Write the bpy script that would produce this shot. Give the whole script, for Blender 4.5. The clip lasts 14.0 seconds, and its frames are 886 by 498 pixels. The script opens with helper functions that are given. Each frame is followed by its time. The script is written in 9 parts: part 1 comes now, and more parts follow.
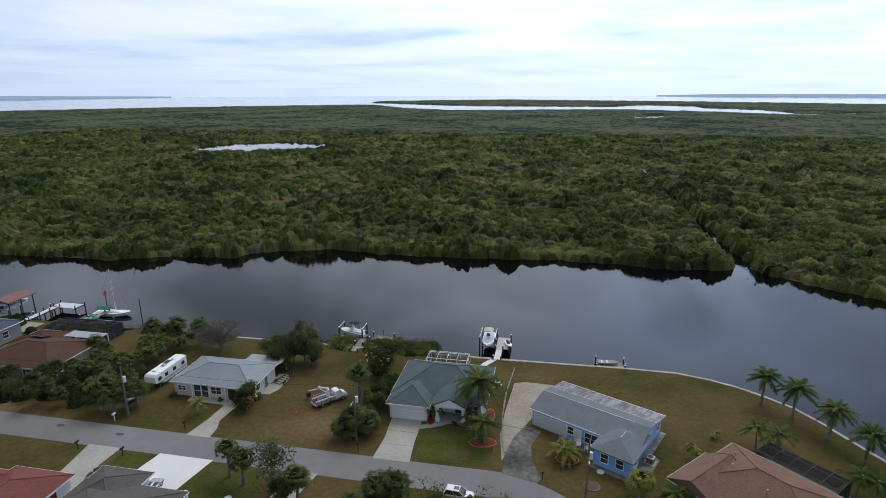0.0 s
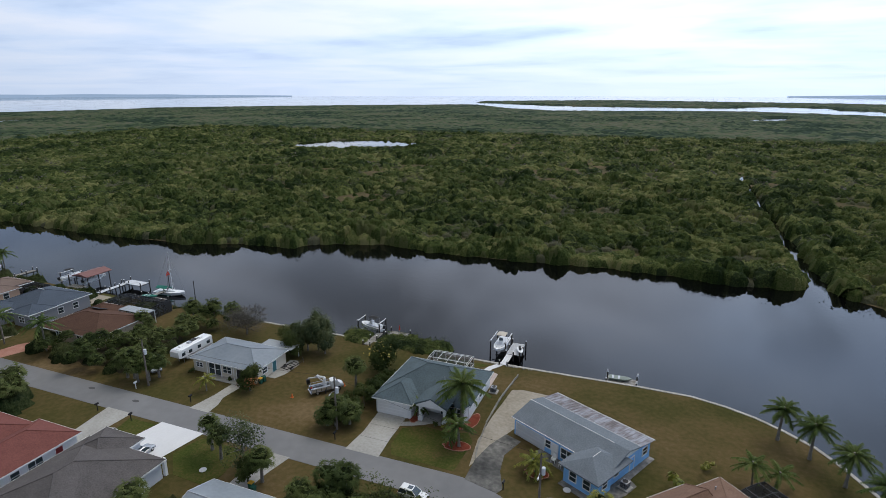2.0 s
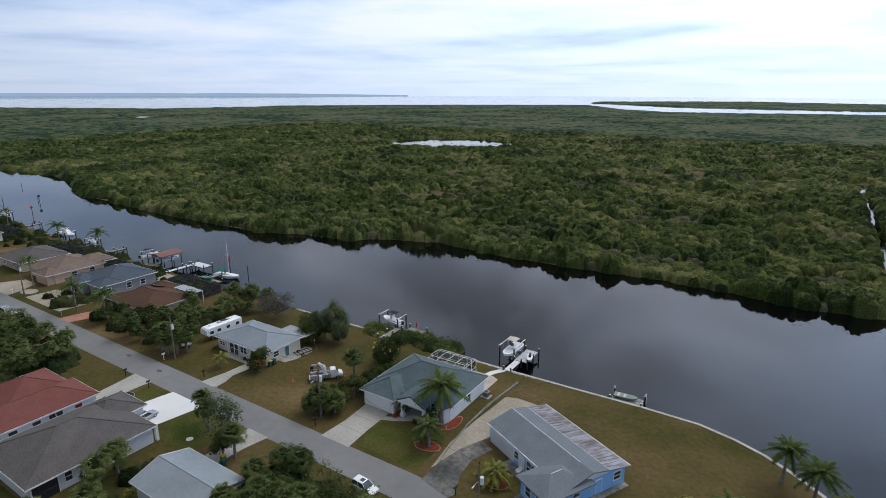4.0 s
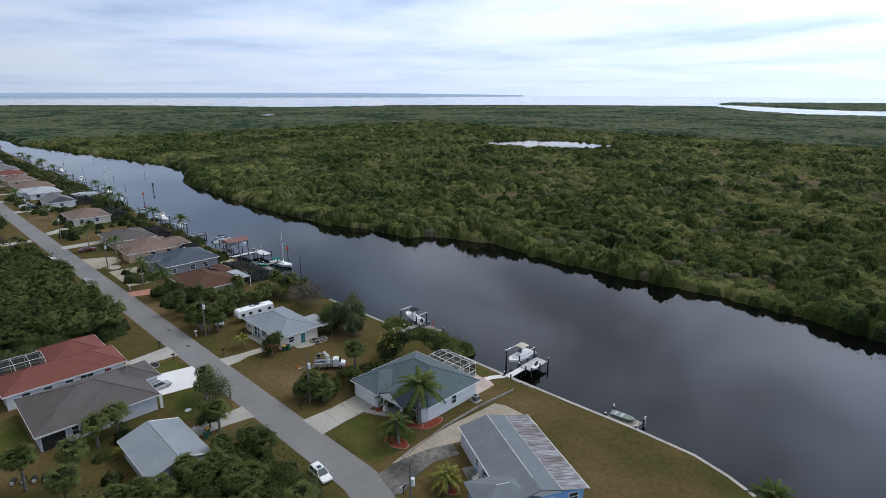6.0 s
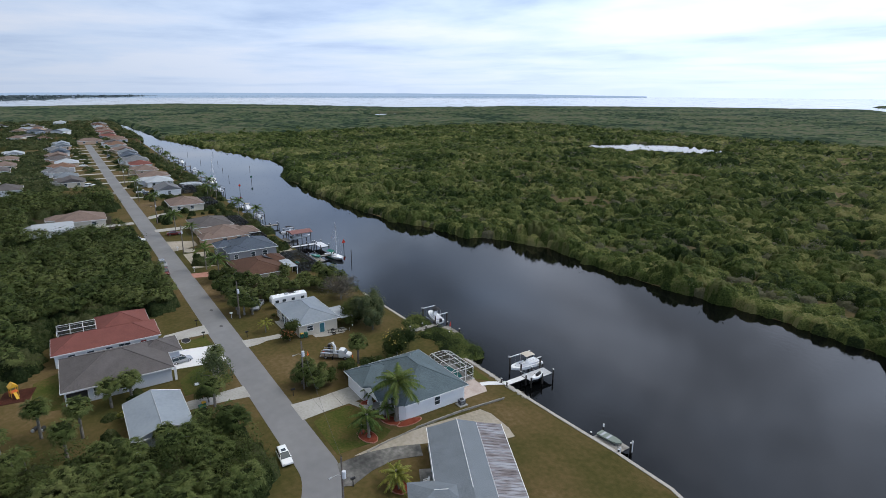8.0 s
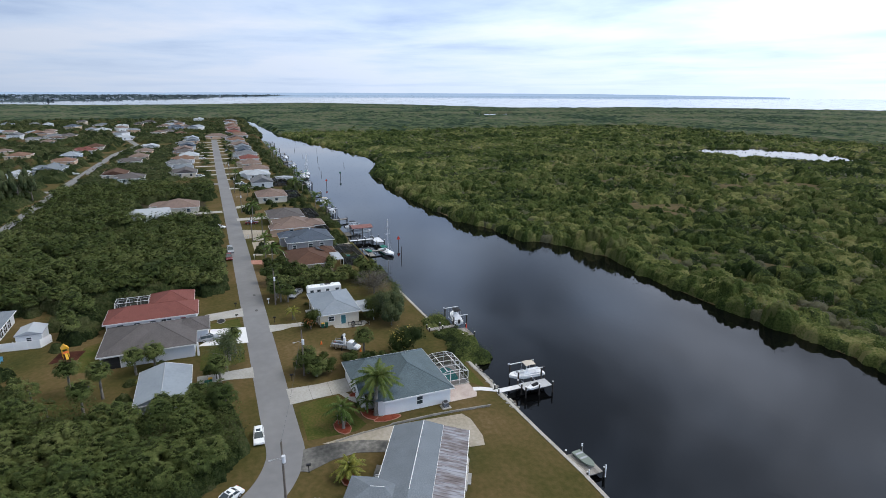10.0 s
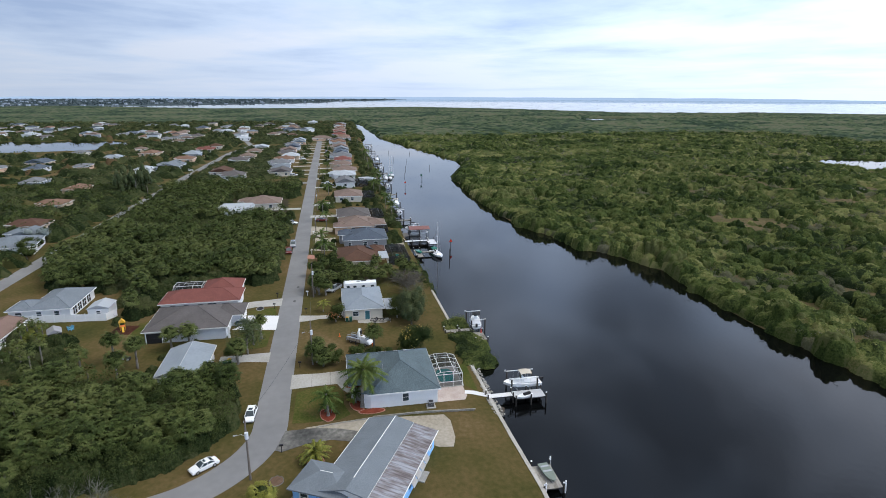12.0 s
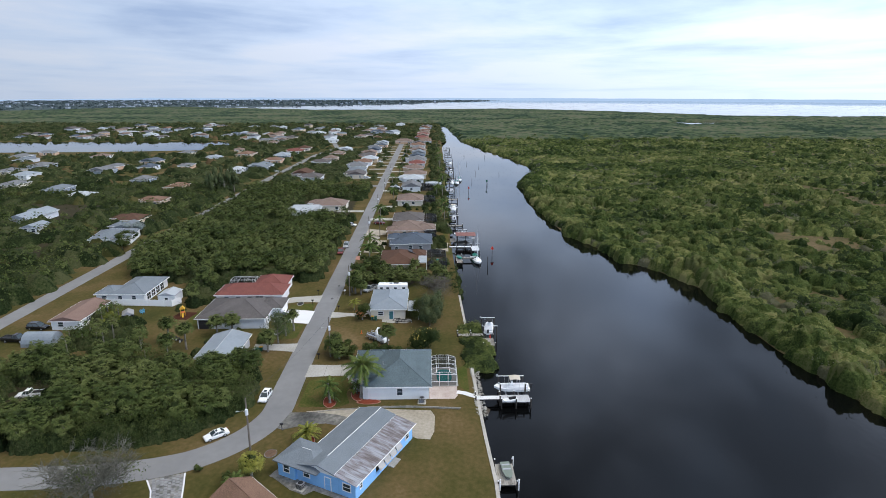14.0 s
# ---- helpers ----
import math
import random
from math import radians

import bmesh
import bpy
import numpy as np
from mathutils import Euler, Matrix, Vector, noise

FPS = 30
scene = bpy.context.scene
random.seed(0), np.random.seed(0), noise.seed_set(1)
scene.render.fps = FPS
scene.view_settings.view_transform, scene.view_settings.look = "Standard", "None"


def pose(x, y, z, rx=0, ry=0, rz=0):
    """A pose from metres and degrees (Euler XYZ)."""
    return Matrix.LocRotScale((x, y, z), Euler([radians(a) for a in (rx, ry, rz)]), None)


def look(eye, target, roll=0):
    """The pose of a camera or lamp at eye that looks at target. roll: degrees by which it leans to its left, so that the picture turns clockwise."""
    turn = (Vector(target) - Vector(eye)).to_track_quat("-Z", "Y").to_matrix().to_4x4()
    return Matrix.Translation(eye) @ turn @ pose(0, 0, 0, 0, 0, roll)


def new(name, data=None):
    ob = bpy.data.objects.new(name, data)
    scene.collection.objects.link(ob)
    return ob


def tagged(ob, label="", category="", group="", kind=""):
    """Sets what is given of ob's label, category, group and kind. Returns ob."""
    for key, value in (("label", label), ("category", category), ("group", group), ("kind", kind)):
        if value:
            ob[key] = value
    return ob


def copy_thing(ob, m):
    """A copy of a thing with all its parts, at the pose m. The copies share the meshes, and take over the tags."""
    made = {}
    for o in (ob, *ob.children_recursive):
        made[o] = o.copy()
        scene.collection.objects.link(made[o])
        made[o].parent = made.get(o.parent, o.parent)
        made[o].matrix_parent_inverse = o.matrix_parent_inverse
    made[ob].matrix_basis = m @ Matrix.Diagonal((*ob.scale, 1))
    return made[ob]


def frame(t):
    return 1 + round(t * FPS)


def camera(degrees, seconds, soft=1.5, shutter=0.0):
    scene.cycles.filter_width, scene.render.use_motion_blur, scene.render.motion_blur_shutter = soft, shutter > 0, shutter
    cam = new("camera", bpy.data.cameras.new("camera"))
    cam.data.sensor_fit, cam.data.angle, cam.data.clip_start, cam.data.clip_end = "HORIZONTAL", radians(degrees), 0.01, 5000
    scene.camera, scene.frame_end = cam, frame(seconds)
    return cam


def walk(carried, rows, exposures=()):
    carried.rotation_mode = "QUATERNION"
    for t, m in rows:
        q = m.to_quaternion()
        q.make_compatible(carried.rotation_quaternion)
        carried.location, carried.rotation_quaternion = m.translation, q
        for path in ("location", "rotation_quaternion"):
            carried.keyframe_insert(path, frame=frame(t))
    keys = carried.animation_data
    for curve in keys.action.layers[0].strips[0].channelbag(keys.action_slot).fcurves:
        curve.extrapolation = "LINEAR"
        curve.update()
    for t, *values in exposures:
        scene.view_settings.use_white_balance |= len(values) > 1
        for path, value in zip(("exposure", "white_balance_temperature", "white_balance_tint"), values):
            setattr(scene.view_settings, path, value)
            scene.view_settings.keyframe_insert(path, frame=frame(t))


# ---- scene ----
cam = camera(76.29, 14.0, soft=0.7)
METRES, EYE, TILT, LEAN, TURN = 127.65, 49.29, 0.0, 0.0, 11.13
ROWS = [
    (0.0, 0.0, 0.0, 0.0, -0.05, -15.77, 0.14),
    (0.5, 0.0313, 0.0009, -0.0, 2.52, -15.78, 0.11),
    (1.0, 0.0635, 0.0033, -0.0, 5.15, -15.78, 0.07),
    (1.5, 0.0965, 0.007, 0.0002, 7.84, -15.77, 0.02),
    (2.0, 0.1302, 0.0127, -0.0001, 10.58, -15.76, 0.00),
    (2.5, 0.1639, 0.0202, -0.0002, 13.36, -15.77, -0.04),
    (3.0, 0.1974, 0.0294, -0.0005, 16.17, -15.77, -0.10),
    (5.5, 0.3606, 0.1033, -0.0021, 30.47, -15.79, -0.15),
    (6.0, 0.391, 0.1229, -0.0023, 33.33, -15.80, -0.15),
    (6.5, 0.4204, 0.1444, -0.0025, 36.22, -15.81, -0.16),
    (7.0, 0.4493, 0.1673, -0.0028, 39.12, -15.79, -0.19),
    (9.5, 0.5747, 0.3027, -0.0025, 53.74, -15.78, -0.27),
    (10.0, 0.5959, 0.3336, -0.002, 56.65, -15.79, -0.28),
    (10.5, 0.6154, 0.3651, -0.0016, 59.55, -15.79, -0.28),
    (11.0, 0.6342, 0.3967, -0.0012, 62.42, -15.76, -0.25),
    (11.5, 0.6541, 0.4264, -0.001, 65.20, -15.61, -0.21),
    (12.0, 0.6754, 0.4538, 0.0012, 67.85, -15.43, -0.19),
    (12.5, 0.6986, 0.4799, 0.006, 70.37, -15.32, -0.16),
    (13.0, 0.7227, 0.5052, 0.0134, 72.78, -15.30, -0.14),
    (13.5, 0.7474, 0.5299, 0.023, 75.06, -15.33, -0.13),
    (14.0, 0.7726, 0.5549, 0.034, 77.23, -15.40, -0.11),
]
walk(cam, [(t, pose(1.46, 2.17, EYE, TILT, LEAN, TURN) @ pose(METRES * x, METRES * y, METRES * z, 90 + pitch, roll, yaw)) for t, x, y, z, yaw, pitch, roll in ROWS],
     exposures=[(t, stops, 5900, 13) for t, stops in ((0.0, -0.36), (3.0, -0.31), (6.5, -0.17), (9.5, 0.04), (12.0, 0.19), (14.0, 0.25))])

# ---- world and sun: a bright, streaky overcast ----
SUN_AZ, SUN_EL = radians(20), radians(52)
world = bpy.data.worlds.new("overcast")
scene.world = world
world.use_nodes = True
wn, wl = world.node_tree.nodes, world.node_tree.links
wn.clear()


def wnode(kind, **values):
    n = wn.new(kind)
    for k, v in values.items():
        n.inputs[k.replace("_", " ")].default_value = v
    return n


sky = wn.new("ShaderNodeTexSky")
sky.sky_type, sky.sun_disc = "NISHITA", False
sky.sun_elevation, sky.sun_rotation = SUN_EL, SUN_AZ
sky.air_density, sky.dust_density = 1.0, 0.5
coord = wn.new("ShaderNodeTexCoord")
sep = wn.new("ShaderNodeSeparateXYZ")
wl.new(coord.outputs["Generated"], sep.inputs[0])
up = wn.new("ShaderNodeMath")
up.operation = "MAXIMUM"
up.inputs[1].default_value = 0.0
wl.new(sep.outputs["Z"], up.inputs[0])
lift = wn.new("ShaderNodeMath")
lift.operation = "ADD"
lift.inputs[1].default_value = 0.055
wl.new(up.outputs[0], lift.inputs[0])
flat = wn.new("ShaderNodeVectorMath")
flat.operation = "DIVIDE"
spread = wn.new("ShaderNodeCombineXYZ")
for k in ("X", "Y", "Z"):
    wl.new(lift.outputs[0], spread.inputs[k])
wl.new(coord.outputs["Generated"], flat.inputs[0])
wl.new(spread.outputs[0], flat.inputs[1])
turn = wn.new("ShaderNodeMapping")
turn.inputs["Rotation"].default_value = (0, 0, radians(52))
turn.inputs["Scale"].default_value = (0.30, 0.36, 0.0)
wl.new(flat.outputs[0], turn.inputs["Vector"])
streak = wnode("ShaderNodeTexNoise", Scale=1.1, Detail=5.0, Roughness=0.46, Distortion=0.5)
wl.new(turn.outputs[0], streak.inputs["Vector"])
puff = wnode("ShaderNodeTexNoise", Scale=3.6, Detail=5.0, Roughness=0.6)
wl.new(turn.outputs[0], puff.inputs["Vector"])
blend = wn.new("ShaderNodeMix")
blend.data_type = "FLOAT"
blend.inputs[0].default_value = 0.22
wl.new(streak.outputs["Fac"], blend.inputs[2])
wl.new(puff.outputs["Fac"], blend.inputs[3])
cloud = wn.new("ShaderNodeValToRGB")
cr = cloud.color_ramp
cr.elements[0].position, cr.elements[0].color = 0.34, (0.52, 0.65, 0.86, 1)
cr.elements[1].position, cr.elements[1].color = 0.60, (0.96, 1.0, 1.05, 1)
e = cr.elements.new(0.47)
e.color = (0.76, 0.88, 1.03, 1)
wl.new(blend.outputs[0], cloud.inputs[0])
# hazy, paler band low over the horizon
hz = wn.new("ShaderNodeMapRange")
hz.inputs["From Min"].default_value, hz.inputs["From Max"].default_value = 0.0, 0.10
hz.inputs["To Min"].default_value, hz.inputs["To Max"].default_value = 0.80, 0.0
wl.new(sep.outputs["Z"], hz.inputs[0])
hazy = wn.new("ShaderNodeMix")
hazy.data_type = "RGBA"
hazy.inputs[7].default_value = (0.74, 0.83, 0.94, 1)
wl.new(hz.outputs[0], hazy.inputs[0])
wl.new(cloud.outputs[0], hazy.inputs[6])
clouds = wn.new("ShaderNodeBackground")
# the veil is thinnest, and so brightest, on the sun's side, and greyer overhead
toward = wn.new("ShaderNodeVectorMath")
toward.operation = "DOT_PRODUCT"
toward.inputs[1].default_value = (0.42, 0.90, 0.0)
wl.new(coord.outputs["Generated"], toward.inputs[0])
side = wn.new("ShaderNodeMapRange")
side.inputs["From Min"].default_value, side.inputs["From Max"].default_value = -0.9, 0.95
side.inputs["To Min"].default_value, side.inputs["To Max"].default_value = 0.57, 1.43
wl.new(toward.outputs["Value"], side.inputs[0])
above = wn.new("ShaderNodeMapRange")
above.inputs["From Min"].default_value, above.inputs["From Max"].default_value = 0.22, 0.80
above.inputs["To Min"].default_value, above.inputs["To Max"].default_value = 1.0, 0.40
wl.new(sep.outputs["Z"], above.inputs[0])
both = wn.new("ShaderNodeMath")
both.operation = "MULTIPLY"
wl.new(side.outputs[0], both.inputs[0])
wl.new(above.outputs[0], both.inputs[1])
# heavier grey banks and bright breaks higher up
bank = wnode("ShaderNodeTexNoise", Scale=2.6, Detail=4.0, Roughness=0.5, Distortion=0.3)
squash = wn.new("ShaderNodeMapping")
squash.inputs["Scale"].default_value = (1.0, 1.0, 1.6)
wl.new(coord.outputs["Generated"], squash.inputs["Vector"])
wl.new(squash.outputs[0], bank.inputs["Vector"])
broken = wn.new("ShaderNodeMapRange")
broken.inputs["From Min"].default_value, broken.inputs["From Max"].default_value = 0.40, 0.61
broken.inputs["To Min"].default_value, broken.inputs["To Max"].default_value = 0.60, 1.65
wl.new(bank.outputs["Fac"], broken.inputs[0])
high = wn.new("ShaderNodeMapRange")
high.inputs["From Min"].default_value, high.inputs["From Max"].default_value = 0.13, 0.34
wl.new(sep.outputs["Z"], high.inputs[0])
patchy = wn.new("ShaderNodeMix")
patchy.data_type = "FLOAT"
patchy.inputs[2].default_value = 1.0
wl.new(high.outputs[0], patchy.inputs[0])
wl.new(broken.outputs[0], patchy.inputs[3])
veil = wn.new("ShaderNodeMath")
veil.operation = "MULTIPLY"
wl.new(both.outputs[0], veil.inputs[0])
wl.new(patchy.outputs[0], veil.inputs[1])
glow = wn.new("ShaderNodeVectorMath")
glow.operation = "DOT_PRODUCT"
glow.inputs[1].default_value = (math.sin(SUN_AZ) * math.cos(SUN_EL), math.cos(SUN_AZ) * math.cos(SUN_EL), math.sin(SUN_EL))
wl.new(coord.outputs["Generated"], glow.inputs[0])
faced = wn.new("ShaderNodeMath")
faced.operation = "MAXIMUM"
faced.inputs[1].default_value = 0.0
wl.new(glow.outputs["Value"], faced.inputs[0])
halo = wn.new("ShaderNodeMath")
halo.operation = "POWER"
halo.inputs[1].default_value = 6.0
wl.new(faced.outputs[0], halo.inputs[0])
lit = wn.new("ShaderNodeMath")
lit.operation = "MULTIPLY_ADD"
lit.inputs[1].default_value = 1.9
wl.new(halo.outputs[0], lit.inputs[0])
wl.new(veil.outputs[0], lit.inputs[2])
wl.new(lit.outputs[0], clouds.inputs["Strength"])
bluer = wn.new("ShaderNodeMix")
bluer.data_type, bluer.blend_type = "RGBA", "MULTIPLY"
bluer.inputs[7].default_value = (0.955, 0.985, 1.03, 1)
wl.new(high.outputs[0], bluer.inputs[0])
wl.new(hazy.outputs[2], bluer.inputs[6])
# the unseen sky overhead is tinted warm and brightened, added to warm the land
zenith = wn.new("ShaderNodeMapRange")
zenith.inputs["From Min"].default_value, zenith.inputs["From Max"].default_value = 0.62, 0.88
wl.new(sep.outputs["Z"], zenith.inputs[0])
warmer = wn.new("ShaderNodeMix")
warmer.data_type, warmer.blend_type = "RGBA", "MULTIPLY"
warmer.inputs[7].default_value = (1.85, 1.5, 1.0, 1)
wl.new(zenith.outputs[0], warmer.inputs[0])
wl.new(bluer.outputs[2], warmer.inputs[6])
wl.new(warmer.outputs[2], clouds.inputs["Color"])
clear = wn.new("ShaderNodeBackground")
clear.inputs["Strength"].default_value = 0.1
wl.new(sky.outputs[0], clear.inputs["Color"])
cover = wn.new("ShaderNodeMixShader")
cover.inputs[0].default_value = 0.96
wl.new(clear.outputs[0], cover.inputs[1])
wl.new(clouds.outputs[0], cover.inputs[2])
wo = wn.new("ShaderNodeOutputWorld")
wl.new(cover.outputs[0], wo.inputs["Surface"])

sun = new("sun", bpy.data.lights.new("sun", "SUN"))
sun.data.energy, sun.data.angle, sun.data.color = 1.15, radians(20), (1.0, 0.85, 0.66)
sun.matrix_world = look((100 * math.sin(SUN_AZ), 100 * math.cos(SUN_AZ), 100 * math.tan(SUN_EL)), (0, 0, 0))


# ---- materials ----
def material(name, ramp, scale=0.5, fine=6.0, rough=0.8, bump=0.0, bump_scale=20.0, metal=0.0, island=0.0, random_ob=0.0, spec=0.3, stretch=(1, 1, 1), clump=None, leafy=0.0, grit=0.38, spin=0.0, patch=1.0):
    """A surface whose colour runs through ramp by a broad and a fine noise over the world's metres; island and random_ob vary pieces."""
    m = bpy.data.materials.new(name)
    m.use_nodes = True
    n, l = m.node_tree.nodes, m.node_tree.links
    bs = n["Principled BSDF"]
    bs.inputs["Roughness"].default_value, bs.inputs["Metallic"].default_value = rough, metal
    bs.inputs["Specular IOR Level"].default_value = spec
    geo = n.new("ShaderNodeNewGeometry")
    mp = n.new("ShaderNodeMapping")
    mp.inputs["Scale"].default_value = stretch
    if spin:
        turned = n.new("ShaderNodeVectorRotate")
        turned.rotation_type = "Z_AXIS"
        turned.inputs["Angle"].default_value = radians(spin)
        l.new(geo.outputs["Position"], turned.inputs["Vector"])
        l.new(turned.outputs[0], mp.inputs["Vector"])
    else:
        l.new(geo.outputs["Position"], mp.inputs["Vector"])
    broad, grain = n.new("ShaderNodeTexNoise"), n.new("ShaderNodeTexNoise")
    broad.inputs["Scale"].default_value, grain.inputs["Scale"].default_value = scale, fine
    broad.inputs["Detail"].default_value, grain.inputs["Detail"].default_value = 4.0, 3.0
    l.new(mp.outputs[0], broad.inputs["Vector"])
    l.new(mp.outputs[0], grain.inputs["Vector"])
    mix = n.new("ShaderNodeMath")
    mix.operation = "MULTIPLY_ADD"
    mix.inputs[1].default_value = (1 - grit) * patch
    l.new(broad.outputs["Fac"], mix.inputs[0])
    part2 = n.new("ShaderNodeMath")
    part2.operation = "MULTIPLY_ADD"
    part2.inputs[1].default_value, part2.inputs[2].default_value = grit, 0.5 * (1 - grit) * (1 - patch)
    l.new(grain.outputs["Fac"], part2.inputs[0])
    l.new(part2.outputs[0], mix.inputs[2])
    value = mix.outputs[0]
    if clump:
        plan = n.new("ShaderNodeMapping")
        plan.inputs["Scale"].default_value = (1 / clump[0], 1 / clump[0], 0.0)
        l.new(geo.outputs["Position"], plan.inputs["Vector"])
        cell = n.new("ShaderNodeTexVoronoi")
        cell.feature = "SMOOTH_F1"
        cell.inputs["Scale"].default_value, cell.inputs["Smoothness"].default_value = 1.0, 0.25
        l.new(plan.outputs[0], cell.inputs["Vector"])
        tone = n.new("ShaderNodeSeparateColor")
        l.new(cell.outputs["Color"], tone.inputs[0])
        ca = n.new("ShaderNodeMath")
        ca.operation = "MULTIPLY_ADD"
        ca.inputs[1].default_value = clump[1]
        l.new(tone.outputs[0], ca.inputs[0])
        l.new(value, ca.inputs[2])
        cs = n.new("ShaderNodeMath")
        cs.operation = "SUBTRACT"
        cs.inputs[1].default_value = clump[1] / 2
        l.new(ca.outputs[0], cs.inputs[0])
        value = cs.outputs[0]
    for amount, source in ((island, geo.outputs["Random Per Island"]), (random_ob, None)):
        if amount:
            if source is None:
                info = n.new("ShaderNodeObjectInfo")
                source = info.outputs["Random"]
            a = n.new("ShaderNodeMath")
            a.operation = "MULTIPLY_ADD"
            a.inputs[1].default_value = amount
            l.new(source, a.inputs[0])
            l.new(value, a.inputs[2])
            s = n.new("ShaderNodeMath")
            s.operation = "SUBTRACT"
            s.inputs[1].default_value = amount / 2
            l.new(a.outputs[0], s.inputs[0])
            value = s.outputs[0]
    cr = n.new("ShaderNodeValToRGB")
    els = cr.color_ramp.elements
    k = len(ramp)
    for i, c in enumerate(ramp):
        at = 0.32 + 0.36 * i / max(k - 1, 1)
        el = els[i] if i < 2 else els.new(at)
        el.position, el.color = at, (*c, 1)
    if k == 1:
        els[1].color, els[1].position = (*ramp[0], 1), 1.0
    l.new(value, cr.inputs[0])
    l.new(cr.outputs[0], bs.inputs["Base Color"])
    if leafy:
        through_leaf, both_ways = n.new("ShaderNodeBsdfTranslucent"), n.new("ShaderNodeMixShader")
        both_ways.inputs[0].default_value = leafy
        l.new(cr.outputs[0], through_leaf.inputs["Color"])
        l.new(bs.outputs[0], both_ways.inputs[1])
        l.new(through_leaf.outputs[0], both_ways.inputs[2])
        l.new(both_ways.outputs[0], n["Material Output"].inputs["Surface"])
    if bump:
        bt = n.new("ShaderNodeTexNoise")
        bt.inputs["Scale"].default_value, bt.inputs["Detail"].default_value = bump_scale, 4.0
        l.new(mp.outputs[0], bt.inputs["Vector"])
        b = n.new("ShaderNodeBump")
        b.inputs["Strength"].default_value, b.inputs["Distance"].default_value = 1.0, bump
        l.new(bt.outputs["Fac"], b.inputs["Height"])
        l.new(b.outputs[0], bs.inputs["Normal"])
    return m


def paint(name, c, rough=0.55, vary=0.08, **kw):
    return material(name, [tuple(v * (1 - vary) for v in c), c, tuple(min(1, v * (1 + vary)) for v in c)], 0.6, 5.0, rough, **kw)


GRASS = material("dry_lawn", [(0.032, 0.041, 0.012), (0.066, 0.060, 0.020), (0.106, 0.078, 0.034), (0.170, 0.122, 0.066)], 0.05, 1.3, 0.95, 0.03, 4.0, spec=0.03, grit=0.24)
LAWN = material("green_lawn", [(0.038, 0.058, 0.012), (0.056, 0.07, 0.016), (0.086, 0.08, 0.025), (0.122, 0.09, 0.037)], 0.22, 2.6, 0.95, 0.06, 4.0, spec=0.03, grit=0.45)
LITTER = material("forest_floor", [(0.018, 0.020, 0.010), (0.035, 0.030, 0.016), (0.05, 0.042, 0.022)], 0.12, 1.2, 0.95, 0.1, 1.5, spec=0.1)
MUD = material("mangrove_mud", [(0.045, 0.046, 0.02), (0.076, 0.067, 0.031), (0.11, 0.085, 0.045), (0.145, 0.108, 0.06)], 0.045, 0.7, 0.95, spec=0.05)
ROAD = material("worn_asphalt", [(0.165, 0.165, 0.170), (0.192, 0.192, 0.197), (0.222, 0.222, 0.226)], 0.09, 0.7, 0.9, 0.003, 9.0, spec=0.2, grit=0.3)
PATCH = paint("asphalt_patch", (0.085, 0.085, 0.086), 0.9)
CONCRETE = material("concrete", [(0.29, 0.28, 0.26), (0.36, 0.35, 0.325), (0.42, 0.41, 0.39)], 0.25, 2.5, 0.9, spec=0.2, grit=0.5)
FLAG = material("grey_flagstone", [(0.15, 0.152, 0.16), (0.22, 0.222, 0.23), (0.31, 0.31, 0.315)], 0.9, 2.5, 0.85, spec=0.2)
STAINED = material("stained_concrete", [(0.06, 0.06, 0.06), (0.12, 0.12, 0.115), (0.24, 0.23, 0.22), (0.32, 0.31, 0.29)], 0.22, 1.6, 0.9, spec=0.2)
OLDCON = material("blackened_concrete", [(0.045, 0.045, 0.044), (0.085, 0.084, 0.080), (0.15, 0.145, 0.135), (0.26, 0.25, 0.235)], 0.28, 1.3, 0.9, spec=0.2)
SANDY = material("pale_gravel", [(0.25, 0.22, 0.17), (0.33, 0.295, 0.24), (0.40, 0.36, 0.31)], 0.2, 2.0, 0.95, spec=0.1, grit=0.5)
NEWCON = material("new_white_concrete", [(0.62, 0.62, 0.63), (0.70, 0.70, 0.71)], 0.3, 3.0, 0.85, spec=0.2)
BRICKISH = material("red_pavers", [(0.30, 0.14, 0.10), (0.38, 0.19, 0.14), (0.42, 0.23, 0.18)], 0.6, 4.0, 0.9, spec=0.2)
PAVER = material("pinkish_pavers", [(0.36, 0.29, 0.26), (0.44, 0.37, 0.335), (0.50, 0.43, 0.39)], 0.6, 4.0, 0.9, random_ob=0.2, spec=0.2)
MULCH = material("red_mulch", [(0.13, 0.030, 0.016), (0.20, 0.05, 0.028), (0.25, 0.07, 0.04)], 0.8, 6.0, 0.95, 0.05, 5.0, spec=0.1)
BROWNMULCH = material("brown_mulch", [(0.09, 0.055, 0.038), (0.13, 0.085, 0.06), (0.18, 0.125, 0.09)], 0.8, 6.0, 0.95, 0.05, 5.0, spec=0.1)
DARKMULCH = material("dark_mulch", [(0.03, 0.012, 0.008), (0.055, 0.02, 0.013), (0.08, 0.032, 0.02)], 0.8, 6.0, 0.95, 0.05, 5.0, spec=0.1)
SEAWALL = material("seawall_cap", [(0.26, 0.245, 0.22), (0.38, 0.36, 0.33), (0.46, 0.44, 0.41)], 0.3, 2.0, 0.9, spec=0.2)
ROCK = material("riprap_stone", [(0.15, 0.14, 0.125), (0.235, 0.225, 0.20), (0.32, 0.305, 0.28)], 0.8, 4.0, 0.95, island=0.3, spec=0.2)

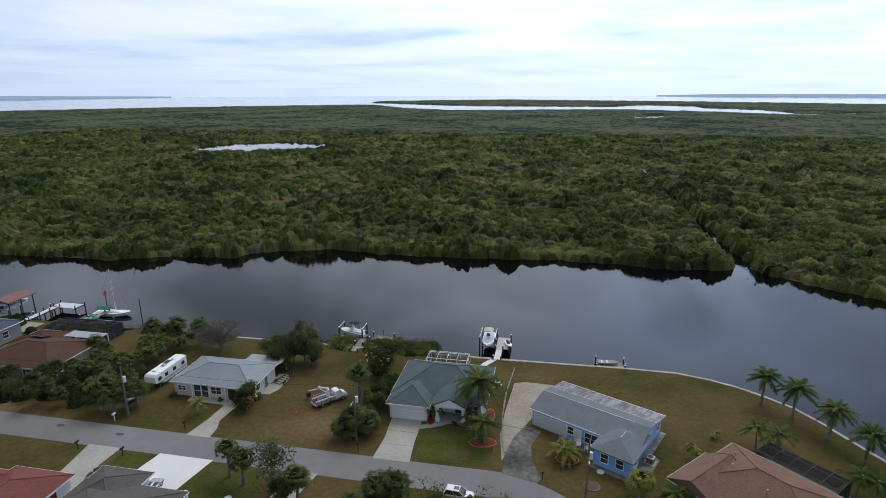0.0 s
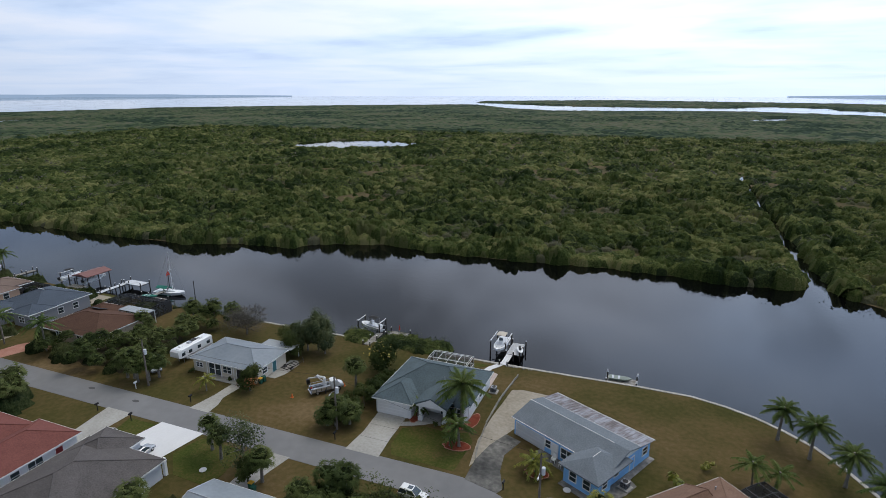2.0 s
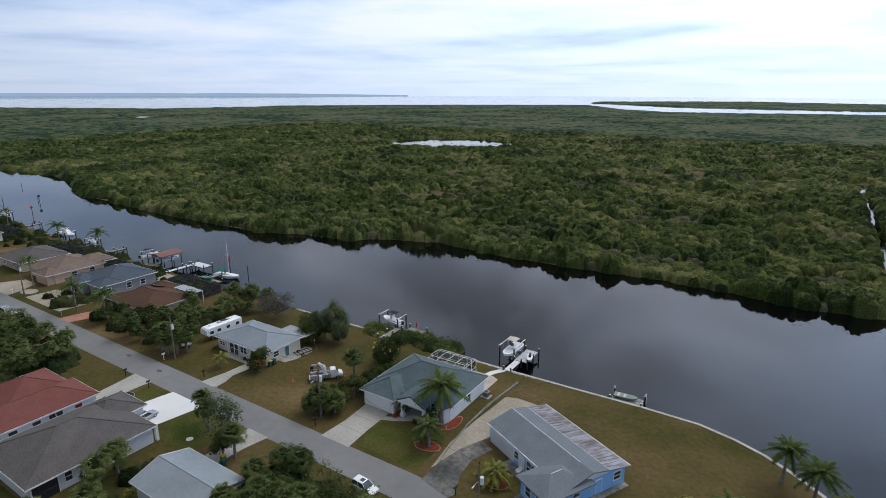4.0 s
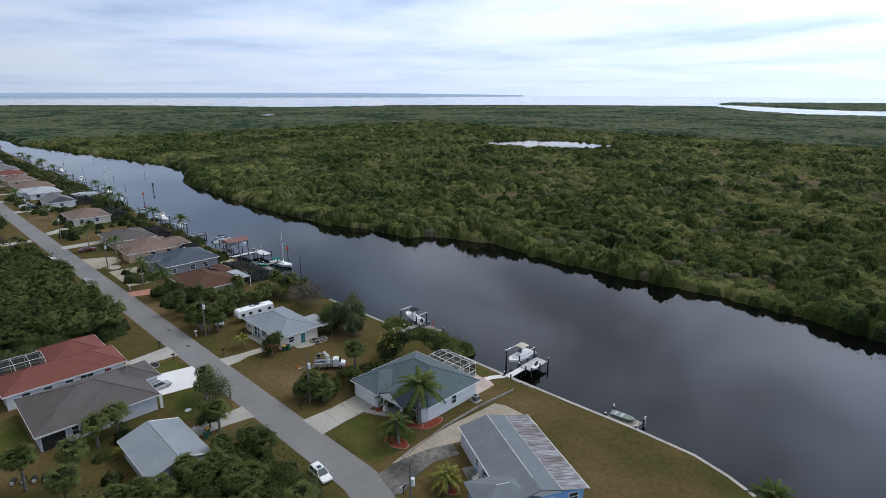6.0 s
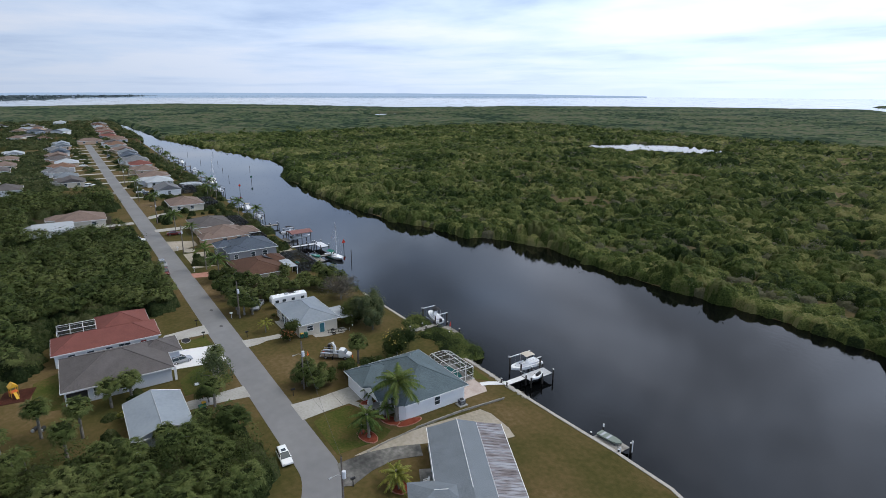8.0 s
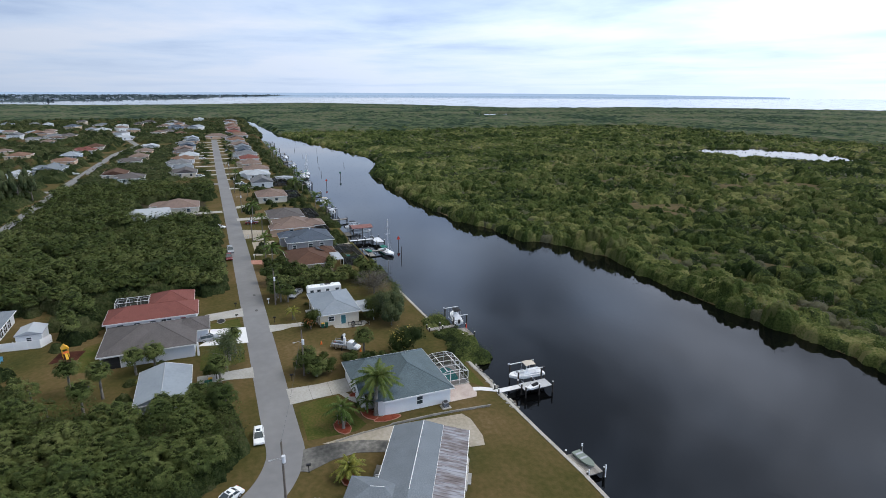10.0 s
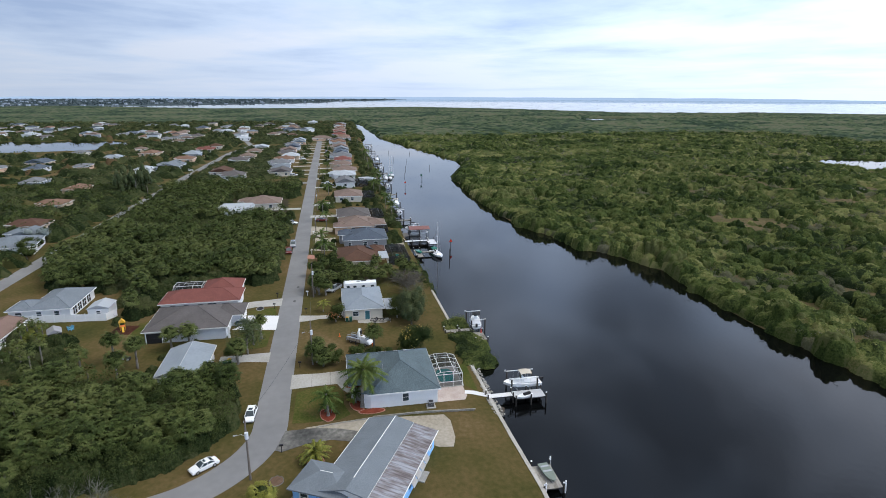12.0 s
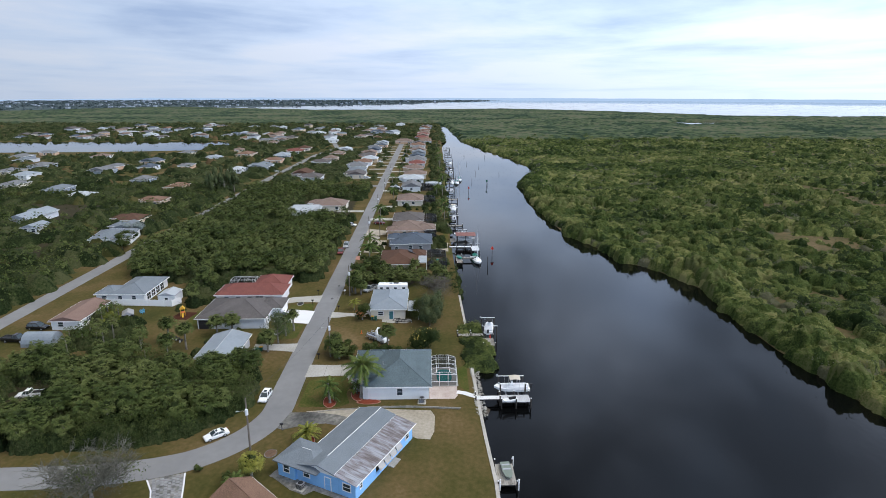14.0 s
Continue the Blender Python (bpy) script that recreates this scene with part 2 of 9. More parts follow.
WHITE = paint("white_paint", (0.74, 0.75, 0.76), 0.5, 0.05)
CREAM = paint("cream_stucco", (0.62, 0.57, 0.48), 0.8, 0.06)
BLUE = paint("sky_blue_stucco", (0.25, 0.50, 0.86), 0.7, 0.06)
GREYWALL = paint("blue_grey_siding", (0.30, 0.34, 0.40), 0.7, 0.06)
COMPOSITE = paint("pale_composite_deck", (0.46, 0.47, 0.49), 0.7, 0.06)
GREYSTUCCO = paint("grey_stucco", (0.27, 0.27, 0.285), 0.8, 0.06)
PALEWALL = paint("pale_grey_stucco", (0.60, 0.62, 0.66), 0.75, 0.05)
TANWALL = paint("tan_stucco", (0.52, 0.42, 0.31), 0.8, 0.07)
PINKWALL = paint("peach_stucco", (0.60, 0.42, 0.30), 0.8, 0.06)
TRIM = paint("white_trim", (0.80, 0.80, 0.80), 0.5, 0.04)
DARK = paint("dark_trim", (0.025, 0.025, 0.028), 0.5, 0.1)
BLACK = paint("black_rubber", (0.012, 0.012, 0.013), 0.7, 0.1)
WINDOW = paint("window_glass", (0.035, 0.05, 0.06), 0.08, 0.1, spec=0.8)
DOORRED = paint("red_door", (0.22, 0.03, 0.03), 0.5)
DOORTEAL = paint("teal_door", (0.05, 0.16, 0.19), 0.5)
GREYMETAL = paint("galvanised_steel", (0.42, 0.43, 0.45), 0.4, 0.1, metal=0.5)
WOOD = material("weathered_wood", [(0.17, 0.155, 0.14), (0.26, 0.245, 0.225), (0.34, 0.325, 0.30)], 0.8, 5.0, 0.9, random_ob=0.25, spec=0.2)
POLEWOOD = material("pole_wood", [(0.12, 0.10, 0.085), (0.20, 0.175, 0.155)], 0.8, 5.0, 0.9, spec=0.2)
BARK = material("bark", [(0.10, 0.09, 0.075), (0.19, 0.175, 0.15), (0.27, 0.25, 0.22)], 1.2, 7.0, 0.95, 0.02, 6.0, spec=0.1)
PILING = material("dark_piling", [(0.03, 0.027, 0.024), (0.07, 0.062, 0.055)], 0.8, 5.0, 0.9, spec=0.2)
RED = paint("marker_red", (0.55, 0.05, 0.03), 0.6)
ORANGE = paint("safety_orange", (0.7, 0.16, 0.03), 0.6)
YELLOW = paint("yellow_plastic", (0.62, 0.36, 0.03), 0.5)
GREENP = paint("green_canvas", (0.02, 0.16, 0.12), 0.7)
BINGREEN = paint("bin_green", (0.02, 0.09, 0.06), 0.6)
BOATWHITE = paint("gelcoat_white", (0.78, 0.79, 0.80), 0.25, 0.04)
BOATGREY = paint("boat_olive_grey", (0.17, 0.20, 0.17), 0.5)
BEIGE = paint("bimini_beige", (0.50, 0.45, 0.38), 0.8)
REDROOFM = paint("boathouse_red_roof", (0.20, 0.095, 0.085), 0.6)
STEEL = paint("bright_steel", (0.6, 0.6, 0.62), 0.3, 0.05, metal=0.8)
POOLWATER = paint("pool_water", (0.02, 0.20, 0.19), 0.06, 0.1, spec=0.6)
POOLBLUE = paint("bright_pool_water", (0.05, 0.38, 0.52), 0.06, 0.1, spec=0.6)


def shingle(name, c, vary=0.34):
    a, b = tuple(v * (1 - vary) for v in c), tuple(v * (1 + vary) for v in c)
    return material(name, [a, c, b], 0.5, 6.5, 0.92, 0.03, 7.0, spec=0.15, grit=0.72)


SH_BLUEGREY = shingle("blue_grey_shingle", (0.092, 0.120, 0.135))
SH_LIGHT = shingle("pale_grey_shingle", (0.155, 0.176, 0.20), 0.24)
SH_BROWN = shingle("brown_shingle", (0.17, 0.105, 0.075))
SH_FADED = shingle("faded_brown_shingle", (0.185, 0.125, 0.105), 0.2)
SH_TERRA = shingle("terracotta_shingle", (0.090, 0.050, 0.035), 0.32)
SH_RED = shingle("dark_red_shingle", (0.165, 0.064, 0.054), 0.24)
SH_TAUPE = shingle("taupe_shingle", (0.102, 0.093, 0.092))
SH_TAN = shingle("tan_shingle", (0.175, 0.130, 0.110))
SH_SLATE = shingle("slate_shingle", (0.075, 0.092, 0.12))
SH_GREY = shingle("grey_shingle", (0.15, 0.155, 0.165))
METALROOF = material("painted_metal_roof", [(0.19, 0.218, 0.25), (0.226, 0.256, 0.288), (0.252, 0.282, 0.315)], 0.25, 2.0, 0.45, spec=0.4)
WHITEROOF = paint("white_metal_roof", (0.35, 0.375, 0.405), 0.5, 0.08)
RUSTROOF = material("rust_streaked_roof", [(0.085, 0.070, 0.070), (0.16, 0.14, 0.145), (0.27, 0.275, 0.305), (0.33, 0.345, 0.385)], 0.30, 1.6, 0.7, spec=0.3, stretch=(1.5, 0.30, 1), spin=27.4, grit=0.5)

MANGROVE = [(0.019, 0.029, 0.012), (0.051, 0.069, 0.021), (0.104, 0.122, 0.036), (0.172, 0.168, 0.070)]
DEEPGREEN = [(0.014, 0.024, 0.008), (0.031, 0.048, 0.013), (0.061, 0.081, 0.022), (0.095, 0.104, 0.040)]
LEAF = material("mangrove_leaves", [tuple(1.3 * v for v in c) for c in MANGROVE], 0.022, 0.30, 0.8, island=0.18, spec=0.05, clump=(4.6, 0.24), leafy=0.22, patch=2.0)
LEAFROOF = material("mangrove_crowns", MANGROVE, 0.022, 2.4, 0.85, 0.42, 4.2, spec=0.03, clump=(2.4, 0.30), grit=0.55, patch=2.0)
DARKLEAF = material("dark_mangrove_leaves", [tuple(1.3 * v for v in c) for c in DEEPGREEN], 0.022, 0.30, 0.8, island=0.18, spec=0.05, clump=(4.6, 0.24), leafy=0.22, patch=2.0)
DARKROOF = material("dark_mangrove_crowns", DEEPGREEN, 0.022, 2.4, 0.85, 0.42, 4.2, spec=0.03, clump=(2.4, 0.30), grit=0.55, patch=2.0)
GREYROOF = material("dead_mangrove_crowns", [(0.050, 0.058, 0.026), (0.086, 0.088, 0.050), (0.122, 0.118, 0.084)], 0.05, 2.6, 0.9, 0.35, 4.4, spec=0.03, grit=0.6)
# woods across the bay, with the haze of distance mixed into their green
HAZYWOODS = material("far_woods_haze", [(0.036, 0.052, 0.058), (0.062, 0.084, 0.092), (0.096, 0.120, 0.126)], 0.004, 0.03, 0.9, spec=0.03)
# bluer than the near mangroves: distance haze is put into the colour
HAZYCANOPY = material("hazed_mangrove_canopy", [(0.020, 0.036, 0.022), (0.043, 0.064, 0.034), (0.071, 0.093, 0.047), (0.095, 0.100, 0.064)], 0.008, 0.12, 0.9, spec=0.03, clump=(9.0, 0.42), patch=2.0)
STEELROOF = material("grey_blue_metal_roof", [(0.17, 0.20, 0.235), (0.205, 0.235, 0.27), (0.235, 0.265, 0.30)], 0.25, 2.0, 0.5, spec=0.35)
# the shade deep inside palm heads is put into this darker frond green
PALMSHADE = material("palm_inner_shade", [(0.011, 0.017, 0.006), (0.021, 0.029, 0.010), (0.038, 0.045, 0.017)], 0.08, 2.6, 0.9, 0.30, 3.4, spec=0.03, clump=(3.0, 0.24), grit=0.5)
OAK = material("broadleaf_green", [(0.026, 0.040, 0.013), (0.052, 0.070, 0.020), (0.092, 0.106, 0.034)], 0.05, 0.4, 0.8, island=0.20, spec=0.06, clump=(6.0, 0.22), leafy=0.22)
# shade between the leaves, put in as a darker copy of the broadleaf green
WOODSHADE = material("woods_inner_shade", [(0.010, 0.016, 0.006), (0.021, 0.030, 0.011), (0.038, 0.048, 0.018), (0.060, 0.064, 0.029)], 0.03, 1.8, 0.9, 0.34, 3.4, spec=0.03, clump=(5.0, 0.34), grit=0.7)
OLIVECROWN = material("olive_crowns", [(0.032, 0.034, 0.012), (0.056, 0.056, 0.019), (0.080, 0.070, 0.030), (0.084, 0.055, 0.030)], 0.012, 1.8, 0.9, 0.28, 2.6, spec=0.03, clump=(7.0, 0.4), grit=0.35)
# blue is raised a little here to stand for haze over the town
TOWNTREE = material("town_tree_hazed_green", [(0.03, 0.046, 0.02), (0.058, 0.076, 0.031), (0.098, 0.112, 0.048), (0.132, 0.12, 0.068)], 0.02, 0.3, 0.85, island=0.2, spec=0.04, clump=(8.0, 0.34), leafy=0.2)
PALMLEAF = material("palm_frond", [(0.040, 0.058, 0.016), (0.080, 0.104, 0.028), (0.136, 0.152, 0.052)], 0.08, 0.5, 0.7, island=0.26, spec=0.10, clump=(3.6, 0.2), leafy=0.22)
SILVERLEAF = material("silver_leaves", [(0.13, 0.16, 0.155), (0.20, 0.235, 0.225), (0.27, 0.30, 0.29)], 0.3, 1.0, 0.8, island=0.3, spec=0.1, leafy=0.2)
COCO = material("queen_palm_frond", [(0.040, 0.070, 0.016), (0.076, 0.112, 0.026), (0.126, 0.154, 0.042)], 0.2, 0.8, 0.65, island=0.25, spec=0.12, leafy=0.22)
LIME = material("bright_green_leaves", [(0.1, 0.125, 0.018), (0.175, 0.185, 0.028), (0.26, 0.245, 0.045)], 0.3, 1.0, 0.6, island=0.3, spec=0.25, leafy=0.22)
BLOSSOM = material("yellow_blossom", [(0.45, 0.33, 0.06), (0.62, 0.50, 0.13)], 0.3, 1.0, 0.7, island=0.3)
TWIG = material("bare_twigs", [(0.075, 0.068, 0.055), (0.115, 0.105, 0.087), (0.155, 0.145, 0.122)], 0.3, 1.0, 0.9, island=0.2, spec=0.1)
ORANGELEAF = material("rusty_leaves", [(0.16, 0.06, 0.02), (0.25, 0.11, 0.03)], 0.3, 1.0, 0.7, island=0.3)
HAZETWIG = material("fine_bare_twigs", [(0.062, 0.062, 0.050), (0.098, 0.097, 0.080), (0.145, 0.142, 0.122)], 0.3, 1.0, 0.9, island=0.3, spec=0.03)
DRYLEAF = material("dead_mangrove", [(0.080, 0.076, 0.062), (0.125, 0.118, 0.100), (0.175, 0.166, 0.150)], 0.05, 0.6, 0.8, island=0.25, spec=0.1, leafy=0.22)
PINE = material("pine_needles", [(0.04, 0.058, 0.024), (0.07, 0.09, 0.035), (0.108, 0.122, 0.05)], 0.2, 0.8, 0.7, island=0.3, spec=0.2, leafy=0.22)


def screen_material(name, low, high):
    m = bpy.data.materials.new(name)
    m.use_nodes = True
    n, l = m.node_tree.nodes, m.node_tree.links
    bs = n["Principled BSDF"]
    bs.inputs["Base Color"].default_value, bs.inputs["Roughness"].default_value = (0.02, 0.022, 0.025, 1), 0.7
    clear = n.new("ShaderNodeBsdfTransparent")
    weave = n.new("ShaderNodeTexNoise")
    weave.inputs["Scale"].default_value = 0.8
    ramp = n.new("ShaderNodeMapRange")
    ramp.inputs["To Min"].default_value, ramp.inputs["To Max"].default_value = low, high
    l.new(weave.outputs["Fac"], ramp.inputs[0])
    mix = n.new("ShaderNodeMixShader")
    l.new(ramp.outputs[0], mix.inputs[0])
    l.new(clear.outputs[0], mix.inputs[1])
    l.new(bs.outputs[0], mix.inputs[2])
    l.new(mix.outputs[0], n["Material Output"].inputs["Surface"])
    return m


SCREEN = screen_material("insect_screen", 0.40, 0.52)
DARKSCREEN = screen_material("black_insect_screen", 0.78, 0.90)
THINSCREEN = screen_material("thin_insect_screen", 0.07, 0.12)


def water_material():
    m = bpy.data.materials.new("tannin_dark_water")
    m.use_nodes = True
    n, l = m.node_tree.nodes, m.node_tree.links
    bs = n["Principled BSDF"]
    bs.inputs["Base Color"].default_value = (0.0022, 0.0024, 0.0026, 1)
    bs.inputs["IOR"].default_value = 1.29
    geo = n.new("ShaderNodeNewGeometry")
    calm = n.new("ShaderNodeTexNoise")
    calm.inputs["Scale"].default_value, calm.inputs["Detail"].default_value = 0.018, 3.0
    l.new(geo.outputs["Position"], calm.inputs["Vector"])
    rr = n.new("ShaderNodeMapRange")
    rr.inputs["From Min"].default_value, rr.inputs["From Max"].default_value = 0.46, 0.56
    rr.inputs["To Min"].default_value, rr.inputs["To Max"].default_value = 0.012, 0.075
    l.new(calm.outputs["Fac"], rr.inputs[0])
    l.new(rr.outputs[0], bs.inputs["Roughness"])
    rip = n.new("ShaderNodeTexNoise")
    rip.inputs["Scale"].default_value, rip.inputs["Detail"].default_value = 0.9, 3.0
    l.new(geo.outputs["Position"], rip.inputs["Vector"])
    b = n.new("ShaderNodeBump")
    b.inputs["Distance"].default_value = 0.03
    ruffled = n.new("ShaderNodeMapRange")
    ruffled.inputs["From Min"].default_value, ruffled.inputs["From Max"].default_value = 0.42, 0.58
    ruffled.inputs["To Min"].default_value, ruffled.inputs["To Max"].default_value = 0.22, 0.5
    l.new(calm.outputs["Fac"], ruffled.inputs[0])
    # the narrow western reach lies sheltered between the houses and the mangroves
    place = n.new("ShaderNodeSeparateXYZ")
    l.new(geo.outputs["Position"], place.inputs[0])
    open_water = n.new("ShaderNodeMapRange")
    open_water.inputs["From Min"].default_value, open_water.inputs["From Max"].default_value = -220.0, -60.0
    open_water.inputs["To Min"].default_value, open_water.inputs["To Max"].default_value = 0.2, 1.0
    l.new(place.outputs["X"], open_water.inputs[0])
    wind = n.new("ShaderNodeMath")
    wind.operation = "MULTIPLY"
    l.new(ruffled.outputs[0], wind.inputs[0])
    l.new(open_water.outputs[0], wind.inputs[1])
    l.new(wind.outputs[0], b.inputs["Strength"])
    l.new(rip.outputs["Fac"], b.inputs["Height"])
    l.new(b.outputs[0], bs.inputs["Normal"])
    return m


WATER = water_material()


# ---- mesh building ----
class Shape:
    """Vertices and faces of one mesh, gathered piece by piece."""

    def __init__(self):
        self.v, self.f = [], []

    def face(self, *points):
        k = len(self.v)
        self.v += [tuple(p) for p in points]
        self.f.append(tuple(range(k, k + len(points))))
        return self

    def box(self, x0, y0, z0, x1, y1, z1):
        k = len(self.v)
        self.v += [(x, y, z) for z in (z0, z1) for x, y in ((x0, y0), (x1, y0), (x1, y1), (x0, y1))]
        self.f += [tuple(k + i for i in q) for q in ((3, 2, 1, 0), (4, 5, 6, 7), (0, 1, 5, 4), (1, 2, 6, 5), (2, 3, 7, 6), (3, 0, 4, 7))]
        return self

    def slab(self, outline, z0, z1):
        """A flat plate of any outline (counter-clockwise), with sides."""
        k, n = len(self.v), len(outline)
        self.v += [(x, y, z1) for x, y in outline] + [(x, y, z0) for x, y in outline]
        self.f.append(tuple(range(k, k + n)))
        for i in range(n):
            j = (i + 1) % n
            self.f.append((k + i, k + n + i, k + n + j, k + j))
        return self

    def tube(self, path, radii, n=6, cap=True):
        """A round bar along path."""
        path = [Vector(p) for p in path]
        if not hasattr(radii, "__len__"):
            radii = [radii] * len(path)
        k = len(self.v)
        for i, p in enumerate(path):
            d = (path[min(i + 1, len(path) - 1)] - path[max(i - 1, 0)]).normalized()
            a = d.orthogonal().normalized() if abs(d.z) < 0.99 else Vector((1, 0, 0))
            b = d.cross(a)
            for j in range(n):
                w = 2 * math.pi * j / n
                q = p + radii[i] * (math.cos(w) * a + math.sin(w) * b)
                self.v.append(tuple(q))
        for i in range(len(path) - 1):
            for j in range(n):
                j2 = (j + 1) % n
                self.f.append((k + i * n + j, k + i * n + j2, k + (i + 1) * n + j2, k + (i + 1) * n + j))
        if cap:
            self.f.append(tuple(k + j for j in reversed(range(n))))
            e = k + (len(path) - 1) * n
            self.f.append(tuple(e + j for j in range(n)))
        return self

    def loft(self, sections):
        """Skin over closed sections of equal count, ends capped."""
        k, n = len(self.v), len(sections[0])
        for s in sections:
            self.v += [tuple(p) for p in s]
        for i in range(len(sections) - 1):
            for j in range(n):
                j2 = (j + 1) % n
                self.f.append((k + i * n + j, k + i * n + j2, k + (i + 1) * n + j2, k + (i + 1) * n + j))
        self.f.append(tuple(k + j for j in reversed(range(n))))
        e = k + (len(sections) - 1) * n
        self.f.append(tuple(e + j for j in range(n)))
        return self

    def mesh(self, name, mat, smooth=False):
        me = bpy.data.meshes.new(name)
        me.from_pydata(self.v, [], self.f)
        me.materials.append(mat)
        if smooth:
            me.polygons.foreach_set("use_smooth", [True] * len(me.polygons))
        me.update()
        return me


def part(name, shape, mat, parent, label="", smooth=False):
    ob = new(name, shape.mesh(name, mat, smooth))
    ob.parent = parent
    if label:
        tagged(ob, label)
    return ob


def thing(name, label, category, m=None, group="", kind=""):
    ob = new(name)
    ob.empty_display_size = 0.3
    if m is not None:
        ob.matrix_basis = m
    return tagged(ob, label, category, group, kind)


def solid(name, shape, mat, label, category, kind="", group="", smooth=False):
    return tagged(new(name, shape.mesh(name, mat, smooth)), label, category, group, kind)


def big_mesh(name, verts, quads, mat, smooth=False):
    """A mesh straight from arrays: verts (n, 3), faces (m, 3 or 4)."""
    me = bpy.data.meshes.new(name)
    verts, quads = np.asarray(verts, np.float32), np.asarray(quads, np.int32)
    m, k = quads.shape
    me.vertices.add(len(verts))
    me.vertices.foreach_set("co", verts.ravel())
    me.loops.add(m * k)
    me.loops.foreach_set("vertex_index", quads.ravel())
    me.polygons.add(m)
    me.polygons.foreach_set("loop_start", np.arange(0, m * k, k, dtype=np.int32))
    me.polygons.foreach_set("loop_total", np.full(m, k, np.int32))
    if smooth:
        me.polygons.foreach_set("use_smooth", np.ones(m, bool))
    me.materials.append(mat)
    me.update(calc_edges=True)
    return me


rng = np.random.default_rng(7)


def inside(poly, xs, ys):
    """Which of the points lie in the polygon."""
    hit = np.zeros(len(xs), bool)
    n = len(poly)
    for i in range(n):
        (x0, y0), (x1, y1) = poly[i], poly[(i + 1) % n]
        if y0 != y1:
            cross = ((y0 > ys) != (y1 > ys)) & (xs < (x1 - x0) * (ys - y0) / (y1 - y0) + x0)
            hit ^= cross
    return hit


def edge_distance(line, xs, ys):
    d = np.full(len(xs), 1e9)
    for (x0, y0), (x1, y1) in zip(line, line[1:]):
        dx, dy = x1 - x0, y1 - y0
        s = np.clip(((xs - x0) * dx + (ys - y0) * dy) / (dx * dx + dy * dy), 0, 1)
        d = np.minimum(d, np.hypot(xs - x0 - s * dx, ys - y0 - s * dy))
    return d


def wave(xs, ys, size, seed):
    """Smooth noise between 0 and 1 with lumps of about that size."""
    r = np.random.default_rng(seed)
    out = np.zeros(len(xs))
    for _ in range(9):
        a, f, p = r.uniform(0, 2 * math.pi), r.uniform(0.5, 1.3) / size, r.uniform(0, 6.28)
        out += np.sin(2 * math.pi * f * (xs * math.cos(a) + ys * math.sin(a)) + p)
    return 0.5 + out / 9


# ---- leaf and crown templates ----
def leaf_crown(n, rx, rz, size, lobes, seed, flat=0.35, core=0):
    """A crown of n loose leaf sprays round several lobes; its foot at z 0."""
    r = np.random.default_rng(seed)
    c = r.normal(0, 1, (lobes, 3)) * (rx * 0.48, rx * 0.48, rz * 0.30)
    c[:, 2] += rz
    rad = r.uniform(0.38, 0.62, lobes) * rx
    who = r.integers(0, lobes, n)
    d = r.normal(0, 1, (n, 3))
    d /= np.linalg.norm(d, axis=1)[:, None]
    d[:, 2] = np.where(d[:, 2] < -0.45, -d[:, 2], d[:, 2])
    p = c[who] + d * (rad[who] * r.uniform(0.70, 1.08, n))[:, None] * (1, 1, rz / rx)
    p[:, 2] = np.maximum(p[:, 2], rz * 0.08)
    nrm = d * 0.8 + r.normal(0, flat, (n, 3)) + (0, 0, 0.5)
    nrm /= np.linalg.norm(nrm, axis=1)[:, None]
    a = np.cross(nrm, r.normal(0, 1, (n, 3)))
    a /= np.linalg.norm(a, axis=1)[:, None]
    b = np.cross(nrm, a)
    s = (size * r.uniform(0.6, 1.3, n))[:, None]
    deep = r.uniform(0, 1, n) < 0.16
    p[deep] = c[who[deep]] + (p[deep] - c[who[deep]]) * 0.72
    s[deep] *= 1.4
    q = np.stack([p - a * s, p - b * s * 0.62 + nrm * s * 0.12, p + a * s, p + b * s * 0.62 + nrm * s * 0.12], 1)
    v = q.reshape(-1, 3)
    f = np.arange(len(v)).reshape(-1, 4)
    if core:
        # the dense inside of each lobe, a lumpy ball of core x core / 2 patches
        m = core // 2 + 1
        az, el = np.meshgrid(np.arange(core) * 2 * math.pi / core, np.linspace(-1.5, 1.5, m))
        ball = np.stack([np.cos(az) * np.cos(el), np.sin(az) * np.cos(el), np.sin(el)], 2).reshape(-1, 3)
        i = np.arange(m * core).reshape(m, core)
        bq = np.stack([i[:-1], np.roll(i[:-1], -1, 1), np.roll(i[1:], -1, 1), i[1:]], 2).reshape(-1, 4)
        for k in range(lobes):
            b = c[k] + ball * (rad[k] * 0.62 * r.uniform(0.80, 1.12, (len(ball), 1))) * (1, 1, rz / rx)
            b[:, 2] = np.maximum(b[:, 2], 0.05)
            f = np.concatenate([f, bq + len(v)])
            v = np.concatenate([v, b])
    return v, f


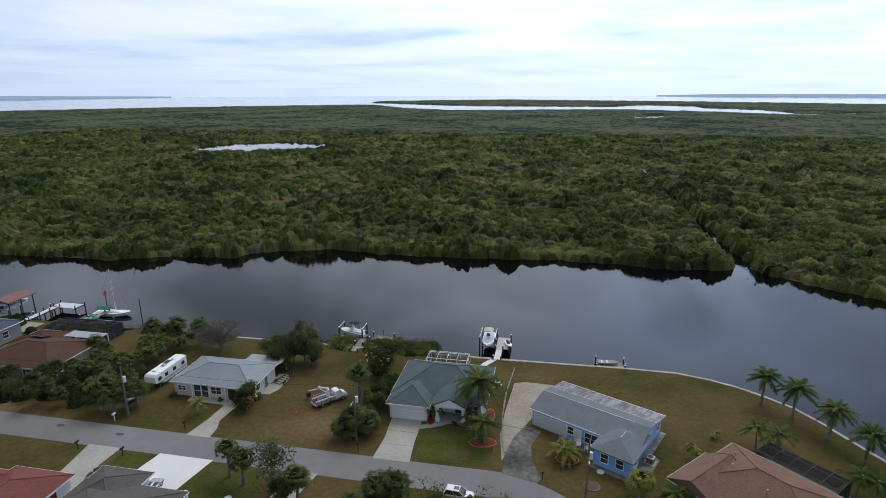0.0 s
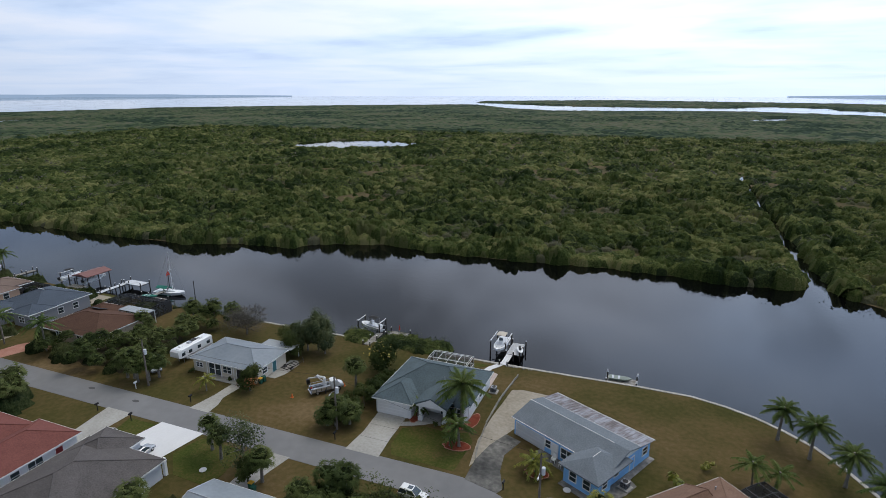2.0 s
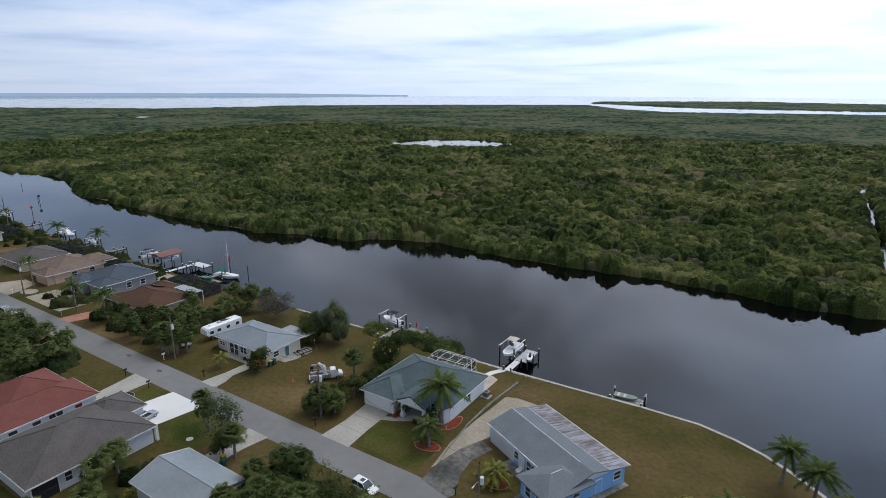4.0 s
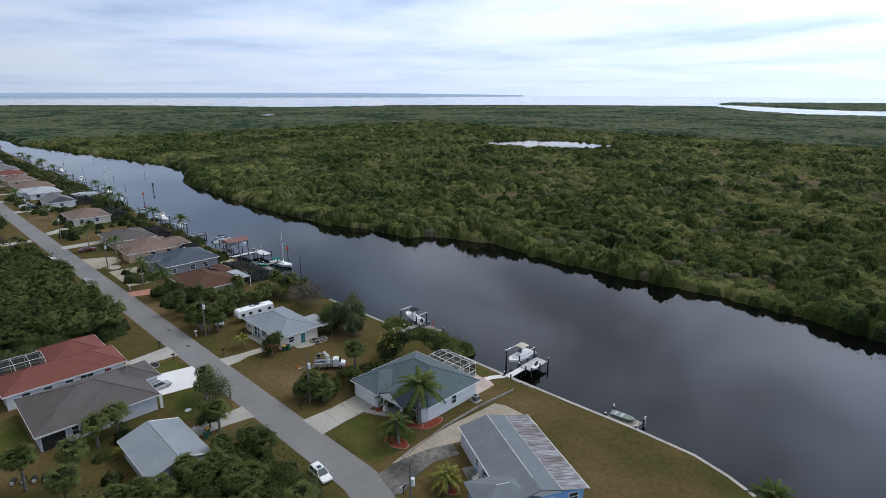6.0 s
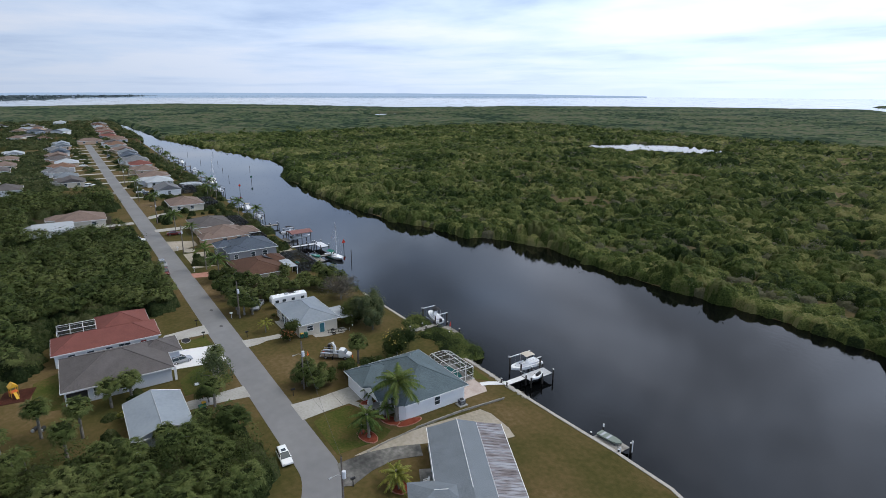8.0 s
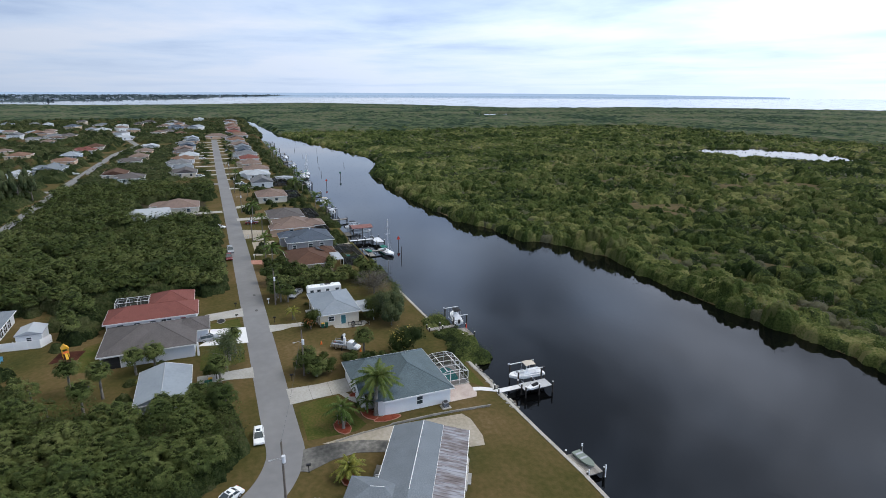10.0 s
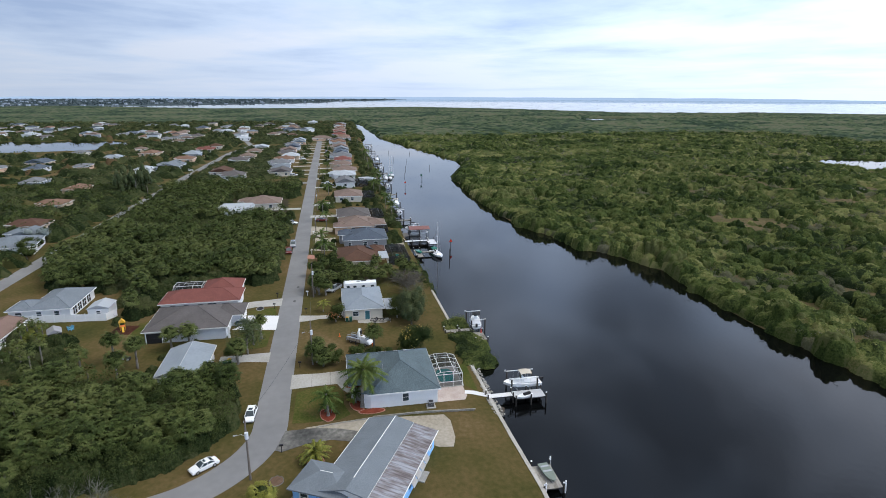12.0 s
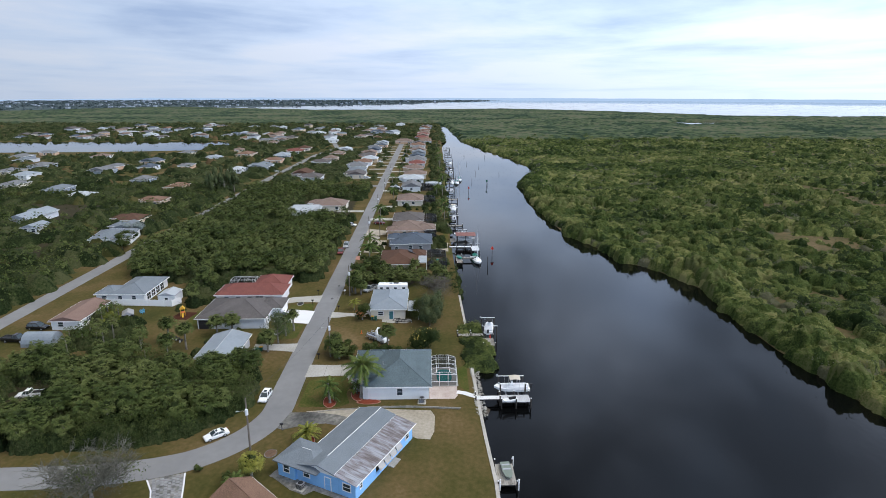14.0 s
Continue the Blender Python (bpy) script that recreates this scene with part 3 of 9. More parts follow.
def fan_palm_crown(leaves, reach, seed, fingers=7, width=0.04):
    """The round tufted head of a cabbage palm: pleated fans held out all round, their finger tips hanging."""
    r = np.random.default_rng(seed)
    vs = []
    for i in range(leaves):
        az, el = i * 2.39996 + r.uniform(-0.4, 0.4), math.asin(r.uniform(-0.35, 0.98))
        d = np.array([math.cos(az) * math.cos(el), math.sin(az) * math.cos(el), math.sin(el)])
        k = reach * r.uniform(0.85, 1.05)
        hub = d * k * r.uniform(0.60, 0.84) * (1, 1, 0.92)
        side = np.cross(d, (0, 0, 1.0)) + r.normal(0, 0.2, 3)
        side /= np.linalg.norm(side)
        out = np.array([math.sin(el) * math.cos(az), math.sin(el) * math.sin(az), -math.cos(el)]) * 0.65 + d * r.uniform(0.4, 0.95)
        out /= np.linalg.norm(out)
        face = np.cross(out, side)
        for j in range(fingers):
            w = ((j + 0.5) / fingers * 2 - 1) * 1.75
            u = out * math.cos(w) + side * math.sin(w) + face * r.normal(0, 0.10)
            u /= np.linalg.norm(u)
            t = np.cross(u, face)
            t *= k * width * r.uniform(0.85, 1.2) / np.linalg.norm(t)
            tip = hub + u * k * r.uniform(0.24, 0.38) - np.array([0, 0, k * 0.07])
            vs.append([hub + u * k * 0.05 - t, tip, hub + u * k * 0.05 + t])
    v = np.array(vs).reshape(-1, 3)
    return v, np.arange(len(v)).reshape(-1, 3)


def feather_palm_crown(fronds, reach, seed, pairs=11, droop=0.5):
    """Arching feather fronds, each a rib with narrow leaflets hanging to both sides; the crown's heart at z 0."""
    r = np.random.default_rng(seed)
    vs = []
    for i in range(fronds):
        az, el = 2.39996 * i + r.uniform(-0.3, 0.3), 1.3 - 1.45 * ((i + 0.5) / fronds) ** 0.8 + r.uniform(-0.1, 0.1)
        out = np.array([math.cos(az), math.sin(az), 0])
        side = np.array([-math.sin(az), math.cos(az), 0])
        k = reach * r.uniform(0.88, 1.12)
        s = np.linspace(0, 1, pairs + 1)
        px = k * (s * math.cos(el) + 0.16 * s * s)
        pz = k * (s * math.sin(el) - droop * s ** 2.2 * (0.55 + 0.55 * math.cos(el)))
        pts = out * px[:, None] + np.array([0, 0, 1.0]) * pz[:, None]
        rib = side * k * 0.008
        for j in range(pairs):
            fw = pts[j + 1] - pts[j]
            vs.append([pts[j] - rib, pts[j] + rib, pts[j + 1]])
            w = k * 0.25 * math.sin(math.pi * min(0.97, 0.10 + 0.84 * (j + 0.5) / pairs)) ** 0.6
            for sg in (-1, 1):
                tip = pts[j] + side * sg * w * r.uniform(0.75, 0.95) + fw * (1.2 + r.uniform(0, 0.8)) - np.array([0, 0, w * r.uniform(0.35, 0.75)])
                vs.append([pts[j] - fw * 0.25, pts[j] + fw * 1.1, tip])
    v = np.array(vs).reshape(-1, 3)
    return v, np.arange(len(v)).reshape(-1, 3)


def scatter(templates, places):
    """Joins copies of the templates at rows of (x, y, z, size, height factor) into one array pair."""
    places = np.asarray(places, float)
    pick = rng.integers(0, len(templates), len(places))
    ang = rng.uniform(0, 2 * math.pi, len(places))
    vs, fs, k = [], [], 0
    for t, (v, f) in enumerate(templates):
        w = places[pick == t]
        if not len(w):
            continue
        a = ang[pick == t]
        x = v[None, :, 0] * np.cos(a)[:, None] - v[None, :, 1] * np.sin(a)[:, None]
        y = v[None, :, 0] * np.sin(a)[:, None] + v[None, :, 1] * np.cos(a)[:, None]
        p = np.stack([x * w[:, 3:4] + w[:, 0:1], y * w[:, 3:4] + w[:, 1:2], v[None, :, 2] * (w[:, 3:4] * w[:, 4:5]) + w[:, 2:3]], 2)
        vs.append(p.reshape(-1, 3))
        fs.append((f[None] + (np.arange(len(w)) * len(v))[:, None, None] + k).reshape(-1, f.shape[1]))
        k += len(w) * len(v)
    return np.concatenate(vs), np.concatenate(fs)


# ---- water, ground and banks ----
WATER_Z = -1.1
disc = [(4900 * math.cos(2 * math.pi * i / 96), 4900 * math.sin(2 * math.pi * i / 96)) for i in range(96)]
solid("water", Shape().face(*[(x, y, WATER_Z) for x, y in disc]), WATER, "dark still canal and bay water", "water", "structure")

SHORE = [(-950, 112), (-880, 114), (-600, 108), (-340, 104), (-260, 102), (-123, 99.5), (-62, 99.5), (-41, 99.8), (-22, 99.6), (-5, 99.8), (5, 100.0),
         (16, 100.4), (25, 100.2), (30, 98.8), (34, 97.0), (37.5, 94.6), (41, 91.6), (43.6, 87.7), (45.8, 83.4), (48.2, 79), (52, 70), (57, 56), (62, 35), (66, 0)]
TOWN = [(-950, -4600), (70, -4600)] + [(66, 0)] + SHORE[::-1][1:]
BANK = [(400, -60), (220, 45), (140, 108), (110, 131), (83.5, 151), (72, 159.5), (62.5, 167.5), (60.8, 180), (60.6, 230), (60.3, 300), (59.9, 400), (57.1, 400), (56.7, 300), (56.4, 230), (56.0, 180),
        (53, 171), (38, 168), (23, 170.5), (6, 171.5), (-11, 170), (-28, 168.2), (-47, 168.2), (-67, 171), (-79, 167), (-90, 163), (-95, 156.5), (-116, 153), (-132, 146.5),
        (-150, 146), (-188, 145), (-258, 148), (-285, 155), (-313, 166), (-340, 172), (-415, 164), (-512, 147), (-600, 134), (-819, 129), (-950, 124)]
BAYSIDE = [(-2300, -900), (-1900, -287), (-1910, -20), (-2090, 390), (-1735, 700), (-1390, 876), (-1330, 1160), (-1372, 1220), (-1130, 1542), (-875, 1760), (-625, 1936),
           (-400, 1560), (-257, 1440), (-117, 1456), (50, 1519), (205, 1537), (268, 1462), (355, 1399), (484, 1262), (900, 1500), (1700, 1500), (2600, 900)]
MARSH = BANK + [(-950, 118), (-950, -1500)] + BAYSIDE + [(2600, -500)]
marsh = Shape()
marsh.slab(MARSH[::-1], WATER_Z - 1.0, -1.04)
ISLAND = [(-740, 2314), (-353, 1972), (-155, 1919), (163, 1886), (289, 2080), (430, 1978), (414, 1794), (517, 1656), (523, 1361), (1000, 1560), (1900, 1700), (1500, 2300), (1010, 2080), (480, 2500), (-235, 2900), (-760, 2480)]
town = Shape()
town.slab(TOWN, WATER_Z - 1.0, 0.0)
POND = [(-322, 480), (-312, 512), (-280, 535), (-240, 534), (-210, 528), (-196, 502), (-210, 470), (-240, 448), (-275, 432), (-308, 444)]
FAR_POND = [(-1105, 610), (-1065, 572), (-1005, 536), (-930, 565), (-975, 640), (-1036, 672), (-1090, 690)]
EAST_POND = [(120, 1050), (152, 1040), (195, 1080), (222, 1250), (184, 1222), (138, 1140)]
solid("ground", town, GRASS, "dry brown and green lawns with bare patches", "ground", "structure")
solid("marsh_ground", marsh, MUD, "dark muddy marsh floor under mangroves", "ground", "structure")
solid("island_ground", Shape().slab(ISLAND, WATER_Z - 1.0, -0.85), MUD, "low wooded island in the bay", "ground", "structure")
for nm, pts in (("pond", POND), ("far_pond", FAR_POND), ("far_pond", EAST_POND)):
    solid(nm, Shape().face(*[(x, y, -1.0) for x, y in pts]), WATER, "still bright pond among mangroves", "pond", "structure")


def strip(name, line, width, z, mat, label, thick=0.03, z0=None):
    """A band of that width along a line."""
    n = len(line)
    left, right = [], []
    for i, (x, y) in enumerate(line):
        a, b = line[max(i - 1, 0)], line[min(i + 1, n - 1)]
        d = Vector((b[0] - a[0], b[1] - a[1])).normalized()
        left.append((x - d.y * width / 2, y + d.x * width / 2))
        right.append((x + d.y * width / 2, y - d.x * width / 2))
    s = Shape()
    for i in range(n - 1):
        s.slab([right[i], right[i + 1], left[i + 1], left[i]], z - thick if z0 is None else z0, z)
    return solid(name, s, mat, label, name.split("_")[0], "structure")


def curve(points, steps=8):
    """A smooth line through the points."""
    pts = [Vector(p) for p in points]
    out = []
    for i in range(len(pts) - 1):
        p0, p1, p2, p3 = pts[max(i - 1, 0)], pts[i], pts[i + 1], pts[min(i + 2, len(pts) - 1)]
        for j in range(steps):
            t = j / steps
            out.append(tuple(0.5 * ((2 * p1) + (p2 - p0) * t + (2 * p0 - 5 * p1 + 4 * p2 - p3) * t * t + (3 * p1 - p0 - 3 * p2 + p3) * t ** 3)))
    return out + [tuple(pts[-1])]


MAIN_ROAD = [(-545, 63.3), (-300, 63.3), (-100, 64.2), (-40, 64.3), (-14, 64.3)] + curve([(-8, 64.35), (-2.9, 64.2), (2.0, 62.4), (5.9, 59.5), (8.6, 56.3), (10.4, 52.9), (12.0, 47), (12.9, 39), (13.3, 27), (13.3, 0)], 5)
strip("road", MAIN_ROAD, 5.2, 0.03, ROAD, "pale worn asphalt street without markings")
strip("road_back", [(-640, -30), (-500, 0), (-430, -9), (-280, -12), (-105, -12), (-30, -12), (40, -14)], 4.8, 0.03, ROAD, "pale asphalt back street")
strip("road_stub", [(-254, 61), (-254, 36)], 5.5, 0.026, ROAD, "short side street stub")
strip("road_cross", [(-230, -120), (-262, -60), (-255, -14)], 5.5, 0.026, ROAD, "pale asphalt back street")
strip("seawall_cap", SHORE[6:], 0.55, 0.07, SEAWALL, "weathered concrete seawall cap", z0=-0.4)


# ---- mangroves ----
MANG_NEAR = [leaf_crown(56, 1.95, 1.6, 0.125, 9, s, 0.5) for s in range(8)]
MANG_HALF = [leaf_crown(18, 2.05, 1.6, 0.19, 6, 10 + s, 0.5) for s in range(6)]
MANG_MID = [leaf_crown(4, 2.4, 1.7, 0.40, 3, 20 + s, 0.4) for s in range(6)]
MANG_GREY = [leaf_crown(46, 1.9, 1.5, 0.10, 9, 30 + s, 0.9) for s in range(4)]
MANG_GREY_HALF = [leaf_crown(22, 2.0, 1.5, 0.16, 7, 34 + s, 0.9) for s in range(4)]
MANG_GREY_MID = [leaf_crown(8, 2.4, 1.4, 0.34, 5, 38 + s, 0.8) for s in range(4)]
MANG_FAR = [leaf_crown(9, 4.0, 1.3, 1.3, 3, 40 + s, 0.25) for s in range(5)]


def clearing(xs, ys):
    """0 in thick growth, up to 1 in the brown open patches."""
    a = wave(xs, ys, 75, 3) * 0.6 + wave(xs, ys, 24, 4) * 0.4
    out = np.clip((a - 0.70) * 6, 0, 0.8) * (ys > 225)
    ragged = 0.55 * wave(xs, ys, 13, 6)
    for x, y, rx, ry in ((-228, 322, 30, 15), (-190, 320, 16, 10), (-122, 238, 15, 20), (-280, 250, 16, 9), (-186, 367, 12, 8), (44, 317, 11, 9), (92, 297, 20, 13), (137, 293, 14, 9), (-309, 311, 14, 8), (195, 810, 45, 85)):
        out = np.maximum(out, np.clip((1.25 - np.hypot((xs - x) / rx, (ys - y) / ry) - ragged) * 4, 0, 1))
    return out


def plant(n, x0, x1, y0, y1, size, thin=0.72, inset=1.5):
    xs, ys = rng.uniform(x0, x1, n), rng.uniform(y0, y1, n)
    ok = inside(MARSH, xs, ys) & ~inside(POND, xs, ys) & ~inside(FAR_POND, xs, ys) & ~inside(EAST_POND, xs, ys)
    xs, ys = xs[ok], ys[ok]
    keep = (edge_distance(BANK, xs, ys) > inset) & (edge_distance(POND + POND[:1], xs, ys) > 4.5) & (rng.uniform(0, 1, len(xs)) > clearing(xs, ys) * thin)
    xs, ys = xs[keep], ys[keep]
    size = size * (1 - 0.55 * clearing(xs, ys))
    size = size * (1 - 0.45 * np.clip((ys - 630) / 70, 0, 1))
    tall = 0.55 + 0.6 * wave(xs, ys, 36, 8) + 0.25 * wave(xs, ys, 130, 9) + rng.uniform(-0.15, 0.2, len(xs))
    spread = rng.uniform(0.6, 1.3, len(xs))
    shore = edge_distance(POND + POND[:1], xs, ys) < 18
    tall, spread = np.where(shore, 0.85, tall), np.where(shore, 1.05, spread)
    bank = edge_distance(BANK[3:7] + BANK[14:34], xs, ys) < 11
    spread = np.where(bank, spread * 1.25, spread)
    return np.stack([xs, ys, np.full(len(xs), -0.95), size * spread, tall], 1)


def along(line, step, inset, size):
    """A closed front of bushes a little inland of the line."""
    rows = []
    for (x0, y0), (x1, y1) in zip(line, line[1:]):
        length = math.hypot(x1 - x0, y1 - y0)
        nx, ny = (y1 - y0) / length, -(x1 - x0) / length
        k = max(1, int(length / step))
        for i in range(k):
            t, o = (i + rng.uniform(0, 1)) / k, inset + abs(rng.normal(0, 1.0))
            rows.append((x0 + (x1 - x0) * t + nx * o, y0 + (y1 - y0) * t + ny * o, WATER_Z, size * rng.uniform(0.45, 1.25), rng.uniform(0.7, 1.4)))
    return rows


def domes(name, crowns, x0, x1, y0, y1, step, radius, height, mat, label, floor=-0.95, category="mangroves", lobes=7, skirt=True, rough=0.22):
    """A closed roof of rounded crowns, each swollen into clumps of leaves, one crown for each row of crowns."""
    nx, ny = int((x1 - x0) / step) + 1, int((y1 - y0) / step) + 1
    gx, gy = np.meshgrid(x0 + step * np.arange(nx), y0 + step * np.arange(ny))
    gx, gy = gx + rng.uniform(-0.3, 0.3, gx.shape) * step, gy + rng.uniform(-0.3, 0.3, gy.shape) * step
    z = np.full(gx.shape, floor - 1.0)

    def bulge(x, y, R, top, round_):
        i0, i1 = max(0, int((y - R - y0) / step)), min(ny, int((y + R - y0) / step) + 2)
        j0, j1 = max(0, int((x - R - x0) / step)), min(nx, int((x + R - x0) / step) + 2)
        if i0 < i1 and j0 < j1:
            q = 1 - ((gx[i0:i1, j0:j1] - x) ** 2 + (gy[i0:i1, j0:j1] - y) ** 2) / (R * R)
            z[i0:i1, j0:j1] = np.maximum(z[i0:i1, j0:j1], np.where(q > 0, top - round_ * (1 - np.sqrt(np.maximum(q, 0))), floor - 1.0))

    for x, y, _, s, t in crowns:
        R, Hh = radius * s, height * s * t
        bulge(x, y, R, floor + (Hh * 0.70 if skirt else Hh - 0.12), Hh * 0.62 if skirt else R * 0.95)
        for k in range(lobes):
            g, a = (k * 0.618 + 3.7 * t) % 1.0, 2.39996 * k + 9 * s
            o, w = R * 0.90 * math.sqrt((k + 0.4) / lobes), R * (0.22 + 0.20 * g)
            drop = Hh * (0.40 * (o / R) ** 2 + 0.16 * g) if skirt else R * (0.62 * (o / R) ** 2 + 0.06 * g)
            bulge(x + o * math.cos(a), y + o * math.sin(a), w, floor + Hh * (1.08 if skirt else 1.0) + (0 if skirt else 0.12) - drop, w * 1.5)
    z = np.where(z > floor, z + rng.uniform(-rough, rough, z.shape) * step, floor - 0.3)
    i = np.arange(nx * ny).reshape(ny, nx)
    q = np.stack([i[:-1, :-1], i[:-1, 1:], i[1:, 1:], i[1:, :-1]], 2).reshape(-1, 4)
    zz = z.ravel()
    q = q[(zz[q] > floor).any(1) if skirt else (zz[q] > floor).all(1)]
    used = np.unique(q)
    remap = np.zeros(nx * ny, int)
    remap[used] = np.arange(len(used))
    return tagged(new(name, big_mesh(name, np.stack([gx.ravel(), gy.ravel(), zz], 1)[used], remap[q], mat, True)), label, category, kind="stuff")


def stand(rows, dark_share, grey_share, x0, x1, y0, y1, step, radius, height, lobes, sprays, grey_sprays, where):
    """Splits a stand into green crowns, taller dark ones and grey leafless ones, and builds each."""
    n = len(rows)
    grey = (wave(rows[:, 0], rows[:, 1], 34, 15) > 0.575) & (rng.uniform(0, 1, n) < grey_share)
    dark = ~grey & (rng.uniform(0, 1, n) < dark_share * (0.4 + 1.6 * wave(rows[:, 0], rows[:, 1], 60, 17)))
    tall = rows[dark] * (1, 1, 1, 1.22, 1.12)
    low = rows[~grey & ~dark]
    domes("mangrove_thicket", low, x0, x1, y0, y1, step, radius, height, LEAFROOF, "dense green mangrove thicket " + where, lobes=lobes)
    domes("dark_mangroves", tall, x0, x1, y0, y1, step, radius, height, DARKROOF, "taller dark green mangroves " + where, lobes=lobes)
    for crowns, name, mat, kind_of in ((low, "mangrove_leaves", LEAF, "loose leaf sprays over the mangroves "), (tall, "mangrove_leaves", DARKLEAF, "loose leaf sprays over the darker mangroves ")):
        v, f = scatter(sprays, crowns * (1, 1, 1, 0.92, 0.95))
        tagged(new(name, big_mesh(name, v, f, mat)), kind_of + where, "mangroves", kind="stuff")
    domes("dead_mangroves", rows[grey] * (1, 1, 1, 0.72, 0.85), x0, x1, y0, y1, step, radius, height, GREYROOF, "grey leafless mangroves among the green ones " + where, lobes=lobes)
    v, f = scatter(grey_sprays, rows[grey] * (1, 1, 1, 0.95, 0.9))
    tagged(new("dead_mangroves", big_mesh("dead_mangroves", v, f, DRYLEAF)), "grey leafless mangroves among the green ones " + where, "mangroves", kind="stuff")


CREEK = BANK[6:15]
front = along(BANK[3:7], 0.9, 1.5, 1.15) + along(BANK[14:34], 0.9, 1.5, 1.15)
creekside = along(CREEK[:5], 1.0, 1.7, 1.4) + along(CREEK[5:], 1.0, 1.9, 0.95)
near = np.concatenate([plant(3900, -230, 140, 140, 225, 1.12, inset=3.6), np.array(front)])
stand(near, 0.22, 0.5, -235, 145, 138, 232, 0.42, 1.95, 2.15, 12, MANG_NEAR, MANG_GREY, "along the canal bank")
half = np.concatenate([plant(5000, -305, 155, 221, 338, 1.2, inset=3.4), np.array(creekside)])
stand(half, 0.25, 0.5, -310, 160, 168, 342, 0.74, 2.0, 2.15, 8, MANG_HALF, MANG_GREY_HALF, "behind the bank")
mid = np.concatenate([plant(1700, -520, -300, 295, 345, 1.3), plant(1200, 150, 380, 250, 345, 1.3), plant(11500, -520, 380, 335, 700, 1.4), plant(6000, -650, -225, 120, 300, 1.2), plant(2200, -650, -515, 295, 700, 1.35), plant(1500, 135, 350, 60, 300, 1.25), along(BANK[32:], 1.8, 2.4, 1.0), along(POND[::-1] + POND[-1:], 1.8, 3.2, 0.95)])
stand(mid, 0.28, 0.4, -660, 390, 60, 710, 1.55, 2.3, 2.0, 4, MANG_MID, MANG_GREY_MID, "across the marsh")


def canopy(name, poly, x0, x1, y0, y1, step, base, height, label, holes=()):
    """A closed, lumpy roof of leaves for woods too far off to tell the trees apart."""
    nx, ny = int((x1 - x0) / step), int((y1 - y0) / step)
    gx, gy = np.meshgrid(np.linspace(x0, x1, nx), np.linspace(y0, y1, ny))
    gx, gy = (gx + rng.uniform(-0.4, 0.4, gx.shape) * step).ravel(), (gy + rng.uniform(-0.4, 0.4, gy.shape) * step).ravel()
    ins = inside(poly, gx, gy)
    for hole in holes:
        ins &= ~inside(hole, gx, gy)
    z = base + height * (0.36 + 0.35 * wave(gx, gy, 45, 21) + rng.uniform(0, 0.58, len(gx)))
    z -= height * 0.55 * np.clip(1 - edge_distance(BAYSIDE, gx, gy) / 90, 0, 1)
    z = np.where(ins, z, WATER_Z - 0.5)
    z = z.reshape(ny, nx)
    z[:2], z[-1:], z[:, :2], z[:, -2:] = base - 0.6, base - 0.6, base - 0.6, base - 0.6
    z = z.ravel()
    i = np.arange(nx * ny).reshape(ny, nx)
    q = np.stack([i[:-1, :-1], i[:-1, 1:], i[1:, 1:], i[1:, :-1]], 2).reshape(-1, 4)
    q = q[ins[q].any(1)]
    used = np.unique(q)
    remap = np.zeros(nx * ny, int)
    remap[used] = np.arange(len(used))
    return tagged(new(name, big_mesh(name, np.stack([gx, gy, z], 1)[used], remap[q], HAZYCANOPY)), label, "mangroves", kind="stuff")


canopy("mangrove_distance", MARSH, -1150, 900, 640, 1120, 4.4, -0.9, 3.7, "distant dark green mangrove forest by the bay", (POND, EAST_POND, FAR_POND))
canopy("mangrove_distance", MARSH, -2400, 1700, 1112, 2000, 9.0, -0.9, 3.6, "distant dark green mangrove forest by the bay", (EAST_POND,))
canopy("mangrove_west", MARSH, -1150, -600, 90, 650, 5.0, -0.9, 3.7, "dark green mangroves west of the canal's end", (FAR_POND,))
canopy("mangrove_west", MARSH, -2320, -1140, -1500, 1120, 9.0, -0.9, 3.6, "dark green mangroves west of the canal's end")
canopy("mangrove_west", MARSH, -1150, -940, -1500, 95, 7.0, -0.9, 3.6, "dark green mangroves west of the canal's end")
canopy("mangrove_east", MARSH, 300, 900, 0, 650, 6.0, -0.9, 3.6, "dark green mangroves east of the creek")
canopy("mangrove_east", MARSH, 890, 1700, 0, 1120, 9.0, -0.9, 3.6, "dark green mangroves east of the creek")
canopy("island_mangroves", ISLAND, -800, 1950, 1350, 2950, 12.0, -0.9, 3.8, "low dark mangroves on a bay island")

# far coast: land across the bay, its distance haze put into the colours
FARSHORE = [(-4780, -900), (-4700, 700), (-3700, 120), (-3200, 45), (-2850, -210), (-2430, -530), (-2290, -740), (-2240, -910), (-1900, -1060), (-960, -1480), (-960, -4600), (-2500, -4150), (-3600, -3200), (-4400, -2000)]
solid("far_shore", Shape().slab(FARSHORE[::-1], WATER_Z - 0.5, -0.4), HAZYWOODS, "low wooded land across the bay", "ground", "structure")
xs, ys = rng.uniform(-4700, -960, 9000), rng.uniform(-3600, 600, 9000)
ok = inside(FARSHORE, xs, ys)
v, f = scatter(MANG_FAR, np.stack([xs[ok], ys[ok], np.full(ok.sum(), -0.5), rng.uniform(1.6, 3.2, ok.sum()), rng.uniform(0.6, 1.1, ok.sum())], 1))
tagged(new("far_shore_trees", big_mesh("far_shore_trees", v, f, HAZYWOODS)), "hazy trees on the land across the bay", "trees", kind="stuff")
# haze over the farthest coast, put in as a pale blue glow
HAZE = bpy.data.materials.new("coast_haze_glow")
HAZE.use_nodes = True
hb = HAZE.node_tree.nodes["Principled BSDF"]
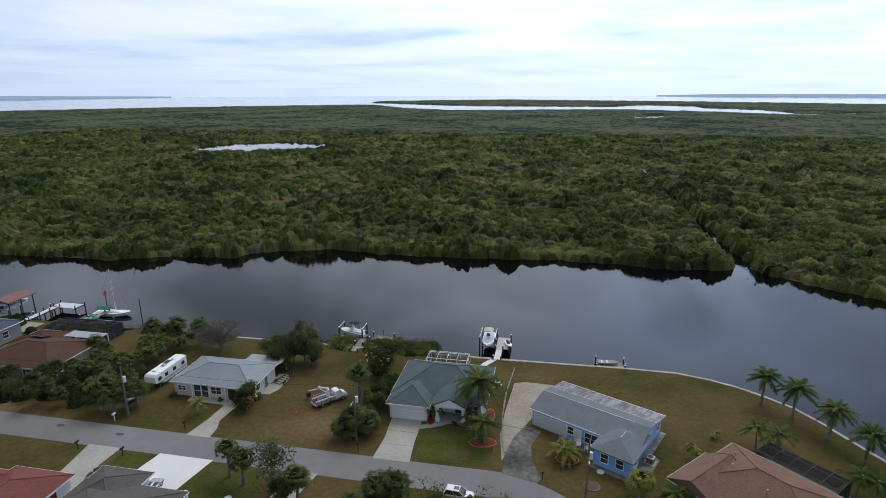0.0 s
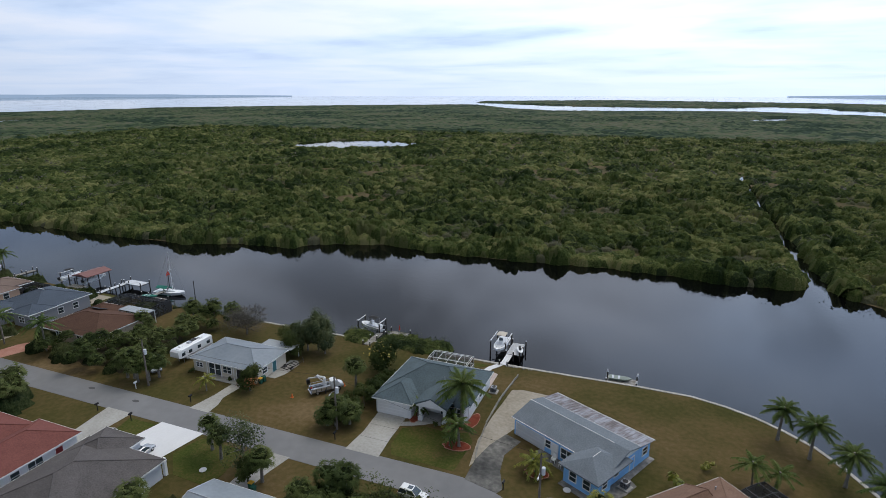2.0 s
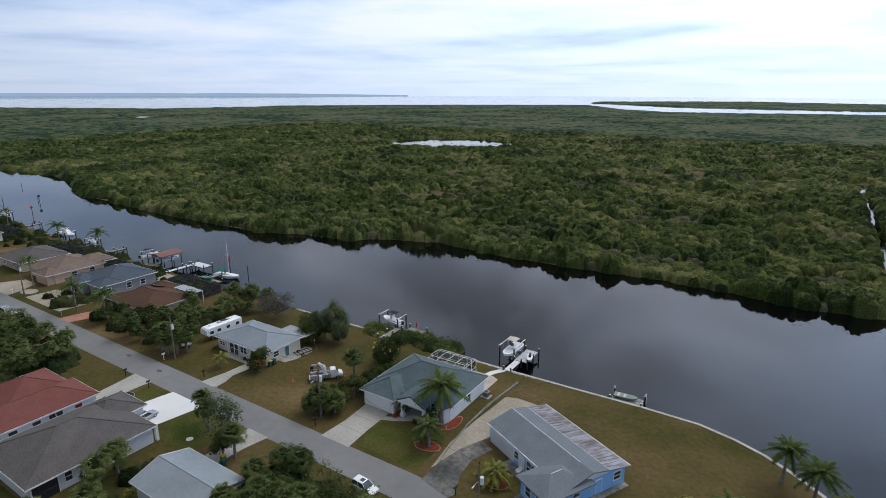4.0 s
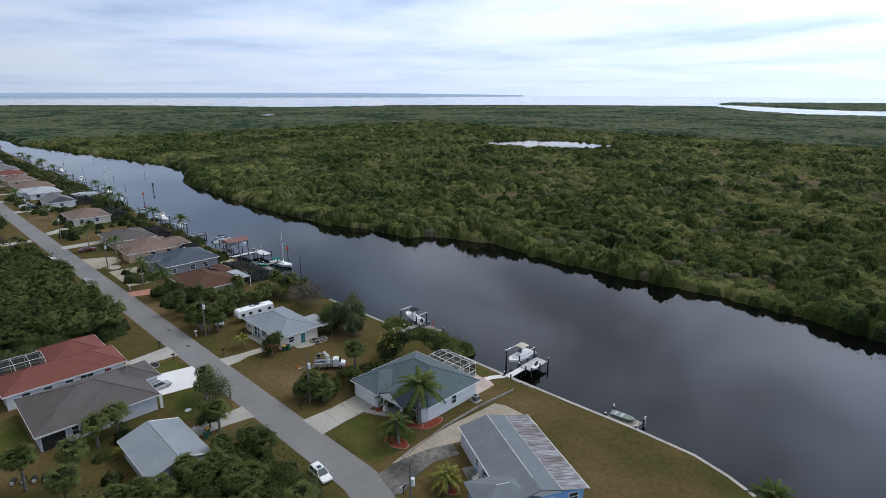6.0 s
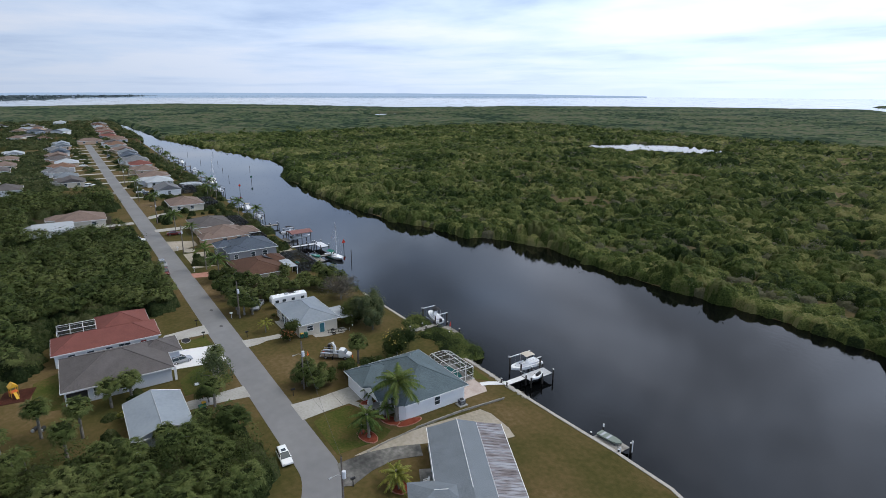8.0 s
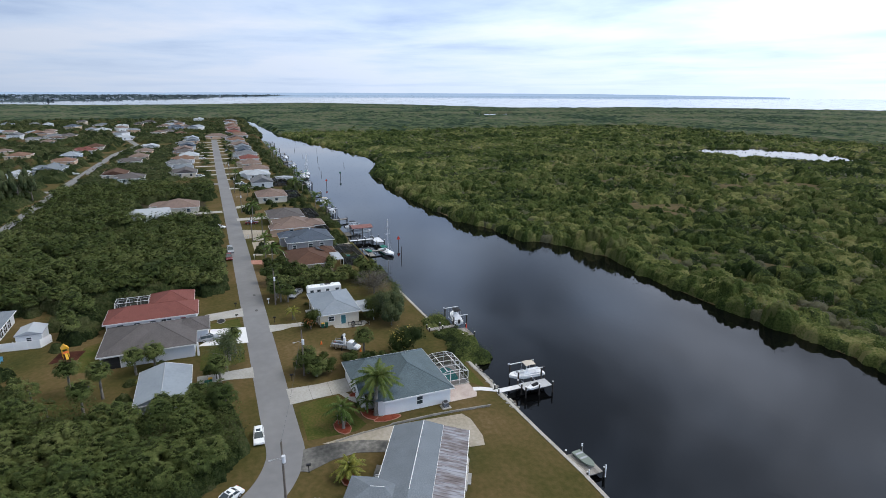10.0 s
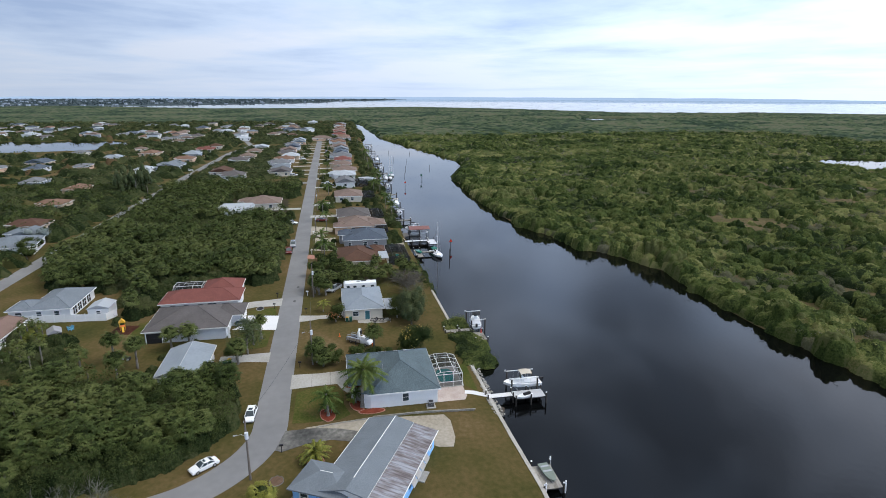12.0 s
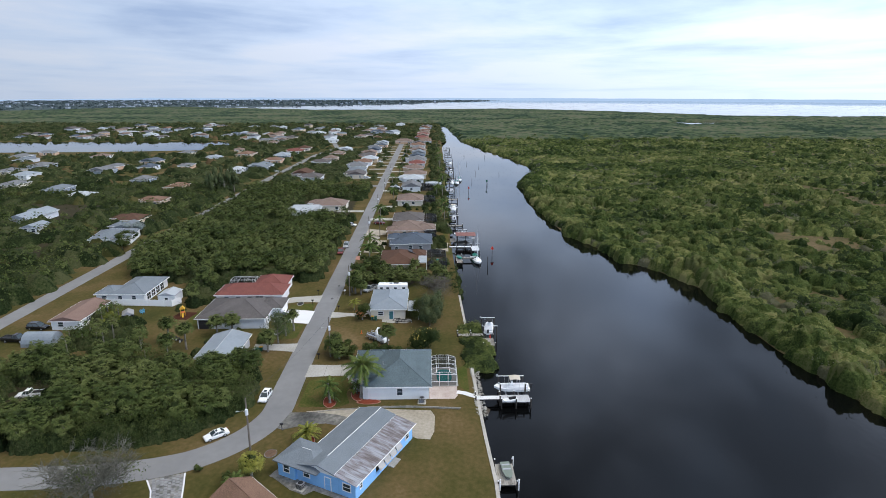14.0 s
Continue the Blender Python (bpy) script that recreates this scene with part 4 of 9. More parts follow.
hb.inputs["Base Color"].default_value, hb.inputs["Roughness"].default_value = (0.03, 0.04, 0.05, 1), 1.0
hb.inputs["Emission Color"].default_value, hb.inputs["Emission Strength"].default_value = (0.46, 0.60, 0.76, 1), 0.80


def coast(a0, a1, h0, h1, radius=4870):
    """A far strip of coast; angles in degrees to the left of +y."""
    s, n = Shape(), 60
    top = []
    for i in range(n + 1):
        a = radians(a0 + (a1 - a0) * i / n)
        taper = min(1.0, 6 * min(i + 0.5, n + 0.5 - i) / n)
        top.append((-radius * math.sin(a), radius * math.cos(a), h0 + (h1 - h0) * taper * (0.8 + 0.2 * noise.noise((i * 0.5, a0, 0)))))
    for p, q in zip(top, top[1:]):
        s.face((p[0], p[1], -1.0), (q[0], q[1], -1.0), q, p)
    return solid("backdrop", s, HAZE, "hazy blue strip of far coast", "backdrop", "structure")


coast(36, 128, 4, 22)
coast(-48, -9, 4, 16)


# ---- houses ----
def roof_faces(x0, x1, y0, y1, z, rise, kind, over=0.5, thick=0.16):
    """A hip or gable roof over a rectangle; the ridge lies along the longer side, or along x ('gx', 'hx') or y ('gy', 'hy')."""
    x0, x1, y0, y1 = x0 - over, x1 + over, y0 - over, y1 + over
    lx, ly = x1 - x0, y1 - y0
    ax = kind[1] if len(kind) > 1 else ("x" if lx >= ly else "y")
    s = Shape()
    swap = ax == "y"
    if swap:
        x0, x1, y0, y1 = y0, y1, x0, x1
        lx, ly = ly, lx
    ym = (y0 + y1) / 2
    back = min(ly / 2, lx / 2) if kind[0] == "h" else 0.0
    a, b = (x0 + back, ym, z + rise), (x1 - back, ym, z + rise)
    c = [(x0, y0, z), (x1, y0, z), (x1, y1, z), (x0, y1, z)]
    P = (lambda p: (p[1], p[0], p[2])) if swap else (lambda p: p)
    lo = [(p[0], p[1], z - thick) for p in c]
    tops = [[c[0], c[1], b, a], [c[2], c[3], a, b]]
    if back:
        tops += [[c[1], c[2], b], [c[3], c[0], a]]
    else:
        tops += [[c[1], (c[1][0], ym, z - thick), b], [(c[1][0], ym, z - thick), c[2], b], [c[3], (c[0][0], ym, z - thick), a], [(c[0][0], ym, z - thick), c[0], a]]
    for t in tops:
        s.face(*[P(p) for p in (t if not swap else t[::-1])])
    for i in range(4):
        q = [lo[i], lo[(i + 1) % 4], c[(i + 1) % 4], c[i]]
        s.face(*[P(p) for p in (q if not swap else q[::-1])])
    s.face(*[P(p) for p in (lo[::-1] if not swap else lo)])
    ends = [(c[0], a), (c[1], b), (c[2], b), (c[3], a), (a, b)]
    return s, [(P(p), P(q)) for p, q in ends], [P(p) for p in c]


def on_wall(face, x, y, u0, u1, z0, z1, d0, d1):
    """A box on a wall that faces 'n', 's', 'e' or 'w': u along the wall, d outwards."""
    s = Shape()
    if face in "ns":
        g = 1 if face == "n" else -1
        a, b = sorted((y + g * d0, y + g * d1))
        return s.box(x + u0, a, z0, x + u1, b, z1)
    g = 1 if face == "e" else -1
    a, b = sorted((x + g * d0, x + g * d1))
    return s.box(a, y + u0, z0, b, y + u1, z1)


def joined(*shapes):
    s = Shape()
    for q in shapes:
        k = len(s.v)
        s.v += q.v
        s.f += [tuple(i + k for i in t) for t in q.f]
    return s


def ring(outer, inner, a0, a1, put):
    """A closed picture-frame moulding: outer and inner rectangles of (u, z), from depth a0 to a1."""
    s = Shape()
    n = len(outer)
    for d in (a0, a1):
        s.v += [put(u, z, d) for u, z in outer] + [put(u, z, d) for u, z in inner]
    for i in range(n):
        j = (i + 1) % n
        s.f += [(i, j, n + j, n + i), (2 * n + j, 2 * n + i, 3 * n + i, 3 * n + j), (i, 2 * n + i, 2 * n + j, j), (n + j, 3 * n + j, 3 * n + i, n + i)]
    return s


def wall_place(face, x, y):
    """Turns (u along the wall, z, depth outwards) into a place."""
    gx, gy = {"n": (0, 1), "s": (0, -1), "e": (1, 0), "w": (-1, 0)}[face]
    return (lambda u, z, d: (x + u, y + gy * d, z)) if gx == 0 else (lambda u, z, d: (x + gx * d, y + u, z))


def window(parent, x, y, z, w, h, face, frame=TRIM):
    """A window: a proud frame with a darker pane and glazing bars."""
    put, e = wall_place(face, x, y), 0.1
    box = lambda a, b, c, d: [(a, c), (b, c), (b, d), (a, d)]
    ob = part("window", ring(box(-w / 2 - e, w / 2 + e, z - e, z + h + e), box(-w / 2, w / 2, z, z + h), 0.003, 0.09, put), frame, parent)
    part("pane", on_wall(face, x, y, -w / 2, w / 2, z, z + h, 0.003, 0.03), WINDOW, ob)
    part("glazing_bar", on_wall(face, x, y, -w / 2, w / 2, z + h / 2 - 0.03, z + h / 2 + 0.03, 0.032, 0.07), frame, ob)
    if w > 1.3:
        part("mullion", on_wall(face, x, y, -0.04, 0.04, z, z + h, 0.032, 0.075), frame, ob)
    return ob


def door(parent, x, y, w, h, face, mat, name="door", z=0.0):
    """A panelled door: one leaf with shallow grooves, in a white frame."""
    put, rows = wall_place(face, x, y), 4 if name == "garage_door" else 2
    zs = []
    for i in range(rows):
        z0, z1 = z + h * i / rows, z + h * (i + 1) / rows
        zs += [(z0 + 0.001, 0.03), (z0 + 0.03, 0.06), (z1 - 0.03, 0.06)]
    zs.append((z + h, 0.03))
    d = part(name, Shape().loft([[put(-w / 2, q, 0.003), put(w / 2, q, 0.003), put(w / 2, q, k), put(-w / 2, q, k)] for q, k in zs]), mat, parent)
    box = lambda a, b, c, e: [(a, c), (b, c), (b, e), (a, e)]
    part("door_frame", ring(box(-w / 2 - 0.1, w / 2 + 0.1, z - 0.02, z + h + 0.1), box(-w / 2, w / 2, z, z + h), 0.003, 0.09, put), TRIM, d)
    return d


def wall_block(x0, x1, y0, y1, z, kind="h", rise=0.0, t=0.2):
    """Outer walls with thickness, and gable ends where the roof asks for them."""
    s = Shape()
    s.box(x0, y0, 0, x1, y0 + t, z).box(x0, y1 - t, 0, x1, y1, z).box(x0, y0 + t, 0, x0 + t, y1 - t, z).box(x1 - t, y0 + t, 0, x1, y1 - t, z)
    ax = kind[1] if len(kind) > 1 else ("x" if x1 - x0 >= y1 - y0 else "y")
    if kind[0] == "g":
        if ax == "x":
            for x in (x0, x1 - t):
                a, b, c = (y0, z), (y1, z), ((y0 + y1) / 2, z + rise * 0.93)
                s.face((x, *a), (x, *c), (x, *b)).face((x + t, *a), (x + t, *b), (x + t, *c))
        else:
            for y in (y0, y1 - t):
                c = ((x0 + x1) / 2, z + rise * 0.93)
                s.face((x0, y, z), (x1, y, z), (c[0], y, c[1])).face((x0, y + t, z), (c[0], y + t, c[1]), (x1, y + t, z))
    return s


def house(label, at, blocks, wall, roof, windows=(), doors=(), fascia=TRIM, caps=None, group="", simple=False):
    """blocks: (x0, x1, y0, y1, eave, rise, roof kind). windows: (x, y, z, w, h, face). doors: (x, y, w, h, face, material, name)."""
    h = thing("house", label, "house", at, group)
    for x0, x1, y0, y1, z, rise, kind in blocks:
        part("wall", wall_block(x0, x1, y0, y1, z - 0.12, kind, rise), wall, h)
        s, ends, c = roof_faces(x0, x1, y0, y1, z, rise, kind)
        r = part("roof", s, roof, h)
        m = Vector(((x0 + x1) / 2, (y0 + y1) / 2, z))
        e = 0.035
        outer = [(q[0] + math.copysign(e, q[0] - m.x), q[1] + math.copysign(e, q[1] - m.y)) for q in c]
        inner = [(q[0] + math.copysign(0.003, q[0] - m.x), q[1] + math.copysign(0.003, q[1] - m.y)) for q in c]
        fs = ring(outer, inner, z - 0.19, z + 0.012, lambda u, w, d: (u, w, d))
        part("fascia", fs, fascia, r)
        if not simple:
            cap = Shape()
            for p, q in ends:
                if (Vector(p) - Vector(q)).length > 0.3:
                    cap.tube([Vector(p) + Vector((0, 0, 0.01)), Vector(q) + Vector((0, 0, 0.01))], 0.07, 5)
            part("ridge_cap", cap, caps or roof, r)
    for w in windows:
        window(h, *w)
    for d in doors:
        door(h, *d)
    return h


def prism_roof(parent, x0, x1, profile, thick, mat, name="roof"):
    """A roof of constant section: profile of (y, z) from eave to eave, extruded along x."""
    lower = [(y, z - thick) for y, z in profile]
    ring = profile + lower[::-1]
    return part(name, Shape().loft([[(x0, y, z) for y, z in ring], [(x1, y, z) for y, z in ring]]), mat, parent)


def screen_cage(label, at, lx, ly, h, rise, bays, mat=TRIM, group=""):
    """A pool cage: posts, eave and roof beams, and dark insect screens; its open side lies at y 0."""
    c = thing("pool_cage", label, "pool cage", at, group)
    r = 0.035
    side, top = (DARKSCREEN, THINSCREEN) if mat is DARK else (SCREEN, SCREEN)
    for i in range(bays + 1):
        x = lx * i / bays
        part("post", Shape().box(x - r, ly - r, 0, x + r, ly + r, h), mat, c)
        part("roof_beam", Shape().tube([(x, 0, h + 0.1), (x, ly * 0.22, h + rise), (x, ly * 0.72, h + rise), (x, ly, h)], r, 4), mat, c)
    for y in (ly / 3, ly * 2 / 3):
        for x in (0, lx):
            part("post", Shape().box(x - r, y - r, 0, x + r, y + r, h + rise), mat, c)
    for y, z in ((ly, h), (ly, 0.9), (ly, 0.06), (ly * 0.72, h + rise), (ly * 0.22, h + rise)):
        part("rail", Shape().box(0, y - r, z - r, lx, y + r, z + r), mat, c)
    for x in (0, lx):
        for z in (0.9, h):
            part("rail", Shape().box(x - r, 0, z - r, x + r, ly, z + r), mat, c)
    for i in range(bays):
        x0, x1 = lx * i / bays + r, lx * (i + 1) / bays - r
        part("screen", Shape().face((x0, ly, 0), (x1, ly, 0), (x1, ly, h), (x0, ly, h)), side, c)
        part("screen", Shape().face((x0, 0, h + 0.1), (x1, 0, h + 0.1), (x1, ly * 0.22, h + rise), (x0, ly * 0.22, h + rise)), top, c)
        part("screen", Shape().face((x0, ly * 0.22, h + rise), (x1, ly * 0.22, h + rise), (x1, ly * 0.72, h + rise), (x0, ly * 0.72, h + rise)), top, c)
        part("screen", Shape().face((x0, ly * 0.72, h + rise), (x1, ly * 0.72, h + rise), (x1, ly, h), (x0, ly, h)), top, c)
    for x in (0, lx):
        part("screen", Shape().face((x, 0, 0), (x, ly, 0), (x, ly, h), (x, ly * 0.72, h + rise), (x, ly * 0.22, h + rise), (x, 0, h)), side, c)
    return c


def pool(label, x, y, lx, ly, water, deck=CONCRETE, z=0.03, at=None):
    p = thing("swimming_pool", label, "swimming pool", at if at is not None else pose(x, y, z))
    n = 20
    rim = [(lx * math.copysign(abs(math.cos(2 * math.pi * i / n)) ** 0.6, math.cos(2 * math.pi * i / n)) / 2, ly * math.copysign(abs(math.sin(2 * math.pi * i / n)) ** 0.6, math.sin(2 * math.pi * i / n)) / 2) for i in range(n)]
    part("pool_water", Shape().slab(rim, 0.0, 0.03), water, p)
    s = Shape()
    for i in range(n):
        a, b = rim[i], rim[(i + 1) % n]
        s.slab([a, b, (b[0] * 1.09, b[1] * 1.12), (a[0] * 1.09, a[1] * 1.12)][::-1], 0.0, 0.07)
    part("coping", s, deck, p)
    return p


def sheet(name, outline, z, mat, label, category, kind="structure", thick=0.03):
    return solid(name, Shape().slab(outline, z - thick, z), mat, label, category, kind)


def rect(x0, x1, y0, y1):
    return [(x0, y0), (x1, y0), (x1, y1), (x0, y1)]


# house with the pool cage, blue-grey shingles
grey = house("white house with blue-grey shingle hip roof and garage", pose(0, 0, 0), [(-21.8, -7.3, 79.9, 90.9, 2.75, 2.75, "hx"), (-21.75, -15.8, 76.9, 84.5, 2.74, 1.55, "hy")], WHITE, SH_BLUEGREY,
             windows=[(-7.3, 85.6, 0.85, 0.95, 1.35, "e"), (-8.1, 79.9, 0.7, 1.2, 1.4, "s"), (-12.6, 79.9, 0.9, 0.9, 1.4, "s"), (-10.2, 79.9, 0.9, 0.9, 1.4, "s"), (-18.5, 90.9, 0.4, 2.4, 1.9, "n"), (-13, 90.9, 0.2, 2.4, 2.1, "n")],
             doors=[(-18.9, 76.9, 4.9, 2.15, "s", TRIM, "garage_door"), (-11.4, 79.9, 1.0, 2.1, "s", WINDOW)])
s, ends, c = roof_faces(-14.5, -10.0, 76.9, 85.0, 3.25, 1.25, "gy", 0.45)
part("porch_roof", s, SH_BLUEGREY, grey)
arch = Shape()
x0, x1, n = -14.5, -10.0, 14
for y in (77.1, 77.35):
    pts = []
    for i in range(n + 1):
        x = x0 + (x1 - x0) * i / n
        u = (x - (x0 + x1) / 2) / 1.75
        lowz = 2.1 + 0.75 * math.sqrt(max(0, 1 - u * u)) if abs(u) < 1 else 2.1
        pts.append((x, lowz, 3.2 + 1.15 * (1 - abs(x - (x0 + x1) / 2) / 2.25)))
    for p, q in zip(pts, pts[1:]):
        w = [(p[0], y, p[1]), (q[0], y, q[1]), (q[0], y, q[2]), (p[0], y, p[2])]
        arch.face(*(w if y < 77.2 else w[::-1]))
    if y < 77.2:
        for p, q in zip(pts, pts[1:]):
            arch.face((p[0], y, p[1]), (p[0], y + 0.25, p[1]), (q[0], y + 0.25, q[1]), (q[0], y, q[1]))
part("porch_arch", arch, WHITE, grey)
part("pediment", Shape().loft([[(-14.7, y, 3.06), (-9.8, y, 3.06), (-12.25, y, 4.30), (-12.26, y, 4.30)] for y in (76.40, 76.44)]), WHITE, grey, "white stucco gable over the porch")
part("porch_beam", Shape().box(-14.6, 76.46, 2.85, -9.9, 77.08, 3.05), WHITE, grey)
for x in (-14.25, -10.25):
    col = part("porch_column", Shape().box(x - 0.22, 77.0, 0, x + 0.22, 77.45, 2.15), WHITE, grey)
    part("column_base", Shape().box(x - 0.34, 76.9, 0, x + 0.34, 77.55, 0.7), WHITE, col)
part("porch_floor", Shape().box(-14.4, 76.9, 0, -10.1, 79.88, 0.12), CONCRETE, grey)
bay = Shape()
bo = [(-9.4, 79.88), (-9.0, 78.9), (-7.7, 78.9), (-7.35, 79.88)]
bay.slab(bo, 0, 2.62)
part("bay", bay, WHITE, grey)
part("bay_roof", Shape().face((-9.9, 79.8, 2.78), (-9.2, 78.4, 2.66), (-8.35, 80.6, 3.4)).face((-9.2, 78.4, 2.66), (-7.5, 78.4, 2.66), (-8.35, 80.6, 3.4)).face((-7.5, 78.4, 2.66), (-6.9, 79.8, 2.78), (-8.35, 80.6, 3.4)).face((-9.9, 79.8, 2.78), (-6.9, 79.8, 2.78), (-7.5, 78.4, 2.66), (-9.2, 78.4, 2.66)), SH_BLUEGREY, grey)
window(grey, -8.35, 78.9, 0.8, 0.9, 1.4, "s")
for x, y in ((-17.3, 86.6), (-12.2, 82.3)):
    part("roof_vent", Shape().tube([(x, y, 4.2), (x, y, 5.3)], 0.06, 6), GREYMETAL, grey)
screen_cage("white aluminium screen cage over a pool", pose(-19.3, 91.25, 0.02), 7.3, 4.95, 2.35, 0.5, 4)
sheet("patio_deck", rect(-19.6, -11.8, 91.0, 96.5), 0.05, CONCRETE, "pale concrete pool deck", "patio")
pool("kidney-shaped dark teal swimming pool", -15.9, 93.9, 5.2, 3.0, POOLWATER, z=0.05)
sheet("paver_patio", [(-11.7, 90.95), (-7.2, 90.95), (-7.2, 95.6), (-8.4, 96.2), (-11.7, 96.2)], 0.06, PAVER, "pinkish paver patio behind the house", "patio")
strip("walkway", [(-9.6, 96.1), (-9.2, 97.4), (-8.4, 98.6), (-7.6, 100.0)], 1.15, 0.07, NEWCON, "white stepping slab walk to the dock")


def ac_unit(x, y, at=None):
    a = thing("air_conditioner", "grey outdoor air conditioner on a concrete pad", "air conditioner", at if at is not None else pose(x, y, 0), "outdoor units")
    part("pad", Shape().box(-0.75, -0.75, 0, 0.75, 0.75, 0.1), CONCRETE, a)
    b = part("casing", Shape().loft([[(-0.45, -0.45, z), (0.45, -0.45, z), (0.45, 0.45, z), (-0.45, 0.45, z)] for z in (0.1, 0.95)]), GREYMETAL, a)
    part("louvre", joined(*[Shape().box(-0.47, -0.47, 0.2 + i * 0.14, 0.47, 0.47, 0.26 + i * 0.14) for i in range(5)]), DARK, b)
    part("fan_guard", Shape().tube([(0, 0, 0.95), (0, 0, 1.0)], 0.36, 12), DARK, b)
    return a


ac_unit(-6.2, 89.6)

# sky blue house, turned along the bend of the street
BLUEH = pose(-0.6, 79.0, 0, 0, 0, -27.4)
blue = thing("house", "sky blue house with pale grey shingles and rusty lanai roof", "house", BLUEH)
part("wall", wall_block(0.6, 16.6, 0.5, 7.6, 2.55), BLUE, blue)
part("lanai_wall", joined(Shape().box(0.6, 7.62, 0, 0.8, 10.6, 2.5), Shape().box(16.4, 7.62, 0, 16.6, 10.6, 2.55), Shape().box(0.8, 10.4, 0, 4.6, 10.6, 2.5), Shape().box(11.4, 10.4, 0, 16.4, 10.6, 2.5),
                          Shape().box(4.6, 10.4, 0, 11.4, 10.6, 0.8), Shape().box(4.6, 10.4, 2.2, 11.4, 10.6, 2.5), *[Shape().box(4.6 + i * 1.66, 10.42, 0.8, 4.76 + i * 1.66, 10.58, 2.2) for i in range(1, 4)]), BLUE, blue)
for i in range(4):
    x0, x1 = 4.78 + i * 1.66, 6.22 + i * 1.66
    part("lanai_screen", Shape().box(x0 - 0.16 if i == 0 else x0, 10.48, 0.82, x1 + 0.16 if i == 3 else x1, 10.5, 2.18), DARK, blue)
    aw = part("awning", Shape().loft([[(x0, 10.62, 2.2), (x1, 10.62, 2.2), (x1, 10.62, 2.16), (x0, 10.62, 2.16)], [(x0, 11.3, 1.25), (x1, 11.3, 1.25), (x1, 11.3, 1.21), (x0, 11.3, 1.21)]]), GREYMETAL, blue, "propped-open grey awning shutter")
    for k in range(6):
        part("slat", Shape().box(x0, 10.66 + k * 0.11, 2.16 - k * 0.153, x1, 10.72 + k * 0.11, 2.20 - k * 0.153), BEIGE, aw)
part("doorstep", Shape().box(6.2, 10.62, 0, 8.4, 11.7, 0.14), CONCRETE, blue)
window(blue, 2.4, 10.6, 1.0, 1.0, 1.1, "n")
window(blue, 15.3, 10.6, 1.1, 0.45, 0.9, "n")
prism_roof(blue, 0.15, 17.0, [(0.3, 2.7), (4.6, 3.85), (7.4, 3.22)], 0.14, SH_LIGHT)
r = prism_roof(blue, 0.15, 17.0, [(7.42, 3.17), (11.1, 2.58)], 0.08, RUSTROOF, "lanai_roof")
part("rib", joined(*[Shape().loft([[(x - 0.03, 7.45, 3.17), (x + 0.03, 7.45, 3.17), (x + 0.03, 7.45, 3.21), (x - 0.03, 7.45, 3.21)], [(x - 0.03, 11.08, 2.58), (x + 0.03, 11.08, 2.58), (x + 0.03, 11.08, 2.62), (x - 0.03, 11.08, 2.62)]]) for x in [0.45 + 0.61 * i for i in range(27)]]), RUSTROOF, r)
part("ridge_cap", Shape().tube([(0.15, 4.6, 3.86), (14.6, 4.6, 3.86)], 0.045, 5), TRIM, blue, "white metal ridge cap")
part("gutter", joined(Shape().tube([(0.15, 7.4, 3.22), (17.0, 7.4, 3.22)], 0.02, 4), Shape().box(0.13, 11.06, 2.48, 17.02, 11.14, 2.61), Shape().box(0.13, 0.25, 2.57, 11.6, 0.32, 2.71)), TRIM, blue)
for x in (0.6, 16.4):
    part("gable", Shape().loft([[(x, 0.5, 2.55), (x, 4.6, 3.68), (x, 7.6, 3.02), (x, 7.6, 2.55)], [(x + 0.2, 0.5, 2.55), (x + 0.2, 4.6, 3.68), (x + 0.2, 7.6, 3.02), (x + 0.2, 7.6, 2.55)]]), WHITE, blue, "white siding gable")
part("wing_wall", wall_block(11.9, 17.0, -2.6, 0.48, 2.5), BLUE, blue)
s, ends, c = roof_faces(11.9, 17.0, -2.6, 4.2, 2.66, 1.12, "hy")
wing = part("wing_roof", s, SH_LIGHT, blue)
part("ridge_cap", Shape().tube([ends[4][0], ends[4][1]], 0.04, 5), TRIM, wing)
door(blue, 3.6, 0.5, 5.2, 2.15, "s", PALEWALL, "garage_door")
door(blue, 8.1, 0.5, 0.95, 2.05, "s", TRIM)
window(blue, 6.9, 0.5, 0.95, 0.9, 1.1, "s")
window(blue, 10.1, 0.5, 0.6, 1.9, 1.5, "s")
for w in ((13.4, -2.6), (15.5, -2.6)):
    window(blue, w[0], w[1], 0.8, 1.0, 1.3, "s")
window(blue, 17.0, -1.0, 1.0, 1.0, 1.1, "e")
window(blue, 16.6, 2.3, 1.0, 1.0, 1.1, "e")
window(blue, 16.6, 9.2, 1.0, 1.2, 1.1, "e")
door(blue, 16.6, 6.0, 0.95, 2.05, "e", BLUE)
sheet("porch_slab", [tuple((BLUEH @ Vector((x, y, 0)))[:2]) for x, y in ((5.6, -1.2), (11.8, -1.2), (11.8, -3.6), (17.9, -3.6), (17.9, 0.45), (5.6, 0.45))], 0.05, STAINED, "stained concrete porch slab", "patio")
sheet("side_slab", [tuple((BLUEH @ Vector((x, y, 0)))[:2]) for x, y in ((16.65, -3.6), (17.7, -3.6), (18.9, 1), (18.9, 3.6), (17.6, 4.2), (17.5, 10.6), (16.65, 10.6))], 0.045, STAINED, "concrete slab along the side wall", "patio")
ac_unit(0, 0, BLUEH @ pose(18.0, 2.3, 0.045))


